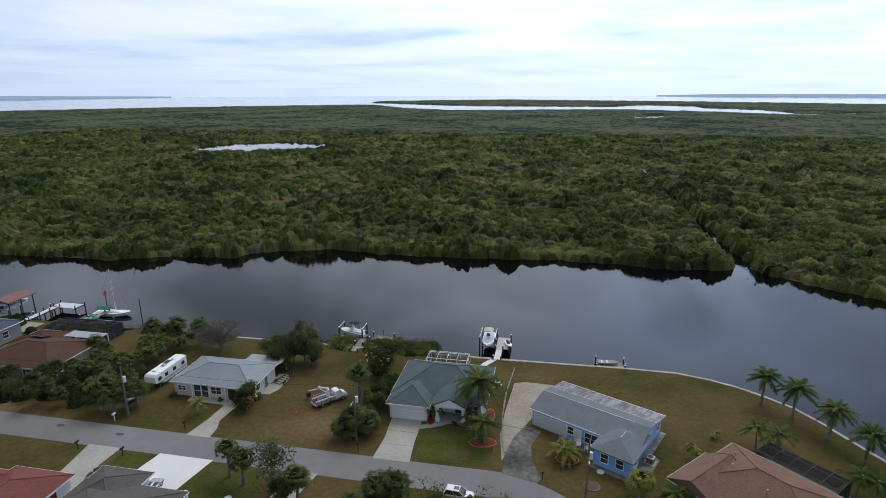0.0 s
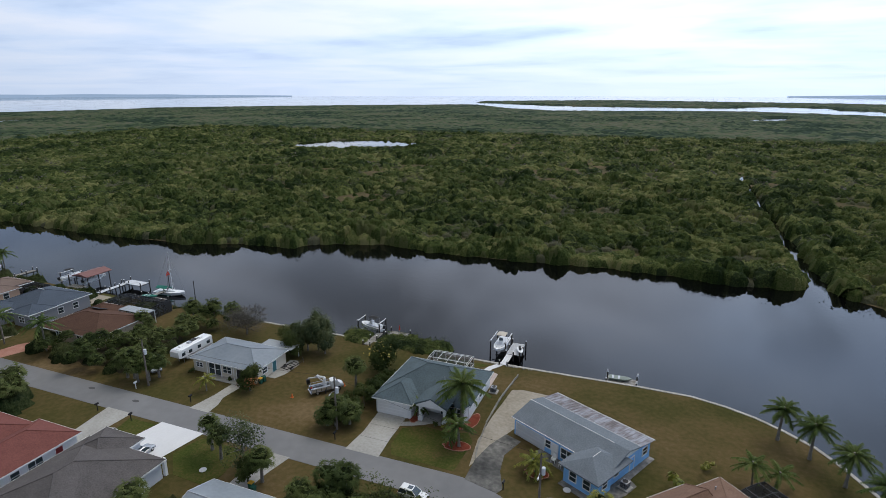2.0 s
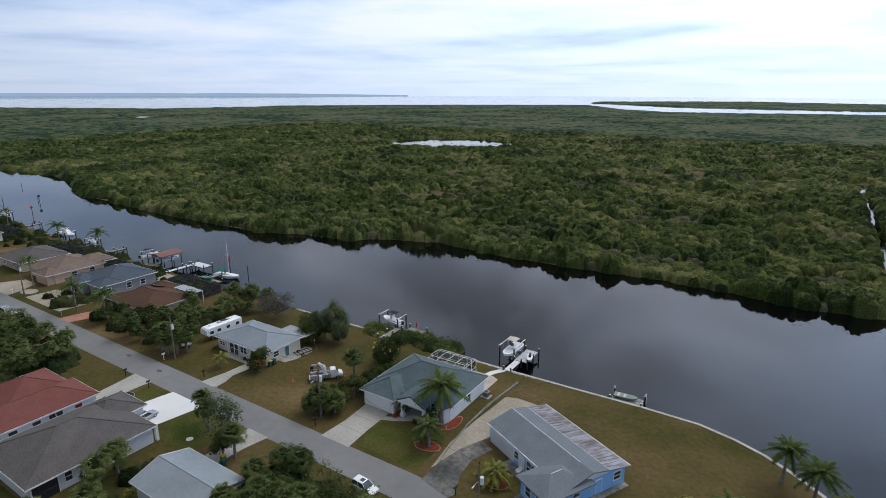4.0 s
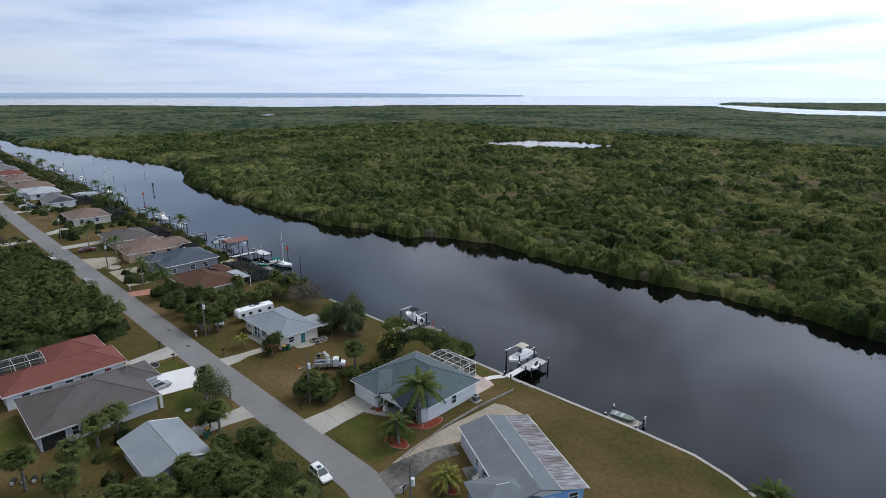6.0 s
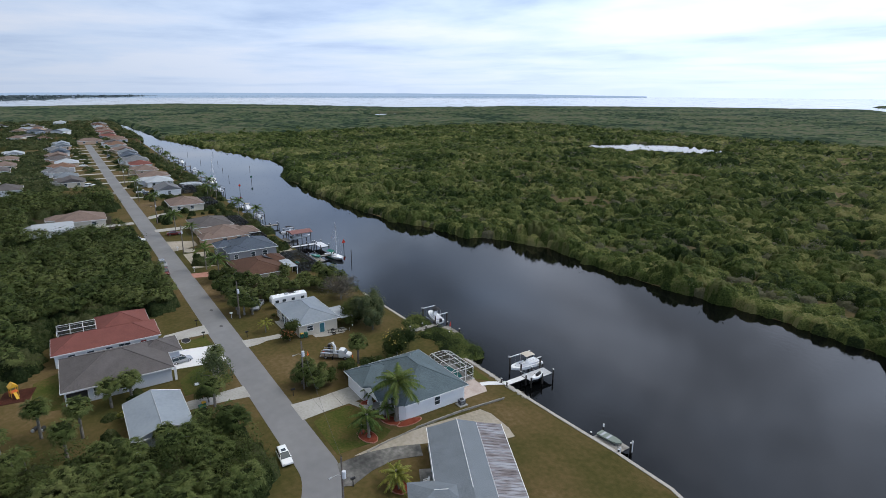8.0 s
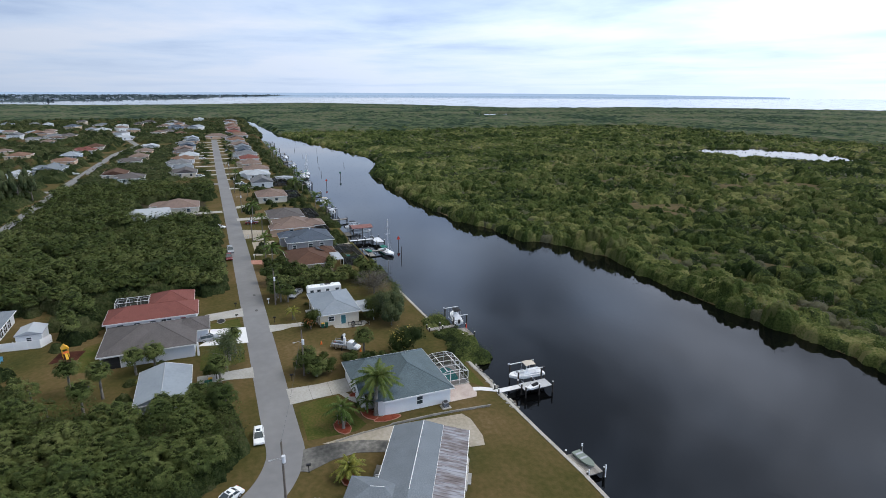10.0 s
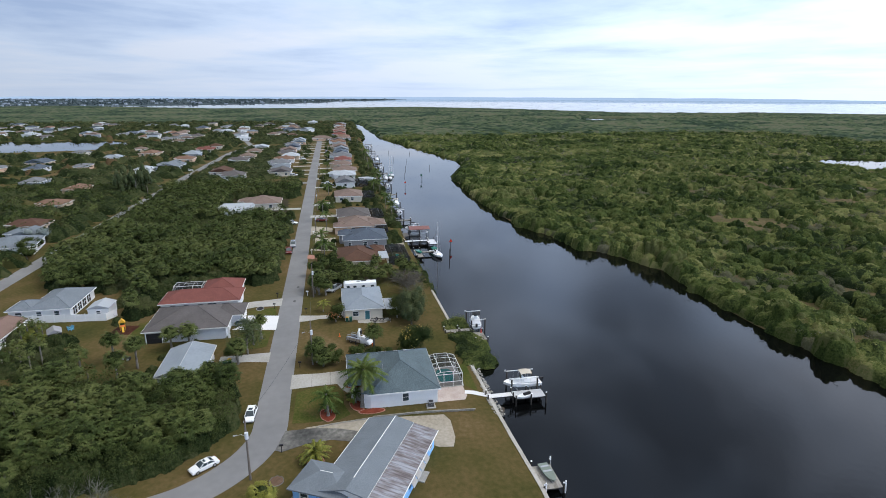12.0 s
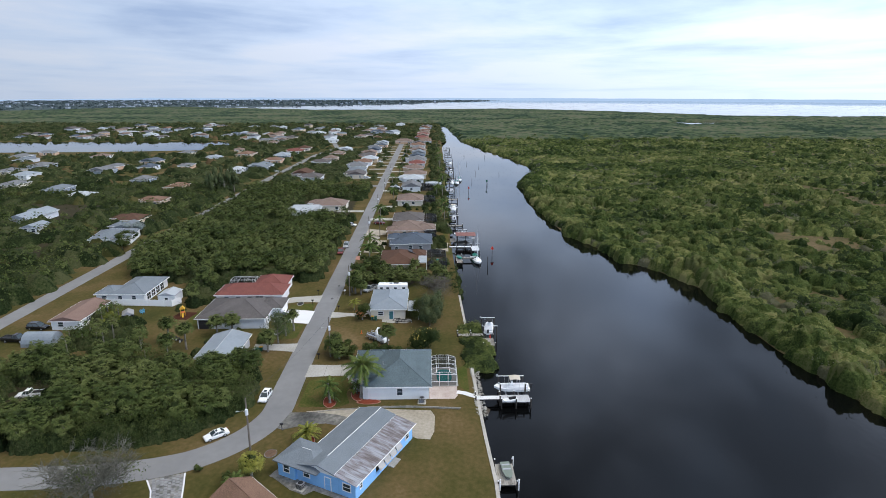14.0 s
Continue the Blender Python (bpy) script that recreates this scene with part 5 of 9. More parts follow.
def patio_chair(m):
    c = thing("patio_chair", "white plastic slatted garden armchair", "chair", m, "porch chairs")
    part("seat", Shape().box(-0.28, -0.28, 0.36, 0.28, 0.28, 0.42), TRIM, c)
    part("backrest", Shape().loft([[(-0.28, 0.25, 0.4), (0.28, 0.25, 0.4), (0.28, 0.3, 0.4), (-0.28, 0.3, 0.4)], [(-0.22, 0.45, 1.0), (0.22, 0.45, 1.0), (0.22, 0.5, 1.0), (-0.22, 0.5, 1.0)]]), TRIM, c)
    for x in (-0.27, 0.27):
        part("armrest", Shape().box(x - 0.06, -0.3, 0.58, x + 0.06, 0.3, 0.63), TRIM, c)
        for y in (-0.25, 0.25):
            part("leg", Shape().box(x - 0.03, y - 0.03, 0, x + 0.03, y + 0.03, 0.58), TRIM, c)
    return c


chair = patio_chair(BLUEH @ pose(8.7, -0.5, 0.05, 0, 0, 15))
copy_thing(chair, BLUEH @ pose(9.9 - 1.1 + 1.3, -0.6, 0.05, 0, 0, -20))

# brown shingle house with a screened pool by the shore
BROWN = pose(26.75, 76.4, 0, 0, 0, -43.8)
brown = house("tan house with brown shingle hip roof", BROWN, [(1.4, 16.5, -11.8, -0.5, 2.62, 2.3, "hx"), (0.5, 5.9, -13.4, -5.5, 2.6, 1.55, "gy")], TANWALL, SH_BROWN, windows=[(0.5, -9, 0.9, 1.4, 1.2, "w"), (1.4, -3, 0.9, 1.4, 1.2, "w"), (3.2, -13.4, 0.9, 1.4, 1.2, "s")])
for x, y, z in ((3.0, -3.4, 3.6), (4.6, -7.2, 4.3), (9.5, -8.6, 4.4)):
    part("roof_vent", Shape().tube([(x, y, z - 0.5), (x, y, z + 0.25)], 0.09, 6), GREYMETAL, brown)
screen_cage("dark bronze screen cage over a long pool", BROWN @ pose(3.7, -0.02, 0.02), 9.9, 4.5, 2.4, 0.25, 5, DARK)
sheet("patio_deck", [tuple((BROWN @ Vector((x, y, 0)))[:2]) for x, y in ((3.4, -0.4), (13.9, -0.4), (13.9, 4.8), (3.4, 4.8))], 0.05, CONCRETE, "pale pool deck", "patio")
pool("long bright blue swimming pool", 0, 0, 7.0, 2.2, POOLBLUE, at=BROWN @ pose(8.7, 2.7, 0.05))

# cream house with a metal roof
cream = house("pale cream house with grey metal hip roof", pose(0, 0, 0), [(-59.2, -45.3, 76.8, 85.2, 2.7, 1.5, "hx")], CREAM, STEELROOF,
              windows=[(-45.3, 79.2, 1.0, 1.2, 1.0, "e"), (-51.5, 76.8, 0.9, 1.8, 1.2, "s"), (-57.8, 76.8, 1.0, 1.4, 0.8, "s"), (-53.6, 76.8, 0.1, 1.3, 2.2, "s"), (-54.9, 76.8, 0.1, 1.3, 2.2, "s")],
              doors=[(-45.3, 81.8, 1.0, 2.05, "e", DOORTEAL, "door"), (-48.6, 76.8, 1.5, 2.1, "s", DARK, "door")])
part("porch_slab", Shape().box(-56, 75.2, 0, -47, 76.78, 0.1), CONCRETE, cream)
for x in (-55.6, -52.4, -49.6):
    part("porch_post", Shape().box(x - 0.05, 76.25, 0.1, x + 0.05, 76.35, 2.5), TRIM, cream)
cpr = part("carport_roof", Shape().box(-51.5, 85.9, 2.36, -44.6, 88.6, 2.44), WHITEROOF, cream, "white ribbed metal patio roof")
for i in range(16):
    part("roof_rib", Shape().box(-51.5 + i * 0.46, 85.9, 2.44, -51.4 + i * 0.46, 88.6, 2.49), WHITEROOF, cpr)
for x in (-51.3, -48, -44.8):
    part("carport_post", Shape().box(x - 0.05, 88.4, 0, x + 0.05, 88.5, 2.36), TRIM, cream)
sheet("side_walk", [(-45.25, 79.5), (-43.6, 79.6), (-42.8, 81.5), (-42.6, 85.5), (-43.8, 86.8), (-45.25, 86.5)], 0.05, CONCRETE, "curved concrete walk beside the house", "path")

# houses on the other side of the street
metal = house("pale house with weathered grey metal gable roof", pose(0, 0, 0), [(-30.7, -20.0, 44.4, 51.6, 2.6, 1.25, "gx")], PALEWALL, METALROOF, windows=[(-30.7, 48, 0.9, 1.4, 1.2, "w"), (-20.0, 48, 0.9, 1.4, 1.2, "e")], doors=[(-30.7, 50.2, 1.0, 2.0, "w", DARK), (-25.5, 51.6, 3.2, 2.1, "n", DARK)], caps=GREYMETAL)
# the wide dark east door of the taupe house stands in for a dark lanai opening
taupe = house("pale grey house with taupe shingle hip roof", pose(0, 0, 0), [(-53.5, -40.3, 36.6, 52.2, 2.7, 2.6, "hy"), (-53.2, -46.8, 48, 54.6, 2.72, 1.5, "hy")], PALEWALL, SH_TAUPE,
              windows=[(-40.3, 44.8, 0.9, 1.0, 1.3, "e"), (-40.3, 41, 0.9, 0.8, 1.3, "e")], doors=[(-50, 54.6, 4.8, 2.1, "n", TRIM, "garage_door"), (-40.3, 38.3, 2.9, 2.2, "e", DARK, "door")])
part("porch_column", Shape().box(-40.6, 52.6, 0, -40.2, 53.0, 2.6), TRIM, taupe)
red = house("white house with dark red shingle hip roof", pose(0, 0, 0), [(-64.3, -56.4, 35.4, 52.4, 2.7, 1.9, "hy"), (-72, -63, 43, 51.5, 2.7, 2.0, "hx")], WHITE, SH_RED,
            windows=[(-56.4, y, 0.9, 1.1, 1.2, "e") for y in (38, 41, 44)] + [(-56.4, 46.6, 0.7, 1.9, 1.5, "e")], doors=[(-56.4, 49.8, 1.0, 2.1, "e", DOORRED)])
screen_cage("white screen cage over a small pool", pose(-64.6, 36.0, 0.02, 0, 0, 90), 6.6, 6.5, 2.5, 1.0, 3)
pool("small blue pool in a screen cage", -68, 39.2, 3.6, 4.8, POOLBLUE, z=0.03)

# the row along the canal
terra = house("brown stucco house with terracotta shingle roof", pose(0, 0, 0), [(-98.8, -83.4, 76.2, 87.4, 2.6, 2.0, "hx"), (-98.8, -92, 84, 90, 2.6, 1.5, "hy")], TANWALL, SH_TERRA, windows=[(-83.4, 79, 0.9, 1.4, 1.2, "e"), (-88, 76.2, 0.9, 1.4, 1.2, "s"), (-94, 76.2, 0.9, 1.4, 1.2, "s")])
lan = part("lanai_roof", Shape().box(-91.4, 87.95, 2.86, -83.6, 90.6, 2.94), WHITEROOF, terra, "white panel roof over the lanai")
for i in range(8):
    part("panel_rib", Shape().box(-91.4 + i * 1.1, 87.95, 2.94, -91.32 + i * 1.1, 90.6, 2.99), WHITEROOF, lan)
for x in (-91.3, -87.5, -83.7):
    part("lanai_post", Shape().box(x - 0.06, 90.4, 0, x + 0.06, 90.52, 2.86), TRIM, terra)
solar = part("solar_panel", Shape().loft([[(-96.0, 84.6, 4.05), (-93.0, 84.6, 4.05), (-93.0, 84.6, 4.12), (-96.0, 84.6, 4.12)], [(-96.0, 87.0, 3.12), (-93.0, 87.0, 3.12), (-93.0, 87.0, 3.19), (-96.0, 87.0, 3.19)]]), DARK, terra, "black solar panel on the roof")
screen_cage("black screen cage over a pool deck", pose(-99.2, 90.7, 0.02), 13.4, 6.2, 2.5, 0.4, 5, DARK)
pool("small pool under the black screen cage", -94.5, 93.8, 6.0, 3.0, POOLWATER, z=0.05)
slate = house("grey two-level house with slate roof", pose(0, 0, 0), [(-119.2, -106.0, 79.6, 92.0, 3.2, 2.4, "hx"), (-111.2, -105.8, 78.2, 83.5, 3.16, 1.2, "hx"), (-119.0, -113.6, 76.8, 82, 3.14, 1.4, "hy")], GREYSTUCCO, SH_SLATE,
              windows=[(-106.0, y, 1.0, 1.2, 1.3, "e") for y in (85, 88.5)] + [(-105.8, 80, 1.0, 1.0, 1.2, "e"), (-108.5, 78.2, 1.0, 1.6, 1.2, "s"), (-116.3, 76.8, 0.3, 2.6, 2.1, "s")])
part("ridge_cap", Shape().tube([(-113.6, 85.8, 5.62), (-111.6, 85.8, 5.62)], 0.09, 5), TRIM, slate, "white ridge vent")
sheet("pool_deck", [(-118.5, 92.6), (-107.4, 91.4), (-106.8, 98.2), (-118.5, 98.4)], 0.06, SANDY, "pale pool deck under construction", "patio")
pool("small pale pool by the canal", -112.0, 95.2, 4.2, 2.4, POOLBLUE, z=0.06)
house("peach house with tan shingle hip roof", pose(0, 0, 0), [(-141.5, -127.2, 77.2, 89.6, 2.75, 2.4, "hx"), (-138, -129, 86, 93.6, 2.75, 1.6, "hy"), (-133.5, -127.4, 75.4, 80, 2.72, 1.4, "hy")], PINKWALL, SH_TAN, windows=[(-127.2, 82, 0.9, 1.2, 1.3, "e"), (-127.2, 86.5, 0.9, 1.2, 1.3, "e"), (-137, 77.2, 0.9, 1.6, 1.3, "s")])
screen_cage("black screen cage over a pool", pose(-128.8, 88.6, 0.02), 6.5, 5.6, 2.5, 0.4, 3, DARK)
house("tan house with brown-grey shingle hip roof", pose(0, 0, 0), [(-160.5, -145.6, 76.8, 89.0, 2.65, 2.0, "hx")], TANWALL, SH_TAUPE, windows=[(-145.6, 82, 0.9, 1.2, 1.3, "e"), (-156, 76.8, 0.9, 1.6, 1.3, "s"), (-150, 76.8, 0.9, 1.6, 1.3, "s")])
screen_cage("black screen cage over a pool", pose(-158, 89.3, 0.02), 12, 5.5, 2.5, 0.5, 4, DARK)
house("cream house with tan shingle hip roof", pose(0, 0, 0), [(-206, -190.3, 76.3, 88.6, 2.8, 2.2, "hx")], CREAM, SH_TAN, windows=[(-190.3, 79, 0.9, 1.2, 1.3, "e"), (-190.3, 84, 0.9, 1.2, 1.3, "e"), (-200, 76.3, 0.9, 1.6, 1.3, "s")])
screen_cage("black screen cage over a pool", pose(-204, 88.8, 0.02), 12, 6, 2.5, 0.5, 4, DARK)
house("white gable house with grey shingles", pose(0, 0, 0), [(-246, -232.4, 77, 87, 2.9, 2.2, "gx")], WHITE, SH_GREY, windows=[(-232.4, 82, 0.9, 1.2, 1.3, "e"), (-238, 77, 0.9, 1.6, 1.3, "s")])
screen_cage("black screen cage over a pool", pose(-246, 87.2, 0.02), 12, 7, 2.5, 0.5, 4, DARK)
house("low white annexe with a flat metal roof", pose(0, 0, 0), [(-252, -246, 90.5, 99, 2.6, 0.4, "gx")], WHITE, WHITEROOF, simple=True)


# ---- paving, lawns and beds ----
sheet("driveway", [(-21.3, 66.6), (-16.0, 66.6), (-16.4, 71.0), (-16.6, 76.85), (-21.4, 76.85), (-21.0, 71.5)], 0.04, CONCRETE, "wide pale concrete driveway", "driveway")
for y in (70.2, 73.5):
    solid("joint", Shape().box(-21.2, y - 0.03, 0.04, -16.4, y + 0.03, 0.046), STAINED, "dark expansion joint across the driveway", "joint", "structure")
sheet("front_walk", [(-16.5, 74.6), (-14.6, 75.4), (-13.2, 76.2), (-12.4, 76.85), (-14.2, 76.85), (-16.5, 75.7)], 0.045, CONCRETE, "curved concrete front walk", "path")
sheet("driveway", [(-50.2, 66.6), (-46.4, 66.6), (-46.6, 69.0), (-47.4, 71), (-47.0, 75.2), (-49.2, 75.2), (-49.4, 71)], 0.04, CONCRETE, "narrow pale concrete driveway", "driveway")
sheet("driveway", [(-51.0, 61.95), (-52.4, 55.0), (-46.8, 54.4), (-44.6, 52.6), (-44.0, 55.5), (-42.8, 61.95)][::-1], 0.04, NEWCON, "new bright white concrete driveway", "driveway")
sheet("driveway", [(-62.6, 61.95), (-61.3, 54.0), (-58.6, 52.6), (-56.2, 52.6), (-57.6, 56), (-57.4, 61.95)][::-1], 0.04, CONCRETE, "pale concrete driveway", "driveway")
sheet("driveway", [(-31.6, 61.95), (-31.4, 52.6), (-28.6, 52.6), (-28.2, 58), (-27.4, 61.95)][::-1], 0.04, CONCRETE, "short pale concrete driveway", "driveway")
sheet("driveway", [(-3.3, 66.7), (1.4, 65.6), (1.9, 66.6), (0.6, 70.0), (0.2, 73.5), (1.6, 77.4), (-0.9, 78.4), (-2.4, 75.0), (-3.3, 71.0)], 0.05, OLDCON, "dark stained old concrete driveway", "driveway")
sheet("gravel_drive", [(-3.6, 69.4), (-3.0, 71.2), (-2.2, 75.0), (-0.8, 78.6), (1.6, 84.5), (4.9, 88.9), (5.2, 91.0), (3.0, 91.7), (-1.5, 91.9), (-3.4, 91.2), (-4.2, 82.0), (-4.4, 75.5)], 0.035, SANDY, "pale sandy drive between the houses", "driveway")
drive = [(14.1, 50.3), (12.6, 55.1), (15.3, 56.0), (19.2, 57.2), (19.6, 53.3), (16.4, 51.9)]
sheet("driveway", drive[::-1], 0.05, STAINED, "grey stone-patterned driveway", "driveway")
for line in ((drive[0], drive[5], drive[4]), (drive[1], drive[2], drive[3])):
    strip("driveway_edging", list(line), 0.22, 0.075, NEWCON, "pale concrete edging of the stone driveway", 0.05)
random.seed(41)
for i in range(9):
    for j in range(8):
        u, w = (i + 0.5 + 0.5 * (j % 2)) / 9.6, (j + 0.55) / 8.2
        x, y = 14.05 - 1.2 * w + u * (5.1 + 1.1 * w), 50.9 + 4.3 * w + u * (2.45 - 0.55 * w)
        a, b = random.uniform(0.20, 0.29), random.uniform(0.18, 0.25)
        solid("flagstone", Shape().slab([(x - a, y - b - 0.08), (x + a, y - b + random.uniform(0.02, 0.1)), (x + a * 0.9, y + b + 0.1), (x - a, y + b - random.uniform(0, 0.08))], 0.05, 0.068), FLAG if random.random() < 0.75 else STAINED, "irregular grey flagstone in the driveway", "flagstone", "structure")
sheet("driveway", [(-101.6, 66.6), (-97.4, 66.6), (-95.5, 71.5), (-91.5, 73.0), (-91.5, 75.6), (-97.5, 75.6), (-100.2, 72)], 0.045, BRICKISH, "reddish paver driveway", "driveway")
sheet("building_plot", [(-123, 68.5), (-106, 68.5), (-105.5, 75.5), (-122.5, 75.5)], 0.03, SANDY, "bare sandy building plot", "ground")
sheet("driveway", [(-142, 66.6), (-128, 66.6), (-129, 70), (-132, 74.5), (-138, 74.5), (-140, 71)], 0.04, SANDY, "pale circular driveway", "driveway")
sheet("driveway", [(-187, 66.6), (-182.5, 66.6), (-184, 71), (-189, 76), (-193, 76), (-190, 71)], 0.04, CONCRETE, "pale concrete driveway", "driveway")
for x in (-160, -236, -268, -290, -318, -346, -372, -398, -426, -452, -480, -508, -532):
    sheet("driveway", rect(x - 2.2, x + 2.2, 65.7, 77.0), 0.04, CONCRETE, "pale concrete driveway", "driveway")
for x in (-178, -290, -310, -332, -354, -376, -398, -420, -442, -464, -488, -512):
    sheet("driveway", rect(x - 2.0, x + 2.0, 48.5, 60.9), 0.04, CONCRETE, "pale concrete driveway", "driveway")
sheet("lawn", [(-14.6, 67.8), (-5.2, 67.6), (-4.9, 74.8), (-6.2, 76.6), (-9.5, 75.6), (-13.2, 75.8), (-15.9, 74.2), (-15.7, 70)], 0.022, LAWN, "watered green front lawn", "lawn")
sheet("lawn", [(-42.2, 61.0), (-34.5, 60.8), (-33.5, 56.0), (-33.6, 53.0), (-39.6, 53.2), (-43.2, 56.6)][::-1], 0.022, LAWN, "green front lawn with tufts", "lawn")
sheet("lawn", [(-56.6, 61.0), (-51.4, 61.0), (-52.6, 55.0), (-55.4, 55.0)][::-1], 0.022, LAWN, "green strip of lawn between driveways", "lawn")
sheet("lawn", [(-52, 32.0), (-41, 32.0), (-39.8, 36.2), (-54.5, 36.2)], 0.022, LAWN, "green back lawn", "lawn")
sheet("lawn", [(-19, 96.6), (-11.8, 96.6), (-9.4, 98.4), (-20.5, 98.6)], 0.022, LAWN, "green canal-side lawn", "lawn")
sheet("lawn", [(-176, 68), (-190, 68), (-190, 74), (-176, 74)][::-1], 0.022, LAWN, "green front lawn", "lawn")
sheet("lawn", rect(-140, -104, 97.2, 98.8), 0.022, LAWN, "green canal-side lawn", "lawn")
def ragged(outline, seed, amount=1.3, step=3.0):
    """An outline with wavering edges."""
    r, out = random.Random(seed), []
    for (x0, y0), (x1, y1) in zip(outline, outline[1:] + outline[:1]):
        k = max(1, int(math.hypot(x1 - x0, y1 - y0) / step))
        out += [(x0 + (x1 - x0) * i / k + r.uniform(-amount, amount), y0 + (y1 - y0) * i / k + r.uniform(-amount, amount)) for i in range(k)]
    return out


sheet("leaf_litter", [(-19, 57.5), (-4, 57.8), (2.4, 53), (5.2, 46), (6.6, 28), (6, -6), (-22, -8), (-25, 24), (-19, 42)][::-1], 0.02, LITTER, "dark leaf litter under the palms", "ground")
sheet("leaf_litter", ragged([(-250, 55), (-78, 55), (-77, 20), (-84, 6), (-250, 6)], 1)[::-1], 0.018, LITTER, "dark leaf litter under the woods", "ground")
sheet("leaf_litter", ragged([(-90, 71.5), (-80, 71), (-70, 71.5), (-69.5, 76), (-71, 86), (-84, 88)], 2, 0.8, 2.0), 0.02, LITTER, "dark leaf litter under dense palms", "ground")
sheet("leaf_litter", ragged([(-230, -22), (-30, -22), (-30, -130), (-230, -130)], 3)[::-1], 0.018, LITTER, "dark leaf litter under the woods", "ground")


def bed(label, x, y, rx, ry, rot=0.0, mat=MULCH, edge=BRICKISH):
    n = 18
    b = thing("flower_bed", label, "flower bed", pose(x, y, 0, 0, 0, rot))
    o = [(rx * math.cos(2 * math.pi * i / n) * (1 + 0.08 * math.sin(3 * i)), ry * math.sin(2 * math.pi * i / n)) for i in range(n)]
    part("mulch", Shape().slab(o, 0, 0.07), mat, b)
    s = Shape()
    for i in range(n):
        a, c = o[i], o[(i + 1) % n]
        s.slab([a, c, (c[0] * 1.07, c[1] * 1.09), (a[0] * 1.07, a[1] * 1.09)][::-1], 0, 0.11)
    part("edging", s, edge, b)
    return b


bed("red mulch bed with small palms in the lawn", -6.7, 73.0, 1.9, 1.1, 10)
bed("red mulch bed round a low palm", 5.3, 71.4, 1.5, 1.1, 0)
bed("red mulch bed before the porch", -15.2, 77.6, 0.75, 1.5, 0)
bed("red mulch bed along the house wall", -8.6, 77.7, 1.8, 0.95, 20)
bed("red mulch bed under a tall palm", -6.5, 80.0, 0.75, 2.0, 0)
bed("oval planter with dark soil in the lawn", -56.3, 57.2, 1.25, 0.8, 0, BLACK, CONCRETE)
bed("round sandy bed with a stone edge", 8.3, 66.4, 1.0, 0.9, 0, BROWNMULCH, STAINED)
bed("round sandy bed in the lawn", -126.5, 70.8, 2.2, 1.6, 0, SANDY, CONCRETE)
for x, y in ((-60, 64.9), (-70.6, 65.2)):
    solid("asphalt_patch", Shape().slab([(x + 0.7 * math.cos(a * 0.6), y + 0.35 * math.sin(a * 0.6)) for a in range(10)], 0.03, 0.035), PATCH, "dark repaired patch in the street", "road patch", "structure")
for x, y in ((-36.6, 55.4), (9.6, 69.5)):
    solid("utility_cover", Shape().tube([(x, y, 0.02), (x, y, 0.09)], 0.5, 14), NEWCON, "round white concrete utility cover in the lawn", "cover")


# stones: the low edging between the lots and the riprap bank
def stone(seed, r):
    b = bmesh.new()
    bmesh.ops.create_icosphere(b, subdivisions=1, radius=r)
    for v in b.verts:
        v.co *= 0.8 + 0.4 * noise.random()
        v.co.z *= 0.6
    me = bpy.data.meshes.new("stone")
    b.to_mesh(me)
    b.free()
    me.materials.append(ROCK)
    return me


noise.seed_set(5)
STONES = [stone(i, 0.34) for i in range(6)]
BLOCK = bpy.data.meshes.new("stone")
b = bmesh.new()
bmesh.ops.create_cube(b, size=1.0)
bmesh.ops.bevel(b, geom=list(b.edges), offset=0.12, segments=1, affect="EDGES")
b.to_mesh(BLOCK)
b.free()
BLOCK.materials.append(ROCK)
edge_row = thing("stone_wall", "low dry wall of pale rough stones along the lot line", "stone wall")
line = [(-3.4, 71.5), (-3.9, 74), (-4.5, 80), (-4.5, 88), (-3.7, 96.5)]
for course in range(2):
    for (x0, y0), (x1, y1) in zip(line[2 * course:], line[2 * course + 1:]):
        k = int(math.hypot(x1 - x0, y1 - y0) / 0.42)
        for i in range(k):
            t = (i + 0.5 * course) / k
            o = new("stone", BLOCK)
            o.parent = edge_row
            o.matrix_basis = pose(x0 + (x1 - x0) * t + random.uniform(-0.03, 0.03), y0 + (y1 - y0) * t, 0.08 + 0.17 * course, 0, 0, math.degrees(math.atan2(y1 - y0, x1 - x0)) + random.uniform(-7, 7)) @ Matrix.Diagonal((0.44 * random.uniform(0.85, 1.1), 0.22 * random.uniform(0.8, 1.1), 0.16 * random.uniform(0.85, 1.15), 1))
riprap = thing("riprap_bank", "pale rubble stones along the canal bank", "riprap")
for i in range(260):
    x = -20.5 + 18.5 * random.random()
    o = new("stone", STONES[random.randrange(6)])
    o.parent = riprap
    d = random.random()
    o.matrix_basis = pose(x, 99.2 + 1.9 * d, 0.10 - 0.85 * d, 0, 0, random.uniform(0, 360)) @ Matrix.Scale(random.uniform(0.35, 0.75), 4)
WETSAND = material("wet_sand", [(0.035, 0.026, 0.017), (0.06, 0.046, 0.032), (0.10, 0.08, 0.056)], 0.5, 3.0, 0.4, spec=0.4)
sheet("sand_spit", [(-6.0, 100.1), (-2.6, 100.2), (-3.2, 101.0), (-4.0, 101.5), (-5.2, 101.9), (-5.9, 101.2)], -1.03, WETSAND, "dark wet sand at the foot of the seawall", "ground", thick=0.3)


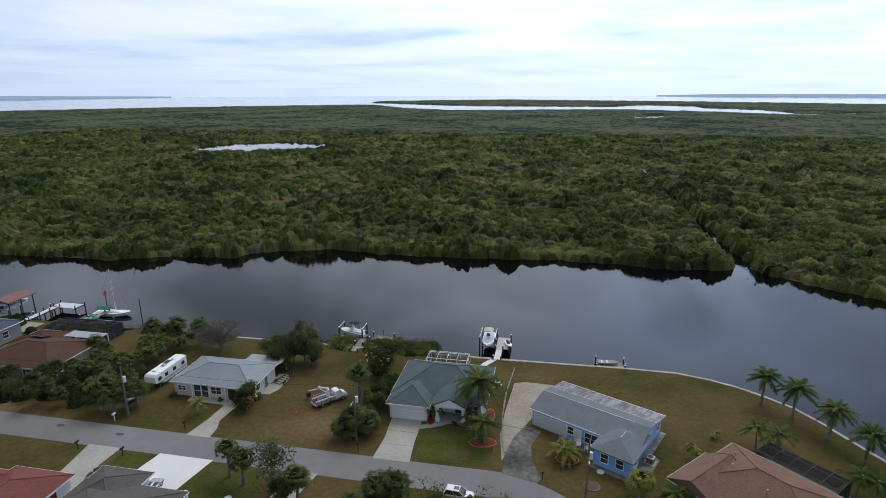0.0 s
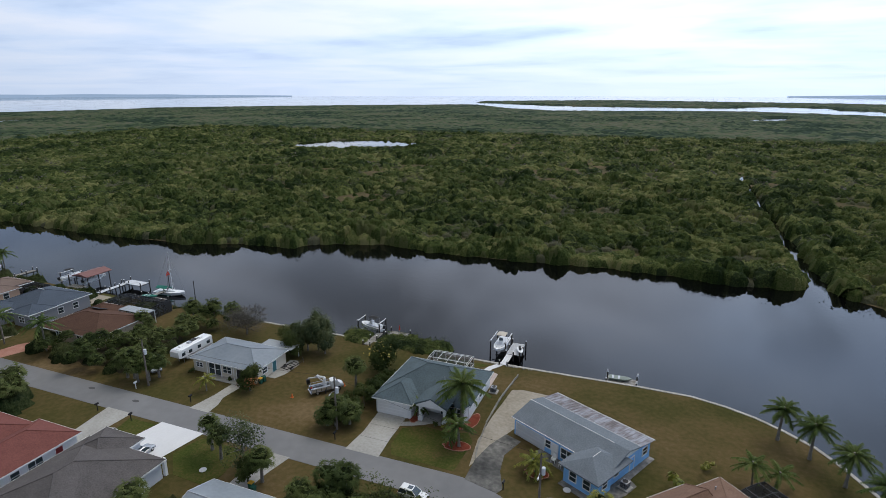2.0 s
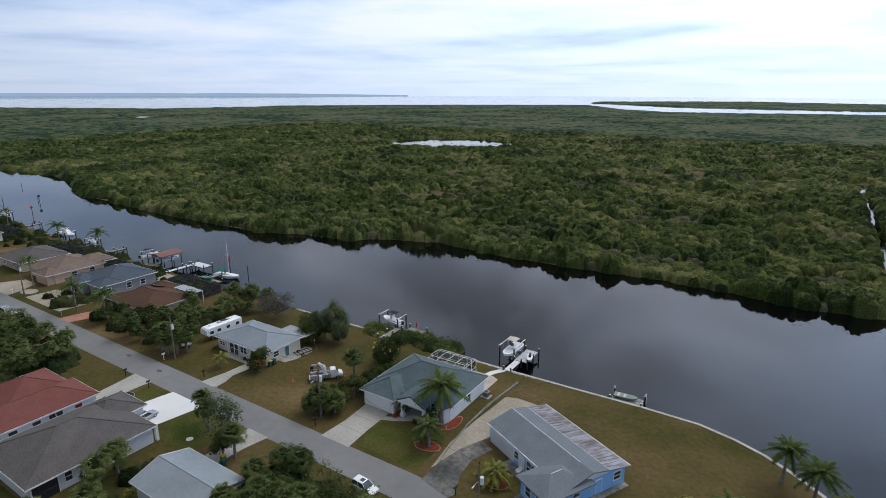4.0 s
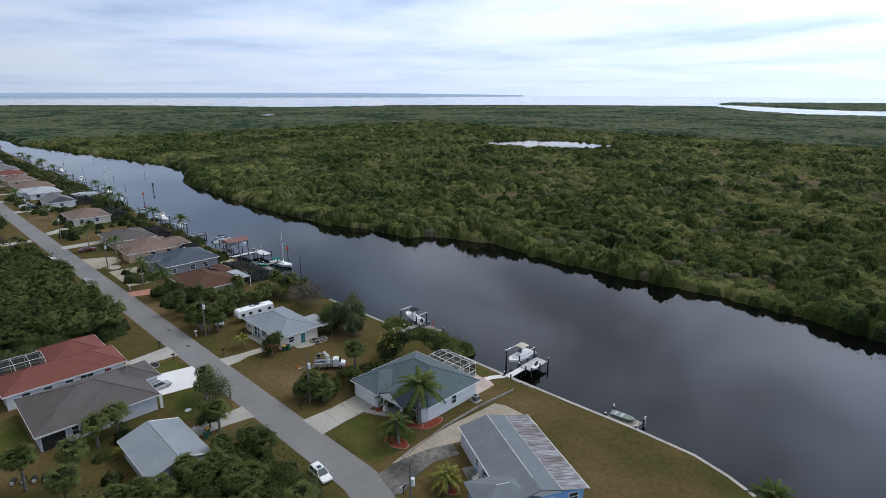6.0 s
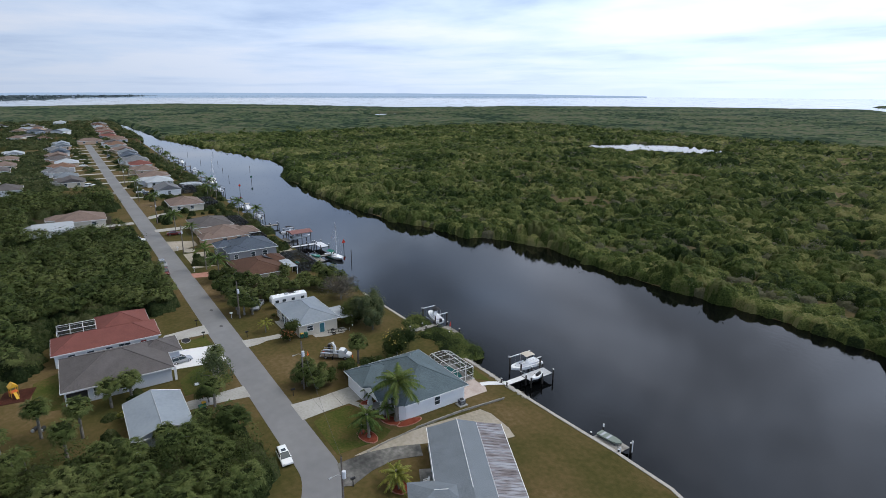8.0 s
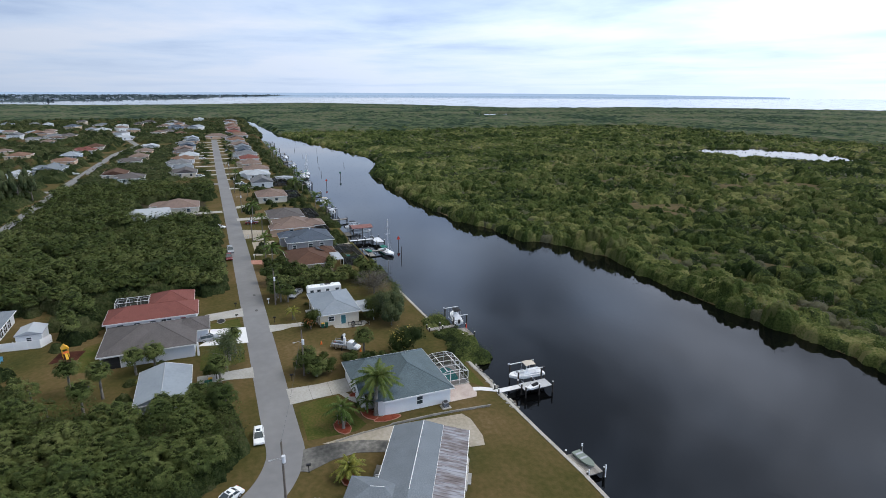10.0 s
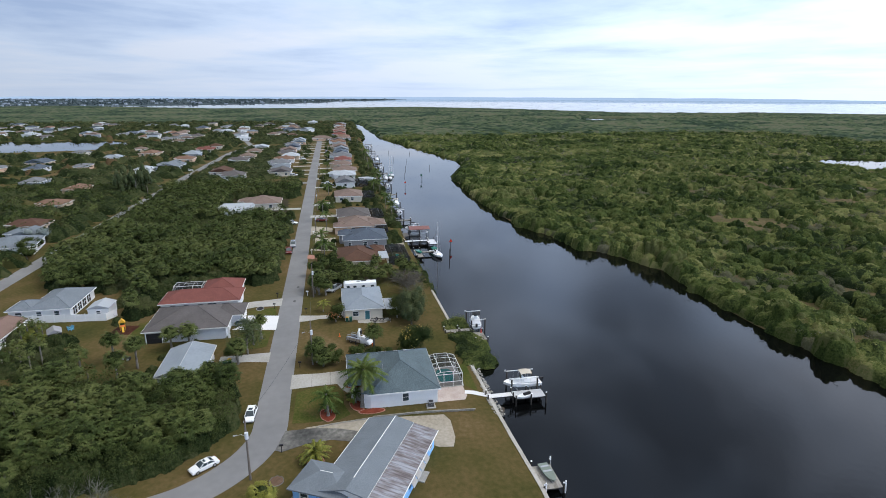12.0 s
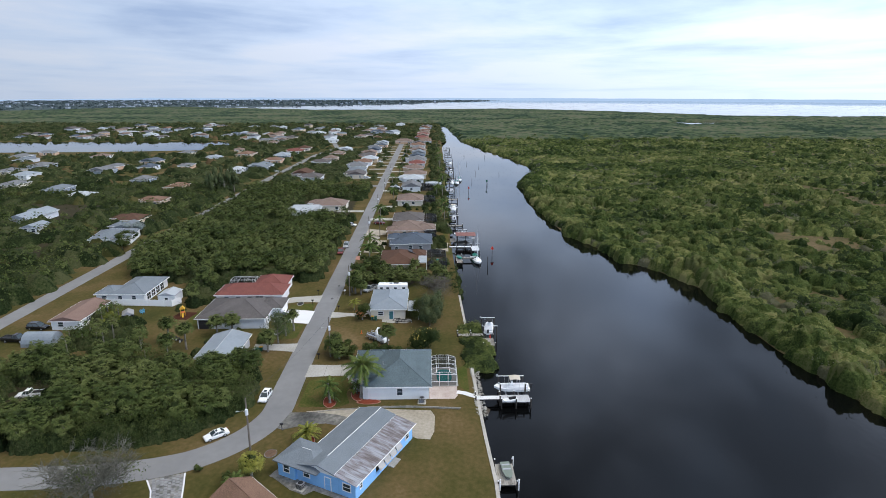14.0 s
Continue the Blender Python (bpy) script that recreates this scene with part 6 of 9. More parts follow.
# ---- docks, lifts and boats ----
def dock(label, at, lx, ly, top, deck=WOOD, posts=True, plank=0.3):
    """A deck of planks across y, on pilings; top is its height over the water."""
    d = thing("dock", label, "dock", at, "docks")
    k = max(2, int(ly / plank))
    for i in range(k):
        part("plank", Shape().box(0, ly * i / k, top - 0.06, lx, ly * (i + 1) / k - 0.02, top), deck, d)
    part("beam", joined(Shape().box(0.1, 0, top - 0.3, 0.3, ly, top - 0.065), Shape().box(lx - 0.3, 0, top - 0.3, lx - 0.1, ly, top - 0.065)), PILING, d)
    n = max(2, int(ly / 2.6) + 1)
    for i in range(n):
        for x in (-0.12, lx + 0.12):
            if posts:
                y = ly * i / (n - 1)
                p = part("piling", Shape().tube([(x, y, -1.2), (x, y, top + 0.75)], 0.13, 7), PILING, d)
                part("piling_cap", Shape().tube([(x, y, top + 0.75), (x, y, top + 0.82)], 0.14, 7), TRIM, p)
    return d


def boat_lift(label, at, lx, ly, h):
    """Four pilings with two top beams and cradle bunks."""
    l = thing("boat_lift", label, "boat lift", at, "boat lifts")
    for x in (0, lx):
        for y in (0, ly):
            part("piling", Shape().tube([(x, y, -1.2), (x, y, h)], 0.15, 7), PILING, l)
        part("beam", Shape().box(x - 0.05, -0.2, h, x + 0.05, ly + 0.2, h + 0.12), TRIM, l)
        part("motor", Shape().box(x - 0.14, -0.45, h + 0.03, x + 0.14, -0.15, h + 0.32), GREYMETAL, l)
    for y in (ly * 0.25, ly * 0.75):
        part("cradle", Shape().box(0.1, y - 0.1, 1.0, lx - 0.1, y + 0.1, 1.15), GREYMETAL, l)
        part("cable", joined(Shape().tube([(0.1, y, 1.1), (0.1, y, h)], 0.015, 4), Shape().tube([(lx - 0.1, y, 1.1), (lx - 0.1, y, h)], 0.015, 4)), STEEL, l)
    return l


def hull_shape(length, beam, depth, sheer=0.25, deckz=None):
    """A planing hull with its bow at +x and its keel at z 0."""
    secs = []
    for i in range(11):
        t = i / 10
        x = -length / 2 + length * t
        w = beam / 2 * (1.0 if t < 0.45 else math.sqrt(max(0.0004, 1 - ((t - 0.45) / 0.55) ** 2.3)))
        k = depth * 0.05 + depth * 0.75 * max(0, (t - 0.6) / 0.4) ** 2
        g = depth + sheer * t * t
        secs.append([(x, -w, g), (x, -w * 0.86, k + (g - k) * 0.35), (x, -0.02, k), (x, 0.02, k), (x, w * 0.86, k + (g - k) * 0.35), (x, w, g)])
    return Shape().loft(secs)


def motor_boat(label, at, length=6.4, beam=2.3, hull=BOATWHITE, top=BEIGE, cabin=False, group="moored boats"):
    b = thing("motor_boat", label, "boat", at, group)
    part("hull", hull_shape(length, beam, 0.95), hull, b)
    part("cockpit", Shape().slab([(-length * 0.44, -beam * 0.38), (length * 0.15, -beam * 0.38), (length * 0.33, -beam * 0.16), (length * 0.33, beam * 0.16), (length * 0.15, beam * 0.38), (-length * 0.44, beam * 0.38)], 1.0, 1.19), PALEWALL, b)
    part("console", Shape().loft([[(-0.3, -0.4, 1.15), (0.6, -0.4, 1.15), (0.6, 0.4, 1.15), (-0.3, 0.4, 1.15)], [(-0.2, -0.35, 1.95), (0.25, -0.35, 1.95), (0.25, 0.35, 1.95), (-0.2, 0.35, 1.95)]]), hull, b)
    part("windscreen", Shape().loft([[(0.3, -0.38, 1.7), (0.36, -0.38, 1.7), (0.36, 0.38, 1.7), (0.3, 0.38, 1.7)], [(0.1, -0.34, 2.25), (0.15, -0.34, 2.25), (0.15, 0.34, 2.25), (0.1, 0.34, 2.25)]]), WINDOW, b)
    if cabin:
        part("cabin", Shape().loft([[(-0.8, -beam * 0.36, 1.1), (length * 0.3, -beam * 0.25, 1.2), (length * 0.3, beam * 0.25, 1.2), (-0.8, beam * 0.36, 1.1)], [(-0.5, -beam * 0.3, 2.5), (length * 0.14, -beam * 0.2, 2.2), (length * 0.14, beam * 0.2, 2.2), (-0.5, beam * 0.3, 2.5)]]), hull, b)
    c = part("bimini", Shape().loft([[(-1.5 + i * 0.5, -beam * 0.38, 2.75 + 0.12 * math.sin(i * 0.78)), (-1.5 + i * 0.5, 0, 2.9 + 0.12 * math.sin(i * 0.78)), (-1.5 + i * 0.5, beam * 0.38, 2.75 + 0.12 * math.sin(i * 0.78)), (-1.5 + i * 0.5, 0, 2.82 + 0.12 * math.sin(i * 0.78))] for i in range(5)]), top, b)
    part("bimini_frame", joined(*[Shape().tube([(x, s * beam * 0.38, 1.0), (x, s * beam * 0.37, 2.78)], 0.025, 4) for x in (-1.3, 0.4) for s in (-1, 1)]), STEEL, c)
    part("outboard", Shape().loft([[(-length / 2 - 0.5, -0.2, 0.7), (-length / 2 - 0.05, -0.2, 0.7), (-length / 2 - 0.05, 0.2, 0.7), (-length / 2 - 0.5, 0.2, 0.7)], [(-length / 2 - 0.6, -0.22, 1.5), (-length / 2 - 0.05, -0.2, 1.45), (-length / 2 - 0.05, 0.2, 1.45), (-length / 2 - 0.6, 0.22, 1.5)]]), DARK, b)
    return b


W = WATER_Z
dock("white composite boat dock with lift", pose(-8.0, 103.9, W), 2.5, 5.3, 1.3, COMPOSITE)
dock("white composite gangway to the dock", pose(-7.9, 99.4, W), 1.2, 4.4, 1.25, NEWCON)
boat_lift("white boat lift on dark pilings", pose(-11.2, 104.0, W), 3.0, 4.6, 3.4)
motor_boat("white centre-console boat with beige canopy on a lift", pose(-9.7, 106.3, W + 1.15, 0, 0, -90), 6.6, 2.4)


def jet_ski(at):
    j = thing("jet_ski", "white and black jet ski on the dock", "jet ski", at)
    part("hull", hull_shape(2.9, 1.1, 0.5, 0.15), BOATWHITE, j)
    part("seat", Shape().loft([[(-1.2, -0.22, 0.5), (-1.2, 0.22, 0.5), (-1.2, 0.16, 0.85), (-1.2, -0.16, 0.85)], [(0.1, -0.24, 0.5), (0.1, 0.24, 0.5), (0.1, 0.18, 0.9), (0.1, -0.18, 0.9)]]), BLACK, j)
    part("handlebar", Shape().tube([(0.35, -0.4, 1.05), (0.45, 0, 1.0), (0.35, 0.4, 1.05)], 0.03, 5), BLACK, j)
    return j


jet_ski(pose(-5.6, 105.4, W + 1.3, 0, 0, -70))

dock("grey weathered gangway through the hedge", pose(-35.8, 97.6, W), 1.3, 6.0, 1.25)
dock("small weathered dock platform", pose(-33.5, 103.0, W), 4.2, 2.6, 1.2)
boat_lift("boat lift with white beams", pose(-40.4, 103.6, W), 5.0, 3.0, 3.2)
motor_boat("white and black bay boat on a lift", pose(-37.9, 105.1, W + 1.1, 0, 0, 170), 5.8, 2.1, BOATWHITE, BLACK)
u = thing("folded_umbrella", "folded red umbrella standing on the dock", "umbrella", pose(-31.2, 104.6, W + 1.2))
part("pole", Shape().tube([(0, 0, 0), (0, 0, 2.0)], 0.03, 6), STEEL, u)
part("canopy", Shape().tube([(0, 0, 0.9), (0, 0, 1.3), (0, 0, 2.05)], [0.16, 0.14, 0.03], 8), RED, u)
dock("low weathered plank dock", pose(11.2, 100.7, W), 4.8, 2.7, 0.75)


def skiff(label, at, mat):
    b = thing("skiff", label, "boat", at)
    part("hull", hull_shape(3.9, 1.45, 0.5, 0.12), mat, b)
    for x in (-1.2, -0.2, 0.8):
        part("bench", Shape().box(x - 0.16, -0.6, 0.5, x + 0.16, 0.6, 0.55), GREYMETAL, b)
    return b


skiff("grey-green aluminium skiff on a plank dock", pose(13.3, 102.3, W + 0.75, 0, 0, 4), BOATGREY)
for x, y in ((11.0, 103.5), (16.2, 103.6), (16.2, 100.9)):
    p = solid("mooring_post", Shape().tube([(x, y, W - 0.2), (x, y, 0.7)], 0.12, 7).tube([(x, y, 0.7), (x, y, 0.85)], [0.14, 0.02], 7), TRIM, "white mooring post by the plank dock", "post", group="mooring posts")

# the docks along the row of houses
dock("pale dock walkway over the water", pose(-112.8, 98.6, W), 1.4, 8.2, 1.4, PALEWALL)
dock("pale dock head on dark pilings", pose(-113.2, 106.4, W), 6.4, 2.8, 1.4, PALEWALL)
dock("weathered dock beside the sailboat", pose(-101.5, 100.4, W), 8.5, 2.0, 1.1)
dock("weathered dock finger beside the sailboat", pose(-99.2, 102.4, W), 1.2, 4.6, 1.1)
skiff("small white dinghy with a green cover", pose(-98, 101.6, W + 1.1, 0, 0, 10), GREENP)
bh = thing("boat_house", "open boat house with a dull red roof", "boat house", pose(-124.6, 101.8, W))
for x in (0.3, 4.5):
    for y in (0.3, 3.4, 6.5):
        part("post", Shape().tube([(x, y, -1.0), (x, y, 3.5)], 0.12, 7), PILING, bh)
s, ends, c = roof_faces(0, 4.8, 0, 6.8, 3.6, 0.6, "gy", 0.3)
part("roof", s, REDROOFM, bh)
part("deck", Shape().box(0, -2.4, 1.1, 4.8, -0.4, 1.25), WOOD, bh)
motor_boat("white boat under a boat house roof", pose(-122.2, 105.6, W + 1.0, 0, 0, 90), 6.4, 2.2, BOATWHITE, BEIGE)
motor_boat("white boat with a black canopy on a lift", pose(-129.6, 104.4, W + 1.1, 0, 0, 90), 6.2, 2.2, BOATWHITE, BLACK)
boat_lift("boat lift on dark pilings", pose(-131.2, 102.6, W), 3.2, 3.6, 3.0)
for x, y, n in ((-147, 101.2, 0), (-164, 101.0, 5.6), (-184, 101.6, 9.5), (-208, 102.4, 0), (-236, 103.2, 6), (-262, 104.5, 7.5), (-286, 105.2, 0), (-312, 106, 6.5), (-340, 106.6, 0), (-362, 107.4, 9), (-392, 108, 0), (-430, 108.6, 0), (-470, 109.4, 6.5), (-500, 110, 0)):
    dock("weathered dock with dark pilings", pose(x, y - 1.6, W), 1.6, 4.2 if n else 6.0, 1.25)
    if n:
        boat_lift("boat lift on dark pilings", pose(x + 2.4, y, W), n * 0.55, 3.4, 3.0)
        motor_boat("white boat on a canal-side lift", pose(x + 2.4 + n * 0.27, y + 1.7, W + 1.1, 0, 0, 0 if n > 7 else 180), n, n * 0.31, BOATWHITE, (BOATWHITE, BEIGE, BLACK)[int(-x) % 3], n > 7.2)


def sailboat(label, at, length, mast):
    b = thing("sailboat", label, "sailboat", at)
    part("hull", hull_shape(length, length * 0.31, 1.1, 0.35), BOATWHITE, b)
    part("keel_stripe", Shape().box(-length * 0.42, -length * 0.152, 0.45, length * 0.1, length * 0.152, 0.55), GREENP, b)
    part("cabin", Shape().loft([[(-length * 0.12, -0.95, 1.12), (length * 0.26, -0.6, 1.22), (length * 0.26, 0.6, 1.22), (-length * 0.12, 0.95, 1.12)], [(-length * 0.1, -0.8, 1.6), (length * 0.2, -0.45, 1.45), (length * 0.2, 0.45, 1.45), (-length * 0.1, 0.8, 1.6)]]), BOATWHITE, b)
    part("cockpit_awning", Shape().loft([[(-length * 0.42, -1.0, 2.1), (-length * 0.42, 0, 2.5), (-length * 0.42, 1.0, 2.1), (-length * 0.42, 0, 2.42)], [(-length * 0.06, -1.0, 2.1), (-length * 0.06, 0, 2.6), (-length * 0.06, 1.0, 2.1), (-length * 0.06, 0, 2.5)]]), GREENP, b)
    m = part("mast", Shape().tube([(length * 0.08, 0, 1.1), (length * 0.08, 0, mast)], [0.09, 0.06], 6), TRIM, b)
    part("spreader", Shape().tube([(length * 0.08, -0.8, mast * 0.6), (length * 0.08, 0.8, mast * 0.6)], 0.03, 4), TRIM, m)
    part("boom", Shape().tube([(length * 0.08, 0, 2.2), (-length * 0.35, 0, 2.3)], 0.1, 6), GREENP, b)
    part("rigging", joined(*[Shape().tube([(length * 0.08, 0, mast - 0.1), p], 0.022, 3) for p in ((length * 0.49, 0, 1.45), (-length * 0.49, 0, 1.1), (length * 0.02, 1.3, 1.2), (length * 0.02, -1.3, 1.2))]), STEEL, b)
    return b


sailboat("white sailboat with green canvas covers", pose(-97.5, 107.4, W - 0.35, 0, 0, 8), 8.6, 11.6)
sailboat("white sailboat moored by the row of docks", pose(-268, 109.5, W - 0.35, 0, 0, 0), 10, 13.5)
sailboat("white sailboat moored by the row of docks", pose(-280, 112, W - 0.35, 0, 0, 0), 9, 13)


def marker(x, y, top, sign=None, label="dark channel piling in the canal"):
    m = thing("channel_marker", label, "channel marker", pose(x, y, W), "channel markers")
    part("marker_post", Shape().tube([(0, 0, -1), (0, 0, top)], 0.10, 7), PILING, m)
    if sign is RED:
        part("sign", Shape().loft([[(-0.1, -0.62, top - 0.2), (-0.1, 0.62, top - 0.2), (-0.1, 0.04, top + 0.95), (-0.1, -0.04, top + 0.95)], [(0.1, -0.62, top - 0.2), (0.1, 0.62, top - 0.2), (0.1, 0.04, top + 0.95), (0.1, -0.04, top + 0.95)]]), RED, m)
    elif sign is not None:
        part("sign", Shape().box(-0.1, -0.5, top - 0.3, 0.1, 0.5, top + 0.7), sign, m)
    return m


marker(-104.5, 113.4, 2.6, RED, "red triangular channel marker on a piling")
marker(-92.8, 110.6, 3.2)
marker(-233, 114.5, 3.0, RED, "red triangular channel marker on a piling")
marker(-257.5, 127.3, 3.2, BINGREEN, "green square channel marker on a piling")
for x, y in ((-276, 119.7), (-313, 125), (-313, 141.8), (-366, 122.6), (-414, 141.5), (-262, 128.5), (-420, 124), (-352, 131)):
    marker(x, y, 2.4)


# ---- vehicles ----
def wheel(parent, x, y, r, w=0.22):
    t = part("tyre", Shape().tube([(x, y - w / 2, r), (x, y + w / 2, r)], r, 12), BLACK, parent)
    part("rim", Shape().tube([(x, y - w / 2 - 0.01, r), (x, y + w / 2 + 0.01, r)], r * 0.55, 10), STEEL, t)


def body_loft(profile, width, taper=0.86):
    """profile: rows (x, z low, z belt, z roof, roof share of width)."""
    secs = []
    for x, z0, z1, z2, k in profile:
        w = width / 2
        secs.append([(x, -w * 0.94, z0), (x, -w, z0 + (z1 - z0) * 0.55), (x, -w * 0.97, z1), (x, -w * k, z2), (x, w * k, z2), (x, w * 0.97, z1), (x, w, z0 + (z1 - z0) * 0.55), (x, w * 0.94, z0)])
    return Shape().loft(secs)


def car(label, at, paintm, style="sedan", group="parked cars"):
    c = thing("car", label, "car", at, group)
    L, Wd = {"sedan": (4.7, 1.82), "suv": (4.7, 1.9), "pickup": (5.7, 1.98), "van": (5.2, 2.0)}[style]
    h = L / 2
    lowz = 0.28
    b = part("body", body_loft([(-h, lowz + 0.2, 0.72, 0.80, 0.80), (-h + 0.15, lowz, 0.88, 0.93, 0.86), (-h * 0.4, lowz, 0.93, 0.98, 0.88), (h * 0.3, lowz, 0.92, 0.97, 0.88), (h * 0.75, lowz, 0.80, 0.86, 0.84), (h - 0.12, lowz, 0.68, 0.74, 0.80), (h, lowz + 0.15, 0.55, 0.62, 0.74)], Wd), paintm, c)
    if style == "sedan":
        g, top, rz = [(-h * 0.72, 0.95), (-h * 0.40, 1.40), (h * 0.12, 1.42), (h * 0.46, 0.95)], (-h * 0.38, h * 0.10), 1.44
    elif style == "pickup":
        g, top, rz = [(-h * 0.06, 0.97), (-h * 0.03, 1.72), (h * 0.28, 1.74), (h * 0.50, 0.97)], (-h * 0.03, h * 0.28), 1.78
    else:
        g, top, rz = [(-h * 0.94, 0.95), (-h * 0.80, 1.62), (h * 0.10, 1.66), (h * 0.48, 0.95)], (-h * 0.80, h * 0.08), 1.69
    w0, w1 = Wd * 0.46, Wd * 0.37
    part("window_band", Shape().loft([[(g[0][0], -w0, g[0][1] - 0.05), (g[3][0], -w0, g[3][1] - 0.05), (g[3][0], w0, g[3][1] - 0.05), (g[0][0], w0, g[0][1] - 0.05)], [(g[1][0], -w1, g[1][1]), (g[2][0], -w1, g[2][1]), (g[2][0], w1, g[2][1]), (g[1][0], w1, g[1][1])]]), WINDOW, c)
    part("roof_panel", Shape().loft([[(top[0] - 0.05, -w1 - 0.03, rz - 0.05), (top[1] + 0.05, -w1 - 0.03, rz - 0.05), (top[1] + 0.05, w1 + 0.03, rz - 0.05), (top[0] - 0.05, w1 + 0.03, rz - 0.05)], [(top[0] + 0.1, -w1 + 0.1, rz + 0.03), (top[1] - 0.1, -w1 + 0.1, rz + 0.03), (top[1] - 0.1, w1 - 0.1, rz + 0.03), (top[0] + 0.1, w1 - 0.1, rz + 0.03)]]), paintm, c)
    if style in ("sedan", "suv"):
        part("sunroof", Shape().box(top[0] + 0.55 * (top[1] - top[0]), -0.38, rz + 0.02, top[1] - 0.12, 0.38, rz + 0.04), WINDOW, c)
    for s in (-1, 1):
        for i, j in ((0, 1), (3, 2)):
            part("pillar", Shape().tube([(g[i][0], s * w0, g[i][1]), (g[j][0], s * w1, g[j][1])], 0.05, 4), paintm, c)
        part("pillar", Shape().tube([((g[0][0] + g[3][0]) / 2, s * w0, 0.92), ((g[1][0] + g[2][0]) / 2, s * w1, rz - 0.05)], 0.05, 4), paintm, c)
    if style == "pickup":
        part("bed", Shape().box(-h + 0.12, -Wd * 0.4, 0.99, -h * 0.12, Wd * 0.4, 1.01), BLACK, c)
        part("bed_wall", joined(Shape().box(-h + 0.02, -Wd * 0.48, 0.9, -h * 0.1, -Wd * 0.4, 1.12), Shape().box(-h + 0.02, Wd * 0.4, 0.9, -h * 0.1, Wd * 0.48, 1.12), Shape().box(-h, -Wd * 0.4, 0.9, -h + 0.1, Wd * 0.4, 1.12)), paintm, c)
    for s in (-1, 1):
        part("headlight", Shape().box(h - 0.2, s * Wd * 0.34 - 0.18, 0.60, h - 0.02, s * Wd * 0.34 + 0.18, 0.72), STEEL, c)
        part("tail_light", Shape().box(-h + 0.0, s * Wd * 0.36 - 0.14, 0.72, -h + 0.08, s * Wd * 0.36 + 0.14, 0.86), RED, c)
        part("mirror", Shape().box(h * 0.32, s * Wd * 0.5 - 0.06, 0.95, h * 0.38, s * Wd * 0.5 + 0.08, 1.08), paintm, c)
        for x in (-h * 0.60, h * 0.62):
            wheel(c, x, s * (Wd / 2 - 0.1), 0.34)
    return c


CARWHITE = paint("white_car_paint", (0.76, 0.77, 0.78), 0.2, 0.03, spec=0.6)
CARSILVER = paint("silver_car_paint", (0.40, 0.42, 0.45), 0.25, 0.04, metal=0.4, spec=0.6)
CARBLACK = paint("black_car_paint", (0.012, 0.012, 0.014), 0.15, 0.1, spec=0.7)
CARRED = paint("dark_red_car_paint", (0.14, 0.025, 0.025), 0.25, 0.1, spec=0.6)
car("white compact SUV parked on the verge", pose(-8.2, 61.1, 0, 0, 0, -3.5) @ Matrix.Scale(0.8, 4), CARWHITE, "suv")
car("white sedan with a dark sunroof on the verge", pose(3.7, 56.5, 0, 0, 0, -53) @ Matrix.Scale(0.82, 4), CARWHITE, "sedan")
car("silver hatchback on the white driveway", pose(-46.9, 54.75, 0.04, 0, 0, 98) @ Matrix.Scale(0.8, 4), CARSILVER, "suv")
car("white pickup truck among the palms", pose(-10.1, 18.0, 0, 0, 0, -82) @ Matrix.Scale(0.82, 4), CARWHITE, "pickup")
car("silver SUV parked beside the street", pose(-113.5, 61.4, 0.03, 0, 0, 2), CARSILVER, "suv")
car("dark red pickup parked behind it", pose(-105.8, 60.6, 0.02, 0, 0, 4), CARRED, "pickup")
car("white van on the verge", pose(-147, 58.8, 0, 0, 0, 80), CARWHITE, "suv")
car("silver pickup truck under the trees", pose(-66.6, 74.6, 0, 0, 0, -32) @ Matrix.Scale(0.9, 4), CARSILVER, "pickup")
car("black SUV beside a small house", pose(-41.2, -0.9, 0, 0, 0, 85), CARBLACK, "suv")
car("black pickup beside a shed", pose(-34.4, -1.4, 0, 0, 0, 85), CARBLACK, "pickup")
car("dark red car in a driveway", pose(-150.5, 70.5, 0.02, 0, 0, 85), CARRED, "sedan")
for x, y, m, st in ((-246, 72, CARWHITE, "pickup"), (-240, 73.5, CARBLACK, "suv"), (-283, 52, CARWHITE, "van"), (-154, -27, CARBLACK, "suv"), (-376, 53, CARWHITE, "sedan"), (-426, 72, CARSILVER, "suv"), (-318, -16, CARWHITE, "sedan")):
    car("parked car in a far driveway", pose(x, y, 0.03, 0, 0, 88), m, st)

rv = thing("camper_trailer", "long white travel trailer with dark windows", "trailer", pose(-63.9, 81.2, 0, 0, 0, -91) @ Matrix.Scale(0.88, 4))
part("body", Shape().loft([[(x, -1.22, z0), (x, 1.22, z0), (x, 1.22, z1 - 0.15), (x, 1.05, z1), (x, -1.05, z1), (x, -1.22, z1 - 0.15)] for x, z0, z1 in ((-4.6, 0.7, 3.0), (-4.5, 0.65, 3.25), (2.6, 0.65, 3.3), (2.7, 1.3, 3.3), (4.4, 1.4, 3.3), (4.8, 1.7, 2.9))]), BOATWHITE, rv)
for x in (-3.4, -0.8, 1.6, 3.5):
    for s in (-1, 1):
        part("window", Shape().box(x - 0.45, s * 1.225 - 0.02, 1.75, x + 0.45, s * 1.225 + 0.02, 2.45), WINDOW, rv)
part("stripe", joined(Shape().box(-4.4, -1.245, 1.15, 2.5, -1.225, 1.4), Shape().box(-4.4, 1.225, 1.15, 2.5, 1.245, 1.4)), GREYMETAL, rv)
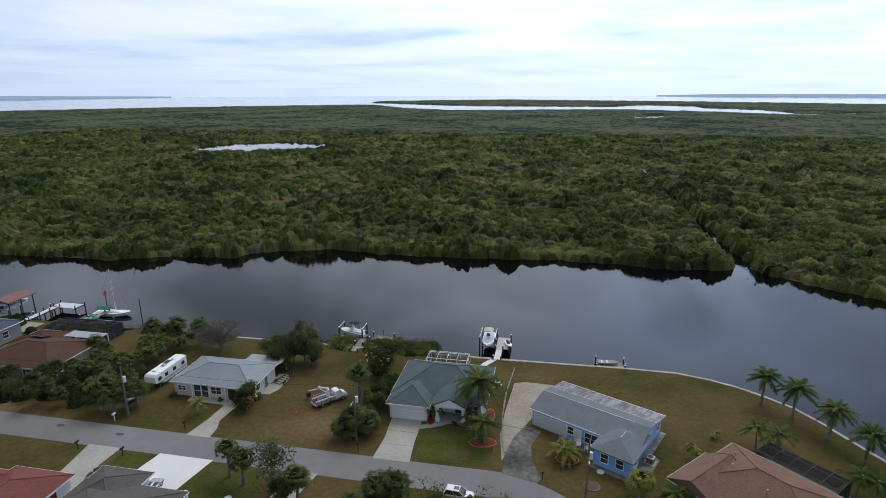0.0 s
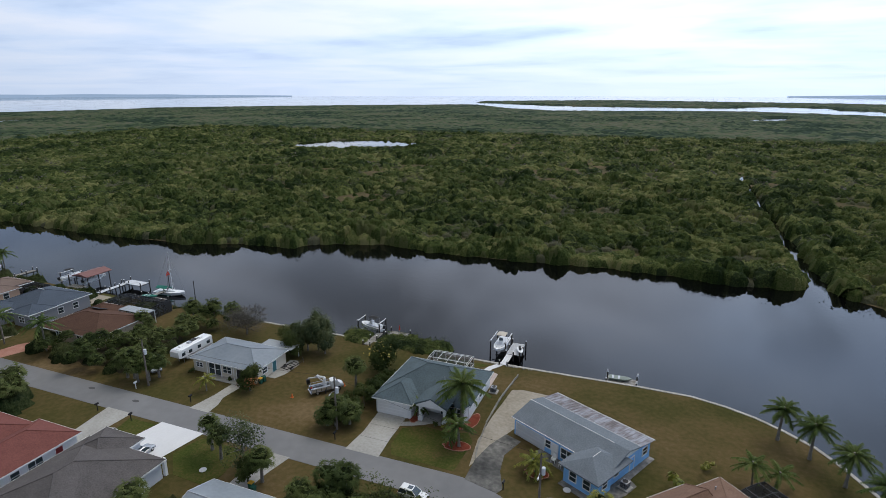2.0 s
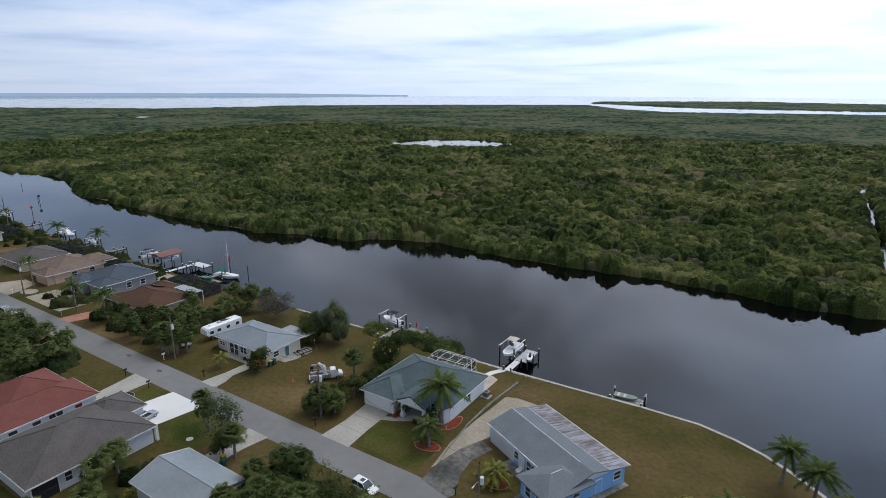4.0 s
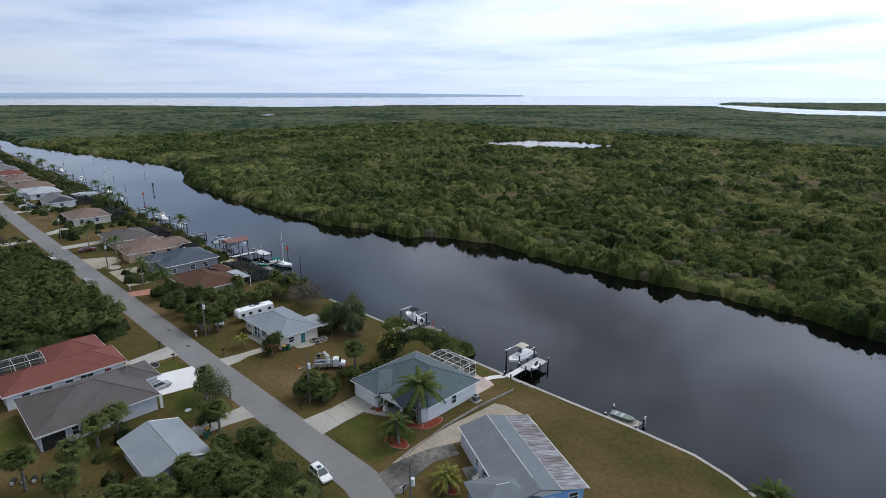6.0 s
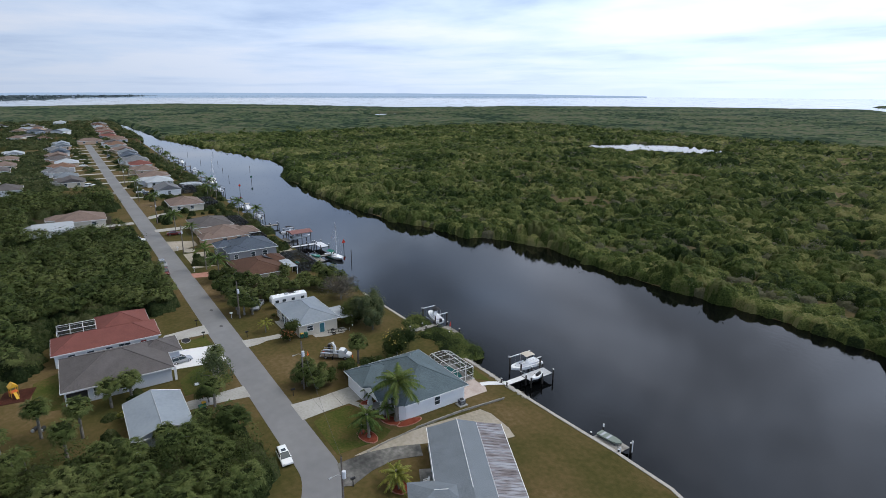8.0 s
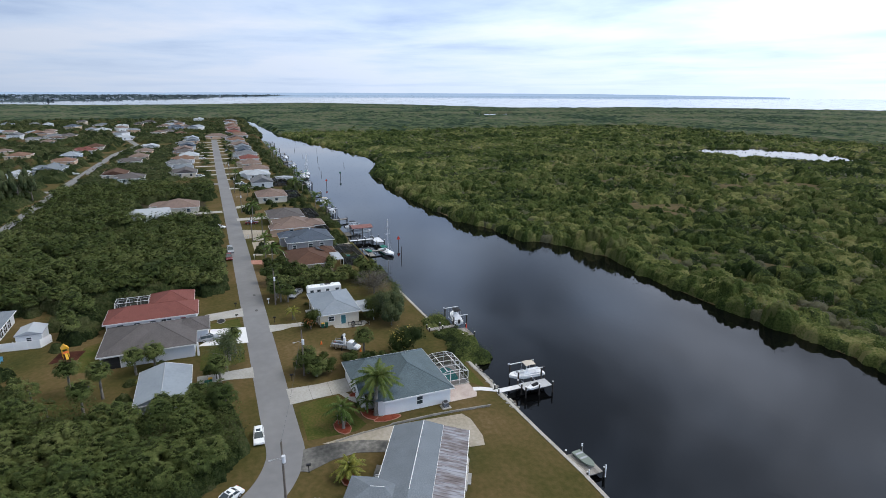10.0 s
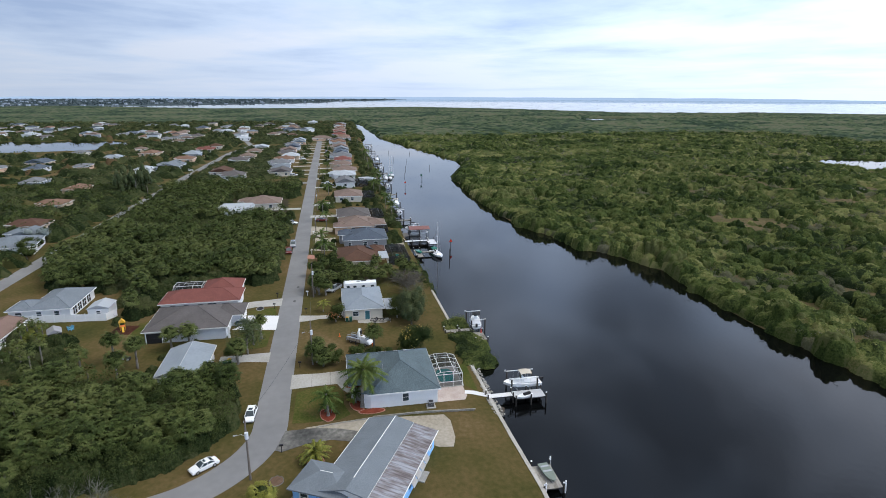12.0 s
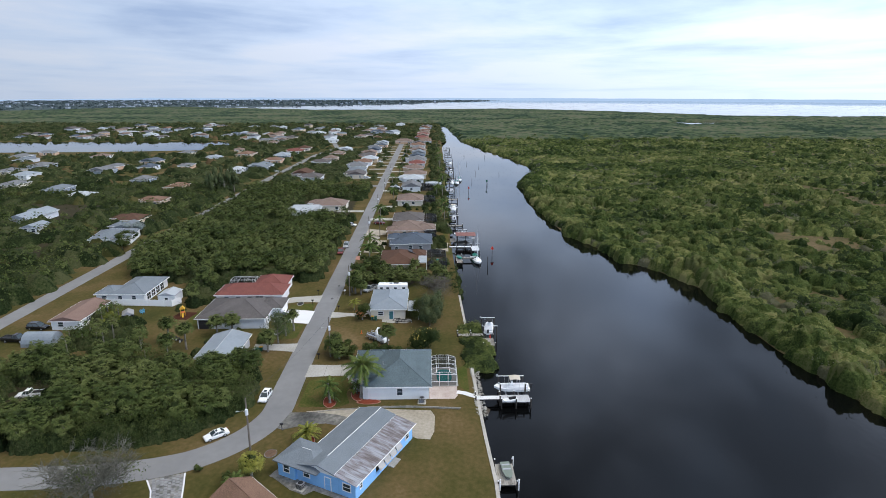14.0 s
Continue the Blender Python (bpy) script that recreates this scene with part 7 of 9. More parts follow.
for x, m in ((-2.4, TRIM), (0.6, GREYMETAL), (2.9, TRIM)):
    part("roof_unit", Shape().loft([[(x - 0.5, -0.4, 3.28), (x + 0.5, -0.4, 3.28), (x + 0.5, 0.4, 3.28), (x - 0.5, 0.4, 3.28)], [(x - 0.35, -0.3, 3.58), (x + 0.4, -0.3, 3.58), (x + 0.4, 0.3, 3.58), (x - 0.35, 0.3, 3.58)]]), m, rv)
part("solar_panel", Shape().box(-1.7, -0.9, 3.29, -0.2, 0.1, 3.34), DARK, rv)
for x in (-2.0, -1.1):
    for y in (-1.05, 1.05):
        wheel(rv, x, y, 0.36)
part("landing_leg", joined(Shape().box(3.1, -0.8, 0, 3.2, -0.7, 1.4), Shape().box(3.1, 0.7, 0, 3.2, 0.8, 1.4)), GREYMETAL, rv)

bt = thing("bucket_truck", "white utility truck with a folded boom", "truck", pose(-32.8, 79.4, 0, 0, 0, 50) @ Matrix.Scale(0.84, 4))
part("cab", body_loft([(0.9, 0.5, 1.2, 2.15, 0.8), (1.3, 0.5, 1.25, 2.25, 0.82), (2.0, 0.5, 1.25, 2.2, 0.8), (2.5, 0.5, 1.2, 1.45, 0.84), (3.3, 0.55, 1.1, 1.25, 0.8), (3.5, 0.6, 0.95, 1.1, 0.74)], 2.0), CARWHITE, bt)
part("windscreen", Shape().loft([[(2.15, -0.8, 2.05), (2.15, 0.8, 2.05), (2.2, 0.8, 2.08), (2.2, -0.8, 2.08)], [(2.55, -0.86, 1.42), (2.55, 0.86, 1.42), (2.6, 0.86, 1.46), (2.6, -0.86, 1.46)]]), WINDOW, bt)
part("service_body", joined(Shape().box(-3.2, -1.05, 0.6, 0.8, -0.55, 1.45), Shape().box(-3.2, 0.55, 0.6, 0.8, 1.05, 1.45), Shape().box(-3.2, -0.55, 0.7, 0.8, 0.55, 0.85)), CARSILVER, bt)
part("tailgate", Shape().box(-3.4, -1.05, 0.55, -3.22, 1.05, 0.75), STEEL, bt)
part("turret", Shape().tube([(-0.2, 0, 0.85), (-0.2, 0, 2.9)], [0.45, 0.3], 8), CARWHITE, bt)
bm1 = part("boom", Shape().tube([(-0.2, 0, 3.0), (-1.3, 1.7, 2.8)], [0.24, 0.2], 6), CARWHITE, bt)
part("upper_boom", Shape().tube([(-1.0, 1.5, 2.6), (-2.6, 3.6, 1.7)], [0.16, 0.12], 6), CARWHITE, bm1)
part("boom_joint", Shape().tube([(-1.35, 1.45, 2.7), (-1.0, 1.95, 2.7)], 0.3, 8), GREYMETAL, bm1)
part("ram", Shape().tube([(-0.3, 0.3, 2.0), (-1.1, 1.4, 2.5)], 0.09, 6), STEEL, bm1)
part("bucket", Shape().loft([[(-2.9, 3.4, 0.35), (-2.3, 3.4, 0.35), (-2.3, 4.0, 0.35), (-2.9, 4.0, 0.35)], [(-2.95, 3.35, 1.4), (-2.25, 3.35, 1.4), (-2.25, 4.05, 1.4), (-2.95, 4.05, 1.4)]]), DARK, bm1)
for x in (-2.7, -1.7, -0.7, 0.3):
    for s in (-1, 1):
        part("locker_door", Shape().box(x - 0.4, s * 1.06 - 0.02, 0.75, x + 0.4, s * 1.06 + 0.02, 1.35), STEEL, bt)
for s in (-1, 1):
    part("ladder_rack", joined(Shape().tube([(-3.0, s * 0.8, 2.0), (0.7, s * 0.8, 2.0)], 0.05, 5), Shape().tube([(-2.9, s * 0.8, 1.4), (-2.9, s * 0.8, 2.0)], 0.05, 5), Shape().tube([(0.6, s * 0.8, 1.4), (0.6, s * 0.8, 2.0)], 0.05, 5)), GREYMETAL, bt)
    part("outrigger", Shape().box(-0.5, s * 1.1 - 0.12, 0.0, -0.3, s * 1.1 + 0.12, 0.9), DARK, bt)
part("bed_floor", Shape().box(-3.1, -0.5, 0.86, 0.7, 0.5, 0.92), DARK, bt)
part("tool_rack", Shape().box(-2.6, -0.45, 0.92, -1.2, 0.45, 1.4), DARK, bt)
part("red_gas_can", Shape().box(-3.0, 0.3, 0.86, -2.7, 0.52, 1.25), RED, bt)
for x in (-2.0, 2.4):
    for s in (-1, 1):
        wheel(bt, x, s * 0.9, 0.42, 0.3)


def cone(x, y):
    c = thing("traffic_cone", "orange traffic cone on the grass", "traffic cone", pose(x, y, 0), "traffic cones")
    part("base", Shape().box(-0.2, -0.2, 0, 0.2, 0.2, 0.04), ORANGE, c)
    part("body", Shape().tube([(0, 0, 0.04), (0, 0, 0.75)], [0.16, 0.03], 8), ORANGE, c)


cone(-36.8, 75.4)
cone(-30.8, 81.9)
tr = thing("utility_trailer", "black steel boat trailer frame", "trailer", pose(-43.4, 84.0, 0, 0, 0, 75))
part("frame", joined(Shape().box(-1.6, -0.8, 0.42, 1.4, -0.7, 0.52), Shape().box(-1.6, 0.7, 0.42, 1.4, 0.8, 0.52), *[Shape().box(-1.6 + i * 0.7, -0.8, 0.5, -1.5 + i * 0.7, 0.8, 0.58) for i in range(5)]), BLACK, tr)
part("tongue", Shape().tube([(1.4, -0.7, 0.47), (3.1, 0, 0.45), (1.4, 0.7, 0.47)], 0.05, 5), BLACK, tr)
part("jack", Shape().tube([(2.9, 0, 0), (2.9, 0, 0.9)], 0.04, 6), GREYMETAL, tr)
for s in (-1, 1):
    wheel(tr, -0.5, s * 0.95, 0.32)


def bin_can(x, y, lidm):
    b = thing("wheelie_bin", "green wheeled bin with a coloured lid by the wall", "bin", pose(x, y, 0), "bins")
    part("body", Shape().loft([[(-0.25, -0.25, 0.08), (0.25, -0.25, 0.08), (0.25, 0.25, 0.08), (-0.25, 0.25, 0.08)], [(-0.31, -0.31, 1.0), (0.31, -0.31, 1.0), (0.31, 0.31, 1.0), (-0.31, 0.31, 1.0)]]), BINGREEN, b)
    part("lid", Shape().loft([[(-0.33, -0.33, 1.0), (0.33, -0.33, 1.0), (0.33, 0.36, 1.0), (-0.33, 0.36, 1.0)], [(-0.28, -0.28, 1.1), (0.28, -0.28, 1.1), (0.28, 0.3, 1.1), (-0.28, 0.3, 1.1)]]), lidm, b)
    for s in (-1, 1):
        wheel(b, s * 0.24, 0.26, 0.1, 0.06)


bin_can(-44.7, 77.2, YELLOW)
bin_can(-44.6, 78.0, BINGREEN)
bin_can(-28.0, 54.8, YELLOW)
bin_can(-27.2, 54.2, BINGREEN)


def mailbox(x, y, m):
    b = thing("mailbox", "roadside mailbox on a short post", "mailbox", pose(x, y, 0), "mailboxes")
    part("post", Shape().box(-0.05, -0.05, 0, 0.05, 0.05, 1.1), m, b)
    part("box", Shape().loft([[(-0.13, y2, 1.1), (0.13, y2, 1.1), (0.13, y2, 1.28), (0.07, y2, 1.36), (-0.07, y2, 1.36), (-0.13, y2, 1.28)] for y2 in (-0.3, 0.3)]), m, b)


for x, y, m in ((-63.4, 67.9, TRIM), (-51.3, 68.0, BLACK), (-23.8, 67.9, BLACK), (-63.2, 60.6, BLACK), (-55.8, 60.5, BLACK), (2.0, 66.6, DARK), (-103, 67.8, TRIM), (-128, 67.8, TRIM)):
    mailbox(x, y, m)


def power_pole(x, y, h, lamp, arm=(0, -1)):
    p = thing("utility_pole", "weathered wooden utility pole with a transformer", "utility pole", pose(x, y, 0), "utility poles")
    part("pole", Shape().tube([(0, 0, 0), (0, 0, h)], [0.17, 0.11], 8), POLEWOOD, p)
    part("transformer", Shape().tube([(0.3, 0.1, h - 2.6), (0.3, 0.1, h - 1.7)], 0.24, 10), PALEWALL, p)
    part("insulator", Shape().tube([(0, 0, h), (0, 0, h + 0.25)], [0.06, 0.03], 6), DARK, p)
    if lamp:
        a = part("lamp_arm", Shape().tube([(0, 0, h - 2.4), (arm[0] * 0.6, arm[1] * 0.6, h - 2.1), (arm[0] * 1.2, arm[1] * 1.2, h - 2.15)], 0.03, 5), GREYMETAL, p)
        part("lamp_head", Shape().tube([(arm[0] * 1.15, arm[1] * 1.15, h - 2.15), (arm[0] * 1.6, arm[1] * 1.6, h - 2.2)], [0.07, 0.11], 6), GREYMETAL, a)


POLES = [(7.3, 63.0, 9.0, True), (-24.9, 70.2, 8.8, True), (-62.2, 69.4, 8.6, False), (-124, 68.8, 9.0, False), (-172, 68.2, 9.0, True), (-222, 67.8, 9.0, False), (-280, 67.6, 9.0, True)]
for q in POLES:
    power_pole(*q)
for (x0, y0, h0, _), (x1, y1, h1, _) in zip(POLES, POLES[1:]):
    pts = [(x0 + (x1 - x0) * t / 10, y0 + (y1 - y0) * t / 10, (h0 + 0.1) * (1 - t / 10) + (h1 + 0.1) * t / 10 - 0.9 * (1 - ((t - 5) / 5) ** 2)) for t in range(11)]
    solid("power_cable", Shape().tube(pts, 0.018, 3), DARK, "thin sagging power cable between poles", "cable", group="cables")

# back yards across the street
ps = thing("play_set", "yellow and red plastic slide and tower", "play set", pose(-48.9, 29.6, 0, 0, 0, 20) @ Matrix.Scale(0.72, 4))
for x in (-0.7, 0.7):
    for y in (-0.7, 0.7):
        part("post", Shape().box(x - 0.06, y - 0.06, 0, x + 0.06, y + 0.06, 2.6), YELLOW, ps)
part("platform", Shape().box(-0.75, -0.75, 1.2, 0.75, 0.75, 1.3), ORANGE, ps)
s, ends, c = roof_faces(-0.8, 0.8, -0.8, 0.8, 2.6, 0.9, "gx", 0.1, 0.05)
part("roof", s, YELLOW, ps)
part("slide", Shape().loft([[(0.75, -0.3, 1.3), (0.75, 0.3, 1.3), (0.75, 0.3, 1.2), (0.75, -0.3, 1.2)], [(2.4, -0.3, 0.25), (2.4, 0.3, 0.25), (2.4, 0.3, 0.15), (2.4, -0.3, 0.15)]]), YELLOW, ps)
sheet("play_bed", [(-51.4, 28.2), (-46.6, 27.2), (-46.0, 31.6), (-50.6, 32.6)], 0.05, DARKMULCH, "dark red-brown mulch play bed", "bed", thick=0.04)
sh = thing("shed", "small white garden shed with a pale roof", "shed", pose(-59.6, 22.0, 0, 0, 0, 0))
part("wall", wall_block(-2.4, 2.4, -2.2, 2.2, 2.2, "gx", 0.8), WHITE, sh)
s, ends, c = roof_faces(-2.4, 2.4, -2.2, 2.2, 2.3, 0.8, "gx", 0.2, 0.08)
part("roof", s, WHITEROOF, sh)
window(sh, 2.4, 0, 0.9, 0.8, 0.8, "e")
for a, b in (((-56.8, 4.6), (-55.2, 24.2)), ((-55.2, 24.2), (-57.8, 25.6))):
    fn = thing("fence", "white vinyl panel fence round a yard", "fence", None, "fences")
    d = Vector((b[0] - a[0], b[1] - a[1]))
    k = max(1, int(d.length / 2.0))
    for i in range(k):
        p, q = Vector((*a, 0)) + Vector((*d, 0)) * (i / k), Vector((*a, 0)) + Vector((*d, 0)) * ((i + 1) / k)
        t = Vector((-d.y, d.x, 0)).normalized() * 0.03
        part("panel", Shape().loft([[p + t, p - t, p - t + Vector((0, 0, 1.7)), p + t + Vector((0, 0, 1.7))], [q + t, q - t, q - t + Vector((0, 0, 1.7)), q + t + Vector((0, 0, 1.7))]]), TRIM, fn)
        part("post", Shape().box(p.x - 0.07, p.y - 0.07, 0, p.x + 0.07, p.y + 0.07, 1.85), TRIM, fn)
for i, (x, y) in enumerate(((-35.2, 32.6), (-34.6, 33.6), (-33.9, 34.6), (-33.2, 35.6))):
    b = thing("water_barrel", "black and white plastic barrel lying in the yard", "barrel", pose(x, y, 0.32, 90, 0, 60 + 8 * i), "barrels")
    part("body", Shape().tube([(0, 0, -0.5), (0, 0, -0.3), (0, 0, 0.3), (0, 0, 0.5)], [0.27, 0.32, 0.32, 0.27], 10), BLACK, b)
    part("end", Shape().tube([(0, 0, 0.5), (0, 0, 0.56)], 0.26, 10), TRIM, b)
cs = thing("storage_shelter", "grey rounded metal storage shelter", "shelter", pose(-33.2, 5.3, 0, 0, 0, 90) @ Matrix.Scale(1.12, 4))
part("shell", Shape().loft([[(x, 2.0 * math.cos(math.pi * i / 10), 2.4 * math.sin(math.pi * i / 10)) for i in range(11)] for x in (-3.0, 3.0)]), STEELROOF, cs)


ds = thing("shed", "small dark plastic garden shed", "shed", pose(-46.2, 17.6, 0, 0, 0, 25))
part("wall", wall_block(-1.5, 1.5, -1.2, 1.2, 1.8, "gx", 0.7), DARK, ds)
s, ends, c = roof_faces(-1.5, 1.5, -1.2, 1.2, 1.9, 0.7, "gx", 0.12, 0.06)
part("roof", s, GREYSTUCCO, ds)
door(ds, 1.5, 0, 0.9, 1.6, "e", GREYSTUCCO)
BLUEPLASTIC = paint("blue_plastic", (0.10, 0.28, 0.42), 0.5)
for x, y, a in ((-51.6, 18.0, 20), (-50.6, 18.8, 70)):
    lc = thing("garden_chair", "low blue plastic garden chair on the grass", "chair", pose(x, y, 0, 0, 0, a), "back yard chairs")
    part("seat", Shape().box(-0.35, -0.4, 0.28, 0.35, 0.35, 0.34), BLUEPLASTIC, lc)
    part("backrest", Shape().loft([[(-0.35, 0.35, 0.3), (0.35, 0.35, 0.3), (0.35, 0.4, 0.3), (-0.35, 0.4, 0.3)], [(-0.3, 0.62, 0.95), (0.3, 0.62, 0.95), (0.3, 0.67, 0.95), (-0.3, 0.67, 0.95)]]), BLUEPLASTIC, lc)
    for u in (-0.32, 0.32):
        part("armrest", Shape().box(u - 0.07, -0.4, 0.5, u + 0.07, 0.4, 0.54), BLUEPLASTIC, lc)
        part("leg", Shape().box(u - 0.04, -0.38, 0, u + 0.04, -0.3, 0.5), BLUEPLASTIC, lc)
        part("leg", Shape().box(u - 0.04, 0.28, 0, u + 0.04, 0.36, 0.5), BLUEPLASTIC, lc)


# ---- trees and palms ----
def arrays(name, vf, mat, parent):
    ob = new(name, big_mesh(name, vf[0], vf[1], mat))
    ob.parent = parent
    return ob


def feather_palm(label, x, y, h, reach, fronds=22, seed=1, lean=0.4, leaf=COCO, r=0.2, pairs=18):
    p = thing("palm_tree", label, "palm tree", pose(x, y, 0), "palms")
    rr = random.Random(seed)
    a = rr.uniform(0, 6.28)
    path = [(lean * math.cos(a) * (t / 6) ** 1.6, lean * math.sin(a) * (t / 6) ** 1.6, h * t / 6) for t in range(7)]
    part("trunk", Shape().tube(path, [r * 1.5] + [r * (1.05 - 0.06 * t) for t in range(6)], 8), BARK, p)
    c = arrays("crown", feather_palm_crown(fronds, reach, seed, pairs), leaf, p)
    c.location = path[-1]
    b = part("boot", Shape().tube([(0, 0, -0.5), (0, 0, 0.3)], [r * 0.9, r * 1.2], 7), BARK, p)
    b.location = path[-1]
    return p


def fan_palm(label, x, y, h, reach, leaves=44, seed=1, leaf=PALMLEAF):
    p = thing("palm_tree", label, "palm tree", pose(x, y, 0), "cabbage palms")
    part("trunk", Shape().tube([(0, 0, 0), (0.05, 0, h * 0.5), (0, 0.04, h)], [0.24, 0.19, 0.2], 8), BARK, p)
    c = arrays("crown", fan_palm_crown(int(leaves * 2.2), reach * 1.08, seed, 11, 0.026), leaf, p)
    c.location = (0, 0, h)
    # a lumpy heart in the shade-dark green, seen between the fronds
    v, f = leaf_crown(0, reach, reach, 0.1, 1, seed, core=10)
    v = (v - v.mean(0)) * (reach * 0.66 / np.abs(v - v.mean(0)).max())
    k = arrays("crown_heart", (v, f), PALMSHADE, p)
    k.location = (0, 0, h + 0.1)
    return p


def broad_tree(label, x, y, h, rx, n, seed, leaf=OAK, size=0.3, lobes=9, bare=False, category="tree", extra=None):
    t = thing("tree", label, category, pose(x, y, 0))
    rr = random.Random(seed)
    trunk = Shape().tube([(0, 0, 0), (rr.uniform(-0.2, 0.2), 0, h * 0.25), (0, 0.1, h * 0.5)], [rx * (0.045 if bare else 0.075), rx * (0.035 if bare else 0.06), rx * (0.022 if bare else 0.04)], 8)
    limbs = Shape()
    tips = []
    for i in range(7 if not bare else 16):
        a, e = 2.4 * i, rr.uniform(0.3, 0.85) if bare else rr.uniform(0.35, 1.1)
        p0 = Vector((0, 0.05, h * rr.uniform(0.22, 0.45)))
        p1 = p0 + Vector((math.cos(a) * math.cos(e), math.sin(a) * math.cos(e), math.sin(e))) * rx * 0.55
        p2 = p1 + Vector((math.cos(a) * math.cos(e), math.sin(a) * math.cos(e), math.sin(e) * 0.8)) * rx * 0.45
        limbs.tube([p0, p1, p2], [rx * (0.015 if bare else 0.03), rx * (0.009 if bare else 0.018), rx * 0.004], 5)
        tips += [(p1, p2)]
        if bare:
            for k in range(15):
                s = p0.lerp(p1, 0.6) if k % 3 == 0 else p1.lerp(p2, rr.random())
                q = s + Vector((rr.gauss(0, 1), rr.gauss(0, 1), abs(rr.gauss(0.5, 0.7)))) * rx * 0.15
                limbs.tube([s, q], [rx * 0.0055, rx * 0.002], 3, False)
                for _ in range(9):
                    limbs.tube([s.lerp(q, rr.uniform(0.3, 1)), q + Vector((rr.gauss(0, 1), rr.gauss(0, 1), abs(rr.gauss(0.3, 0.6)))) * rx * 0.075], [rx * 0.004, rx * 0.002], 3, False)
    part("trunk", trunk, BARK, t)
    part("limb", limbs, leaf if bare else BARK, t)
    v, f = leaf_crown(n if bare else int(n * 1.4), rx, h * 0.5, size, lobes, seed, core=0 if bare or category == "pine tree" else 8)
    v[:, 2] = v[:, 2] * 1.0 + h * 0.02
    arrays("crown", (v, f), leaf, t)
    if extra:
        v, f = leaf_crown(extra[1], rx * (0.8 if bare else 1.02), h * 0.5, size * (1.9 if bare else 1.1), max(3, lobes // 2), seed + 9)
        v[:, 2] = v[:, 2] * 1.0 + h * 0.04
        arrays(extra[0], (v, f), extra[2], t)
    return t


def shrub(label, x, y, rx, h, n, seed, leaf=LIME, size=0.16):
    s = thing("shrub", label, "shrub", pose(x, y, 0))
    arrays("foliage", leaf_crown(n, rx, h * 0.55, size, 4, seed, core=10), leaf, s)
    part("stem", Shape().tube([(0, 0, 0), (0, 0, h * 0.6)], 0.04, 5), BARK, s)
    return s


feather_palm("tall green royal palm with a pale trunk before the house", -8.0, 78.6, 6.6, 3.5, 34, 3, 0.3, r=0.30, pairs=30)
feather_palm("slim palm in a red mulch bed", -6.4, 73.1, 3.6, 2.3, 18, 5, 0.3)
feather_palm("small young palm in a red mulch bed", -7.7, 72.6, 1.3, 1.2, 12, 6, 0.1, r=0.08)
feather_palm("small young palm in a red mulch bed", -7.2, 73.6, 0.9, 1.1, 12, 7, 0.1, r=0.08)
feather_palm("small palm beside the garage", -15.0, 77.9, 2.2, 1.7, 16, 8, 0.2, r=0.1)
feather_palm("small palm before the bay window", -9.4, 77.6, 1.9, 1.5, 14, 9, 0.1, r=0.09)
feather_palm("low yellow-green palm in a round bed", 5.0, 71.5, 1.9, 2.1, 18, 10, 0.3, LIME, 0.12)
feather_palm("low yellow-green palm in a round bed", 5.7, 71.2, 1.5, 1.9, 16, 11, 0.5, LIME, 0.12)
for i, (x, y, h) in enumerate(((36.3, 91.8, 5.2), (39.7, 88.3, 5.2), (42.8, 83.4, 4.9), (45.0, 78.0, 4.6), (47.4, 73, 4.6))):
    feather_palm("queen palm on the canal-side lawn", x, y, h, 2.5, 34, 20 + i, 0.25, r=0.2, pairs=24)
for i, (x, y, h) in enumerate(((31.6, 79.0, 3.5), (34.2, 79.2, 2.6), (40.6, 70.4, 3.0), (42.4, 69.6, 3.2), (18.3, 64.2, 2.2), (19.6, 65.4, 2.0))):
    feather_palm("dark palm beside the screened pool", x, y, h, 2.3, 18, 30 + i, 0.3, r=0.12)
fan_palm("bright green fan palm with a bushy head on the lawn", 14.0, 65.2, 2.6, 1.9, 60, 40, LIME)
shrub("bright green banana-leaf shrub beside the house", 22.6, 74.6, 1.5, 2.3, 70, 42, LIME, 0.34)
shrub("yellow-green shrub on the lawn", 26.3, 80.2, 1.2, 1.7, 120, 43, LIME)
shrub("mid-green broad-leaved shrub beside the roof", 15.2, 62.6, 1.4, 1.9, 160, 44, OAK, 0.24)
shrub("small round shrub in a stone ring", 12.1, 56.9, 0.8, 1.1, 110, 45, OAK)
shrub("dark shrub by the house corner", 17.4, 65.4, 1.4, 1.7, 130, 46, OAK)
shrub("low green hedge plants in the mulch bed", -9.4, 77.0, 0.9, 0.8, 120, 47, LIME, 0.12)
shrub("dark clipped shrub by the porch", -11.6, 76.3, 0.55, 0.9, 90, 48, OAK, 0.12)
for i, (x, y, rx, h) in enumerate(((-50.2, 9.6, 1.7, 2.2), (-48.4, 12.0, 1.6, 2.0), (-46.6, 14.2, 1.8, 2.4), (-44.6, 12.4, 1.5, 1.9), (-45.6, 16.6, 1.4, 1.8))):
    shrub("yellow-green leafy shrub beside the white fence", x, y, rx, h, 520, 240 + i, LIME, 0.16)
fan_palm("cabbage palm by the street", -38.7, 59.4, 4.3, 1.7, 40, 50)
fan_palm("cabbage palm by the street", -36.0, 58.2, 4.0, 1.8, 42, 51)
fan_palm("cabbage palm beside the metal-roofed house", -27.6, 56.4, 3.6, 2.0, 44, 52)
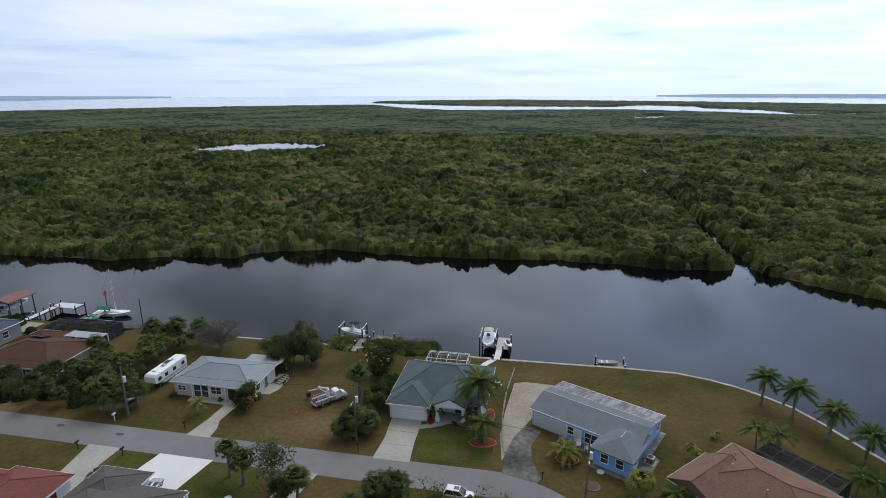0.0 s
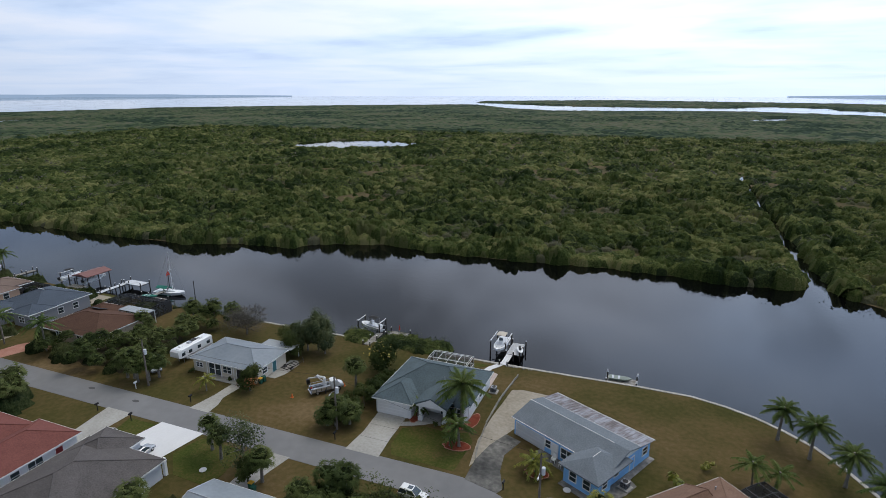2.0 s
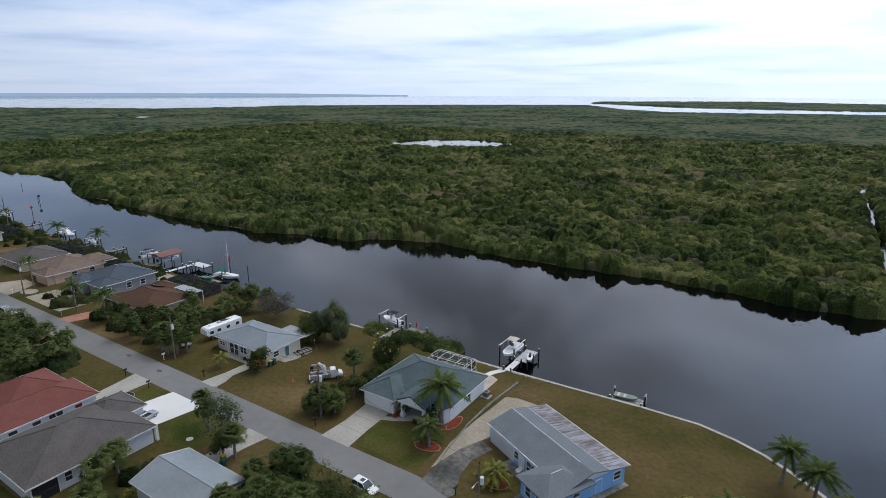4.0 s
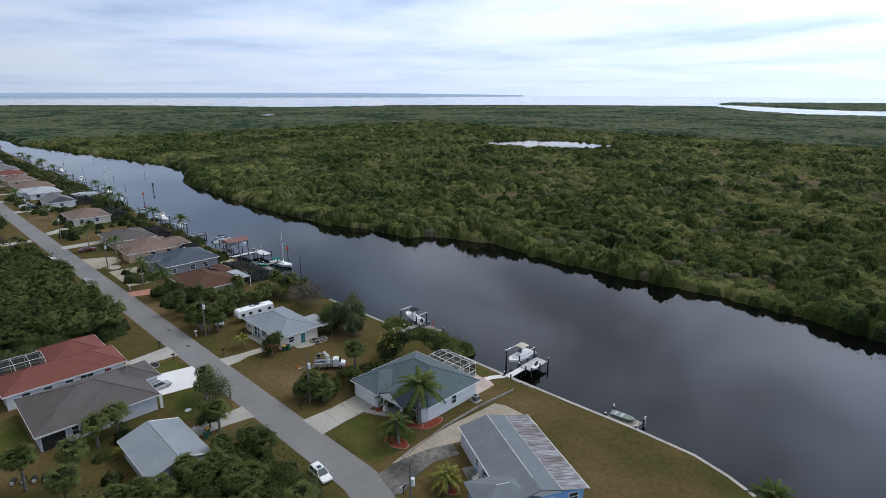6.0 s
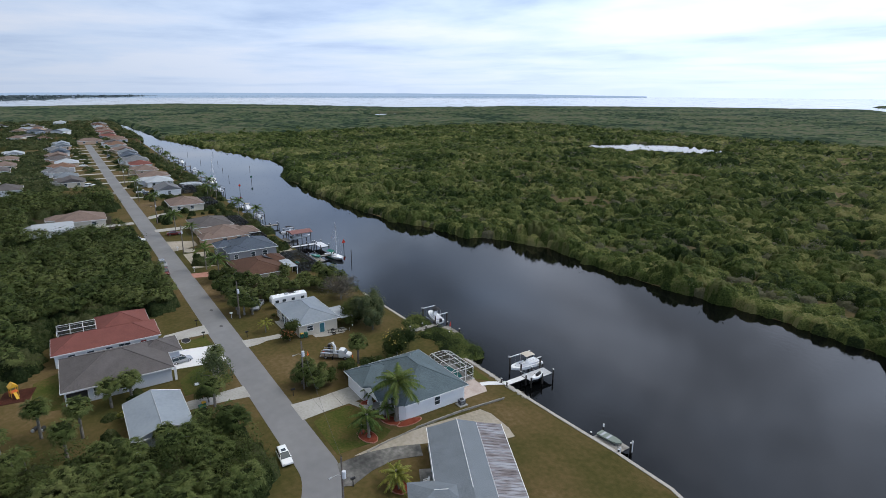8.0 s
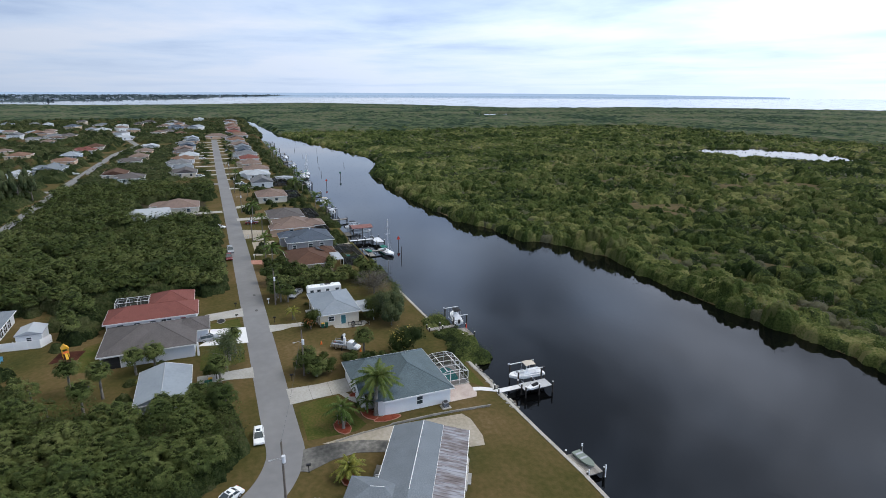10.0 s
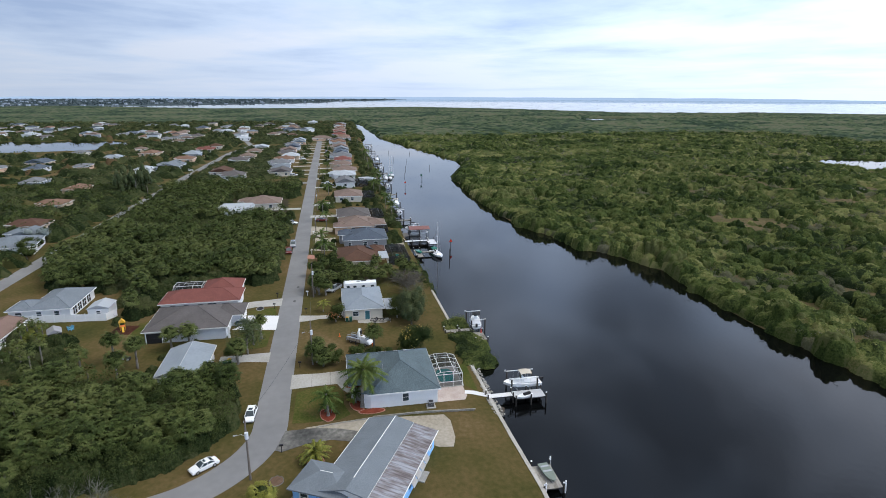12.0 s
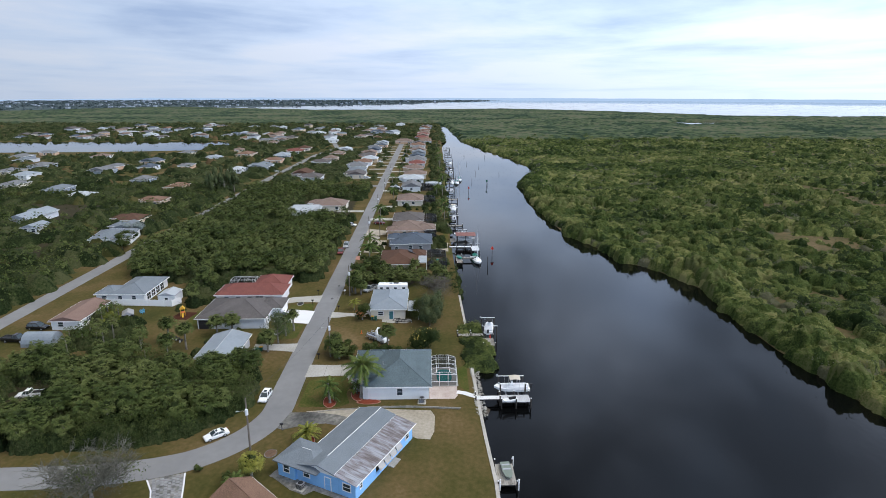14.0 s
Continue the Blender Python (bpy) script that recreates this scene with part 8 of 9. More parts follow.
for i, (x, y, h) in enumerate(((-32.4, 33.4, 4.8), (-29.2, 38.4, 4.9), (-24.9, 36.4, 4.2), (-36.2, 42.6, 3.6), (-37.6, 45.6, 3.4), (-75.6, 93.3, 4.0), (-71.1, 94.7, 4.2), (-66.8, 95.6, 3.6), (-63.6, 70.8, 3.6), (-65.0, 69.7, 3.2), (-66.6, 70.4, 4.2), (-68.0, 70.2, 3.4), (-63.0, 72.4, 3.0), (-28.5, 82.0, 4.2), (-25.6, 71.0, 3.4), (-23.9, 72.2, 2.0), (-26.8, 70.6, 2.0), (-25.2, 72.6, 1.8))):
    fan_palm("cabbage palm with a round grey-green head", x, y, h, 2.1, 48, 60 + i)
broad_tree("airy pine with open tufted branches", -31.6, 57.6, 8.2, 2.8, 1500, 70, PINE, 0.14, 18, category="pine tree")
broad_tree("dense dark shrub tree by the driveway", -29.4, 55.8, 4.2, 1.9, 1540, 71, OAK, 0.15)
for i, (x, y, h, rx) in enumerate(((-42.8, 92.2, 8.4, 2.7), (-40.7, 91.2, 6.4, 2.5), (-44.6, 91.2, 6.0, 2.3))):
    broad_tree("dark green pine of a close group", x, y, h, rx, 2300, 72 + 11 * i, PINE, 0.15, 16)
broad_tree("mid-green bushy tree beside it", -47.2, 90.4, 5.4, 3.1, 3740, 73, OAK, 0.17, 10)
broad_tree("round tree with yellow blossoms", -27.4, 89.6, 5.8, 3.0, 3740, 74, OAK, 0.16, 10, extra=("blossom", 90, BLOSSOM))
broad_tree("small tree with orange-tipped leaves", -44.9, 74.7, 4.2, 2.0, 1980, 75, OAK, 0.15, 8, extra=("orange_leaves", 110, ORANGELEAF))
feather_palm("weeping lime-green palm on the lawn", -51.7, 71.9, 2.2, 1.7, 16, 76, 0.1, LIME, 0.1)
broad_tree("bare grey-twigged tree in a back yard", -61.0, 93.0, 5.6, 4.6, 5200, 77, TWIG, 0.075, 16, True)
broad_tree("large bare tree with thin grey twigs", 18.6, 45.2, 7.0, 6.6, 7500, 78, HAZETWIG, 0.07, 18, True, extra=("leaves", 1500, OAK))
for i, (x, y, rx, h) in enumerate(((-24.6, 75.0, 1.9, 3.0), (-24.3, 77.4, 2.0, 3.4), (-24.6, 79.8, 1.9, 3.0), (-24.4, 82.2, 1.8, 2.8), (-26.6, 78.8, 1.9, 3.6), (-24.2, 84.6, 1.7, 2.4), (-24.0, 87.0, 1.4, 2.0))):
    shrub("dense dark hedge tree along the lot line", x, y, rx, h, 800, 80 + i, OAK, 0.16)
for i, (x, y, rx, h) in enumerate(((-46.5, 75.8, 0.7, 0.9), (-50.3, 75.9, 0.6, 0.8), (-58.5, 76.1, 0.7, 0.8), (-31.6, 43.6, 0.9, 1.4))):
    shrub("small shrub along the house wall", x, y, rx, h, 90, 90 + i, OAK if i < 3 else LIME, 0.14)

hedge = [(x, rng.uniform(98.6, 102.8), W + 0.5, rng.uniform(0.6, 0.9), rng.uniform(0.75, 1.0)) for x in np.linspace(-41.5, -37, 34)]
hedge += [(x, rng.uniform(98.8, 103.8), W + 0.5, rng.uniform(0.6, 0.9), rng.uniform(0.75, 1.05)) for x in np.linspace(-33, -20, 96)]
domes("hedge_branches", np.array(hedge), -46, -14, 94, 108, 0.36, 1.7, 2.0, LEAFROOF, "clipped mangrove crowns of the bank hedge", W + 0.4, "hedge", 9)
v, f = scatter(MANG_NEAR, hedge)
tagged(new("mangrove_hedge", big_mesh("mangrove_hedge", v, f, LEAF)), "clipped mangrove hedge along the canal bank", "hedge", kind="stuff")

FAN = [fan_palm_crown(120, 1.7, 100 + s, 9, 0.030) for s in range(6)]
FAN_MID = [fan_palm_crown(84, 1.7, 110 + s, 6, 0.042) for s in range(5)]
FAN_SMALL = [fan_palm_crown(64, 1.7, 120 + s, 4, 0.055) for s in range(5)]
OAKS = [leaf_crown(170, 2.4, 2.1, 0.13, 11, 140 + s) for s in range(6)]
GARDEN = [leaf_crown(110, 2.4, 2.1, 0.13, 9, 150 + s) for s in range(6)]
THICK = [leaf_crown(420, 2.4, 2.1, 0.12, 12, 145 + s) for s in range(5)]
OAK_SMALL = [leaf_crown(60, 2.5, 2.1, 0.19, 9, 160 + s) for s in range(6)]
OAK_MID = [leaf_crown(24, 2.6, 2.1, 0.27, 6, 170 + s) for s in range(6)]
OAK_FAR = [leaf_crown(7, 2.7, 2.0, 0.48, 4, 180 + s) for s in range(6)]


def leafy(name, rows, templates, mat, label, category, step=0.5, height=3.05, floor=0.0):
    """Broadleaf crowns at the rows: rounded clumps in a shade-dark green under a cover of loose leaf sprays."""
    rows = np.asarray(rows, float)
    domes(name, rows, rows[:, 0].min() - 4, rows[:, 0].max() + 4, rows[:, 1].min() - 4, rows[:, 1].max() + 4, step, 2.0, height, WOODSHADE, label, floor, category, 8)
    v, f = scatter(templates, rows)
    tagged(new(name, big_mesh(name, v, f, mat)), label, category, kind="stuff")


def grove(poly, n, seed, keep_out=(), apart=1.0):
    """Random places in the polygon, none closer together than apart."""
    r = np.random.default_rng(seed)
    xs = r.uniform(min(p[0] for p in poly), max(p[0] for p in poly), n)
    ys = r.uniform(min(p[1] for p in poly), max(p[1] for p in poly), n)
    ok = inside(poly, xs, ys)
    for x0, x1, y0, y1 in keep_out:
        ok &= ~((xs > x0) & (xs < x1) & (ys > y0) & (ys < y1))
    xs, ys = xs[ok], ys[ok]
    keep = np.ones(len(xs), bool)
    for i in range(1, len(xs)):
        keep[i] = not (np.hypot(xs[:i] - xs[i], ys[:i] - ys[i])[keep[:i]] < apart).any()
    return xs[keep], ys[keep]


def trunks(xs, ys, tops, r=0.14):
    s = Shape()
    for x, y, z in zip(xs, ys, tops):
        s.tube([(x, y, 0), (x, y, z)], r, 5, False)
    return s


WOOD_A = [(-19.5, 56.5), (-12, 58.0), (-4, 57.0), (1.6, 52.5), (4.6, 46), (6.2, 30), (6, -6), (-19, -8), (-20, 10), (-25, 24), (-20, 33), (-19, 42)]
CLEARED = [(-14.5, -6.5, 12.6, 23), (-8, -3.2, 15.0, 25)]
xs, ys = grove(WOOD_A, 2200, 1, CLEARED, 2.1)
up_z = 2.3 + 1.5 * wave(xs, ys, 9, 57) + rng.uniform(-0.3, 0.9, len(xs))
fan = wave(xs, ys, 14, 51) + rng.uniform(-0.25, 0.25, len(xs)) > 0.38
v, f = scatter(FAN, np.stack([xs[fan], ys[fan], up_z[fan], rng.uniform(0.95, 1.4, fan.sum()), np.ones(fan.sum())], 1))
tagged(new("palm_woods", big_mesh("palm_woods", v, f, PALMLEAF)), "thick woods of cabbage palms beside the street bend", "woods", kind="stuff")
v, f = scatter(THICK, np.stack([xs[~fan], ys[~fan], rng.uniform(0, 0.8, (~fan).sum()), rng.uniform(0.8, 1.3, (~fan).sum()), rng.uniform(0.8, 1.15, (~fan).sum())], 1))
tagged(new("broadleaf_woods", big_mesh("broadleaf_woods", v, f, OAK)), "dark broadleaf trees among the palms", "woods", kind="stuff")
solid("palm_trunks", trunks(xs[fan], ys[fan], up_z[fan]), BARK, "grey palm trunks in the woods", "trunks", "stuff")

size = rng.uniform(0.85, 1.15, len(xs))
wood = np.stack([xs, ys, 0 * xs, size, np.where(fan, up_z + 1.0, 3.0) / size], 1)
domes("palm_heads", wood[fan], -30, 8, -10, 60, 0.36, 1.42, 1.0, PALMSHADE, "dense inner fronds of the cabbage palms, coloured shade-dark", 0.0, "palms", 8, False)
wood[fan, 4] *= (up_z[fan] - 0.9) / (up_z[fan] + 1.0) / 0.62
wood[fan, 3] *= 0.62
domes("woods_undergrowth", wood, -30, 8, -10, 60, 0.45, 2.1, 1.0, WOODSHADE, "rounded broadleaf crowns of the street woods, coloured shade-dark", 0.0, "woods", 9)

bx, by = grove(WOOD_A, 150, 5, CLEARED)
leafy("wood_shrubs", np.stack([bx, by, 0 * bx, rng.uniform(0.4, 0.75, len(bx)), rng.uniform(0.7, 1.2, len(bx))], 1), GARDEN, OAK, "leafy shrubs along the edge of the palm woods", "shrubs", 0.42)

WOOD_B = [(-252, 57), (-120, 58), (-76, 58.5), (-74.5, 52), (-75, 33), (-55, 30), (-56, 27), (-72, 25), (-75, 6), (-84, 0), (-105, -7), (-245, -7)]
keep = [(-206, -160, 28, 60), (-75, -55, -2, 27), (-262, -246, 30, 64)]
xs, ys = grove(WOOD_B, 5200, 2, keep, 2.3)
fan = rng.uniform(0, 1, len(xs)) < np.where(xs > -130, 0.80, 0.50)
up_b = rng.uniform(3.0, 5.2, len(xs))
heads = np.stack([xs, ys, up_b, rng.uniform(1.05, 1.5, len(xs)), np.ones(len(xs))], 1)
for templates, part_of in ((FAN_MID, fan & (xs > -140)), (FAN_SMALL, fan & (xs <= -140))):
    v, f = scatter(templates, heads[part_of])
    tagged(new("palm_woods", big_mesh("palm_woods", v, f, PALMLEAF)), "cabbage palm woods along the street", "woods", kind="stuff")
v, f = scatter(OAK_SMALL, np.stack([xs[~fan], ys[~fan], rng.uniform(0, 1.0, (~fan).sum()), rng.uniform(0.8, 1.45, (~fan).sum()), rng.uniform(0.8, 1.2, (~fan).sum())], 1))
tagged(new("broadleaf_woods", big_mesh("broadleaf_woods", v, f, OAK)), "dark broadleaf woods along the street", "woods", kind="stuff")

size = rng.uniform(0.85, 1.2, len(xs))
wood = np.stack([xs, ys, 0 * xs, size, np.where(fan, up_b + 1.15, 3.4) / size], 1)
domes("palm_heads", wood[fan], -255, -50, -10, 62, 0.55, 1.5, 1.0, PALMSHADE, "dense inner fronds of the cabbage palms, coloured shade-dark", 0.0, "palms", 6, False)
wood[fan, 4] *= (up_b[fan] - 1.4) / (up_b[fan] + 1.15) / 0.7
wood[fan, 3] *= 0.7
domes("woods_undergrowth", wood, -255, -50, -10, 62, 0.7, 2.2, 1.0, WOODSHADE, "rounded broadleaf crowns of the street woods, coloured shade-dark", 0.0, "woods", 8)

YARD = [(-92.5, 69.6), (-80, 68.8), (-68.5, 69.6), (-68.8, 76), (-70, 88), (-68, 93), (-82, 97.5), (-84, 88), (-82, 77), (-92, 74)]
xs, ys = grove(YARD, 420, 3, [(-69, -64, 71.5, 77), (-90, -75, 87, 99)], 1.9)
fan = rng.uniform(0, 1, len(xs)) < 0.8
up_y = rng.uniform(1.4, 3.4, len(xs))
size = rng.uniform(0.85, 1.15, len(xs))
domes("palm_heads", np.stack([xs, ys, 0 * xs, size, (up_y + 0.95) / size], 1)[fan], -95, -62, 66, 101, 0.36, 1.35, 1.0, PALMSHADE, "dense inner fronds of the cabbage palms, coloured shade-dark", 0.0, "palms", 8, False)
v, f = scatter(FAN, np.stack([xs[fan], ys[fan], up_y[fan], rng.uniform(0.8, 1.1, fan.sum()), np.ones(fan.sum())], 1))
tagged(new("palm_thicket", big_mesh("palm_thicket", v, f, PALMLEAF)), "thicket of cabbage palms beside the trailer", "palms", kind="stuff")
leafy("shrub_thicket", np.stack([xs[~fan], ys[~fan], rng.uniform(0, 0.5, (~fan).sum()), rng.uniform(0.5, 0.8, (~fan).sum()), rng.uniform(0.7, 1.0, (~fan).sum())], 1), OAKS, OAK, "dense shrubs beside the trailer", "shrubs", 0.42)
rows = [(x, 98.4 + rng.uniform(-1.2, 1.6), -0.4, rng.uniform(0.3, 0.55), rng.uniform(0.6, 1.0)) for x in np.linspace(-92, -62, 46)]
leafy("bank_shrubs", rows, OAKS, OAK, "overhanging shrubs along the canal bank", "shrubs", 0.42, 3.05, -0.9)
# street and yard greenery between the houses of the near rows
rows = []
for x0, x1, y0, y1, k in ((-39.5, -34.2, 45, 50, 3), (-33.5, -26, 41.6, 43, 4), (-80, -63, 24, 34, 44), (-62, -52, 27, 33, 12), (-44, -30, 12, 24, 26), (-50, -45, 10, 14, 8), (-126, -84, 70, 76, 16), (-130, -84, 92, 98, 26), (-170, -130, 93, 99, 26), (-215, -170, 70, 100, 30), (-270, -215, 68, 100, 50), (-248, -215, 92, 101, 20)):
    for _ in range(k):
        rows.append((rng.uniform(x0, x1), rng.uniform(y0, y1), 0, rng.uniform(0.35, 0.95), rng.uniform(0.7, 1.1)))
leafy("garden_shrubs", rows, GARDEN, OAK, "garden trees and shrubs between the houses", "shrubs", 0.5)
FEATHER = [feather_palm_crown(14, 2.6, 200 + s, 6) for s in range(4)]
fx = np.array([-103, -92, -146, -150, -172, -214, -218, -226, -250, -256, -300, -304, -330, -352, -390, -420, -445, -500, -128, -212, -360, -366, -372])
fy = np.array([71, 72, 98, 71, 98, 99, 96, 99, 100, 70, 99, 72, 100, 72, 100, 101, 72, 101, 72.5, 73, 101, 100, 102])
fh = rng.uniform(4.5, 8.0, len(fx))
v, f = scatter(FEATHER, np.stack([fx, fy, fh, rng.uniform(0.8, 1.2, len(fx)), np.ones(len(fx))], 1))
tagged(new("canal_palms", big_mesh("canal_palms", v, f, COCO)), "slim palms along the canal-side gardens", "palms", kind="stuff")
solid("palm_trunks", trunks(fx, fy, fh, 0.16), BARK, "slim palm trunks along the canal gardens", "trunks", "stuff")

# the overgrown lot behind the palm woods
LOT = [(-47, 4), (-28, 2), (-21, 28), (-24, 33), (-33, 27), (-44, 25), (-49, 18)]
xs, ys = grove(LOT, 170, 8, [(-49, -29, -8, 10), (-49, -36, 16, 34), (-58, -41, -2, 11), (-35, -22, 32, 44)])
fan = rng.uniform(0, 1, len(xs)) < 0.4
up_c = rng.uniform(1.8, 4.0, len(xs))
v, f = scatter(FAN_SMALL, np.stack([xs[fan], ys[fan], up_c[fan], rng.uniform(0.8, 1.1, fan.sum()), np.ones(fan.sum())], 1))
tagged(new("palm_thicket", big_mesh("palm_thicket", v, f, PALMLEAF)), "cabbage palms in an overgrown lot", "palms", kind="stuff")
solid("palm_trunks", trunks(xs[fan], ys[fan], up_c[fan]), BARK, "grey palm trunks in an overgrown lot", "trunks", "stuff")
leafy("shrub_thicket", np.stack([xs[~fan], ys[~fan], 0 * xs[~fan], rng.uniform(0.5, 1.0, (~fan).sum()), rng.uniform(0.7, 1.0, (~fan).sum())], 1), OAKS, OAK, "dense shrubs in an overgrown lot", "shrubs", 0.42)
rows = [(x, 96.5 + rng.uniform(-3.0, 4.0), -0.3, rng.uniform(0.35, 0.9), rng.uniform(0.7, 1.1)) for x in np.linspace(-540, -135, 170)]
leafy("canal_bank_shrubs", rows, OAK_MID, OAK, "green shrubs and small trees along the canal gardens", "shrubs", 0.8)

for i, (x, y, h, rx) in enumerate(((-232, -17, 14.5, 3.4), (-228, -21, 15.5, 3.6), (-238, -20, 14.0, 3.4), (-234, -26, 15.0, 3.6), (-225, -27, 13.5, 3.4))):
    broad_tree("tall dark pine in a close group", x, y, h, rx, 420, 300 + i, PINE, 0.36, 12)
broad_tree("round silver-leaved garden tree", -133.5, -22.5, 5.6, 3.4, 620, 310, SILVERLEAF, 0.24, 9)
for i, (x, y, h, rx) in enumerate(((-118.5, -21.5, 5.0, 3.2), (-123.0, -20.5, 4.6, 2.8), (-112, -17.5, 4.0, 2.4))):
    broad_tree("dense green tree beside a white house", x, y, h, rx, 560, 320 + i, OAK, 0.22, 9)

# bushes that close the edge of the palm woods towards the street
rim = curve([(-19.5, 54.0), (-12, 56.6), (-5, 56.2), (0.6, 52.6), (3.8, 46.5), (5.2, 38), (5.6, 28)], 14)
rows = [(x + rng.uniform(-1.6, 0.6), y + rng.uniform(-1.6, 0.4), 0, rng.uniform(0.5, 1.0), rng.uniform(0.85, 1.2)) for x, y in rim]
rows += [(x + rng.uniform(-0.4, 1.0), y + rng.uniform(-0.4, 1.0), 0, rng.uniform(0.28, 0.5), rng.uniform(0.8, 1.2)) for x, y in rim for _ in range(2)]
leafy("edge_shrubs", rows, THICK, OAK, "green bushes closing the edge of the palm woods", "shrubs", 0.42)


# ---- the rest of the town, street by street ----
WALLS = [WHITE, CREAM, PALEWALL, TANWALL, PINKWALL, GREYWALL]
ROOFS = [SH_GREY, SH_TAN, SH_TAUPE, SH_LIGHT, SH_BROWN, SH_RED, METALROOF, WHITEROOF, SH_SLATE, SH_TERRA]
TOLD = ["white", "cream", "pale grey", "tan", "peach", "blue-grey"]
TOPS = ["grey shingles", "tan shingles", "taupe shingles", "pale grey shingles", "brown shingles", "red shingles", "a grey metal roof", "a white metal roof", "slate shingles", "terracotta shingles"]
BUILT = []


def far_house(x, y, w, d, wi, ri, rot=0.0, kind=None, eave=2.8):
    kind = kind or random.choice(["hx", "hx", "gx", "hy"])
    blocks = [(-w / 2, w / 2, -d / 2, d / 2, eave, min(w, d) * random.uniform(0.16, 0.22), kind)]
    if random.random() < 0.5:
        blocks.append((-w / 2 + 0.5, -w / 2 + 6.5, -d / 2 - 3, 0, eave - 0.02, 1.4, "hy"))
    wins = [(w / 2, s * d * 0.25, 0.9, 1.3, 1.3, "e") for s in (-1, 1)] + [(w * 0.25, -d / 2, 0.9, 1.5, 1.3, "s")]
    BUILT.append((x, y, w / 2 + 3, d / 2 + 3))
    return house("%s house with %s" % (TOLD[wi], TOPS[ri]), pose(x, y, 0, 0, 0, rot), blocks, WALLS[wi], ROOFS[ri], wins, simple=True, group="houses of the town")


random.seed(4)
# canal side of the main street
for i, x in enumerate((-270, -291, -320, -350, -376, -402, -428, -454, -480, -506, -530)):
    far_house(x, 83 + random.uniform(-1, 1), random.uniform(14, 18), random.uniform(11, 14), (0, 1, 3, 2, 0, 1, 2, 3, 1, 0, 2)[i], (7, 1, 1, 5, 0, 8, 3, 1, 0, 4, 2)[i])
for i in range(12):
    far_house(-560 - 27 * i, 88 + random.uniform(-3, 6), random.uniform(13, 17), random.uniform(11, 14), random.randrange(6), random.randrange(10))
far_house(-556, 66, 12, 20, 4, 1, 0, "hy")
# inland side of the main street
far_house(-184.5, 44.5, 13, 15, 1, 1, 0, "hx")
far_house(-170.5, 36, 11, 11, 0, 7, 0, "gy")
for i, x in enumerate((-290, -312, -336, -358, -382, -406, -432, -456, -482, -510, -535)):
    far_house(x, 42 + random.uniform(-2, 3), random.uniform(13, 16), random.uniform(10, 13), random.randrange(6), (2, 3, 0, 4, 7, 2, 1, 8, 0, 3, 6)[i])
# the back street
house("white house with pale grey shingles and a screened lanai", pose(0, 0, 0), [(-71.8, -58.0, 7.4, 15.9, 2.6, 1.7, "hx"), (-64.4, -58.2, 3.4, 8.4, 2.58, 1.15, "hx")], WHITE, SH_LIGHT, windows=[(-58.0, 9.6, 0.9, 1.0, 1.1, "e"), (-58.0, 13.2, 1.0, 1.0, 1.0, "e"), (-58.2, 5.4, 0.9, 1.3, 1.1, "e")] + [(-60.4 - 2.6 * i, 15.9, 0.3, 2.0, 1.9, "n") for i in range(4)])
house("white house with faded brown shingle gable roof", pose(0, 0, 0), [(-52.8, -40.4, 2.8, 9.3, 2.4, 1.0, "gx")], WHITE, SH_FADED, windows=[(-40.4, 5, 0.9, 1.2, 1.1, "e"), (-44, 9.3, 0.9, 1.4, 1.1, "n"), (-49, 9.3, 0.9, 1.4, 1.1, "n")])
BUILT += [(-65, 9, 10, 9), (-46.5, 6, 9, 6)]
far_house(-124, -26, 15, 13, 0, 3, 12, "hy")
far_house(-138.5, -28.5, 9, 7, 2, 3, 0, "gx")
far_house(-153, -34, 10, 10, 3, 9, 0, "hx")
for x, y, w, d, wi, ri in ((-296, 8, 15, 12, 1, 9), (-277, 18, 14, 12, 2, 2), (-330, -30, 22, 14, 5, 3), (-316, -42, 12, 9, 0, 7), (-358, 10, 14, 11, 2, 2), (-384, 12, 14, 11, 3, 1), (-372, -30, 14, 11, 4, 4), (-410, -34, 15, 12, 5, 6), (-446, -30, 17, 13, 0, 5), (-424, 12, 16, 11, 4, 1), (-462, 14, 14, 11, 0, 7), (-474, -28, 14, 12, 1, 9)):
    far_house(x, y, w, d, wi, ri)
for x, y, w, d, wi, ri in ((-160, -80, 20, 9, 2, 6), (-139, -65, 8, 6, 0, 6), (-232, -114, 18, 9, 5, 3), (-212, -88, 10, 8, 0, 7), (-196, -44, 12, 9, 3, 4), (-240, -52, 14, 9, 4, 4), (-268, -84, 13, 10, 5, 0), (-250, -150, 15, 10, 1, 0), (-290, -170, 15, 10, 0, 6), (-330, -110, 14, 10, 2, 8)):
    far_house(x, y, w, d, wi, ri)
LAGOON = [(-462, -860), (-455, -310), (-462, -200), (-478, -132), (-545, -120), (-588, -150), (-575, -382), (-590, -860)]
solid("lagoon", Shape().face(*[(x, y, 0.03) for x, y in LAGOON][::-1]), WATER, "broad grey lagoon among the houses", "water", "structure")
solid("side_canal", Shape().face((-700, 18, 0.03), (-700, 32, 0.03), (-800, 40, 0.03), (-800, 24, 0.03)), WATER, "short side canal among the houses", "water", "structure")
random.seed(9)
for row, y0 in enumerate((-75, -130, -185, -240, -300, -360)):
    for k in range(11):
        x = -300 - 30 * k - random.uniform(0, 10) - row * 4
        y = y0 + random.uniform(-12, 12)
        if -600 < x < -445 and y < -110 or random.random() < 0.18:
            continue
        far_house(x, y, random.uniform(12, 18), random.uniform(9, 13), random.randrange(6), random.choice([0, 1, 2, 3, 4, 5, 6, 2, 8, 0]), random.uniform(-20, 20), eave=2.6)
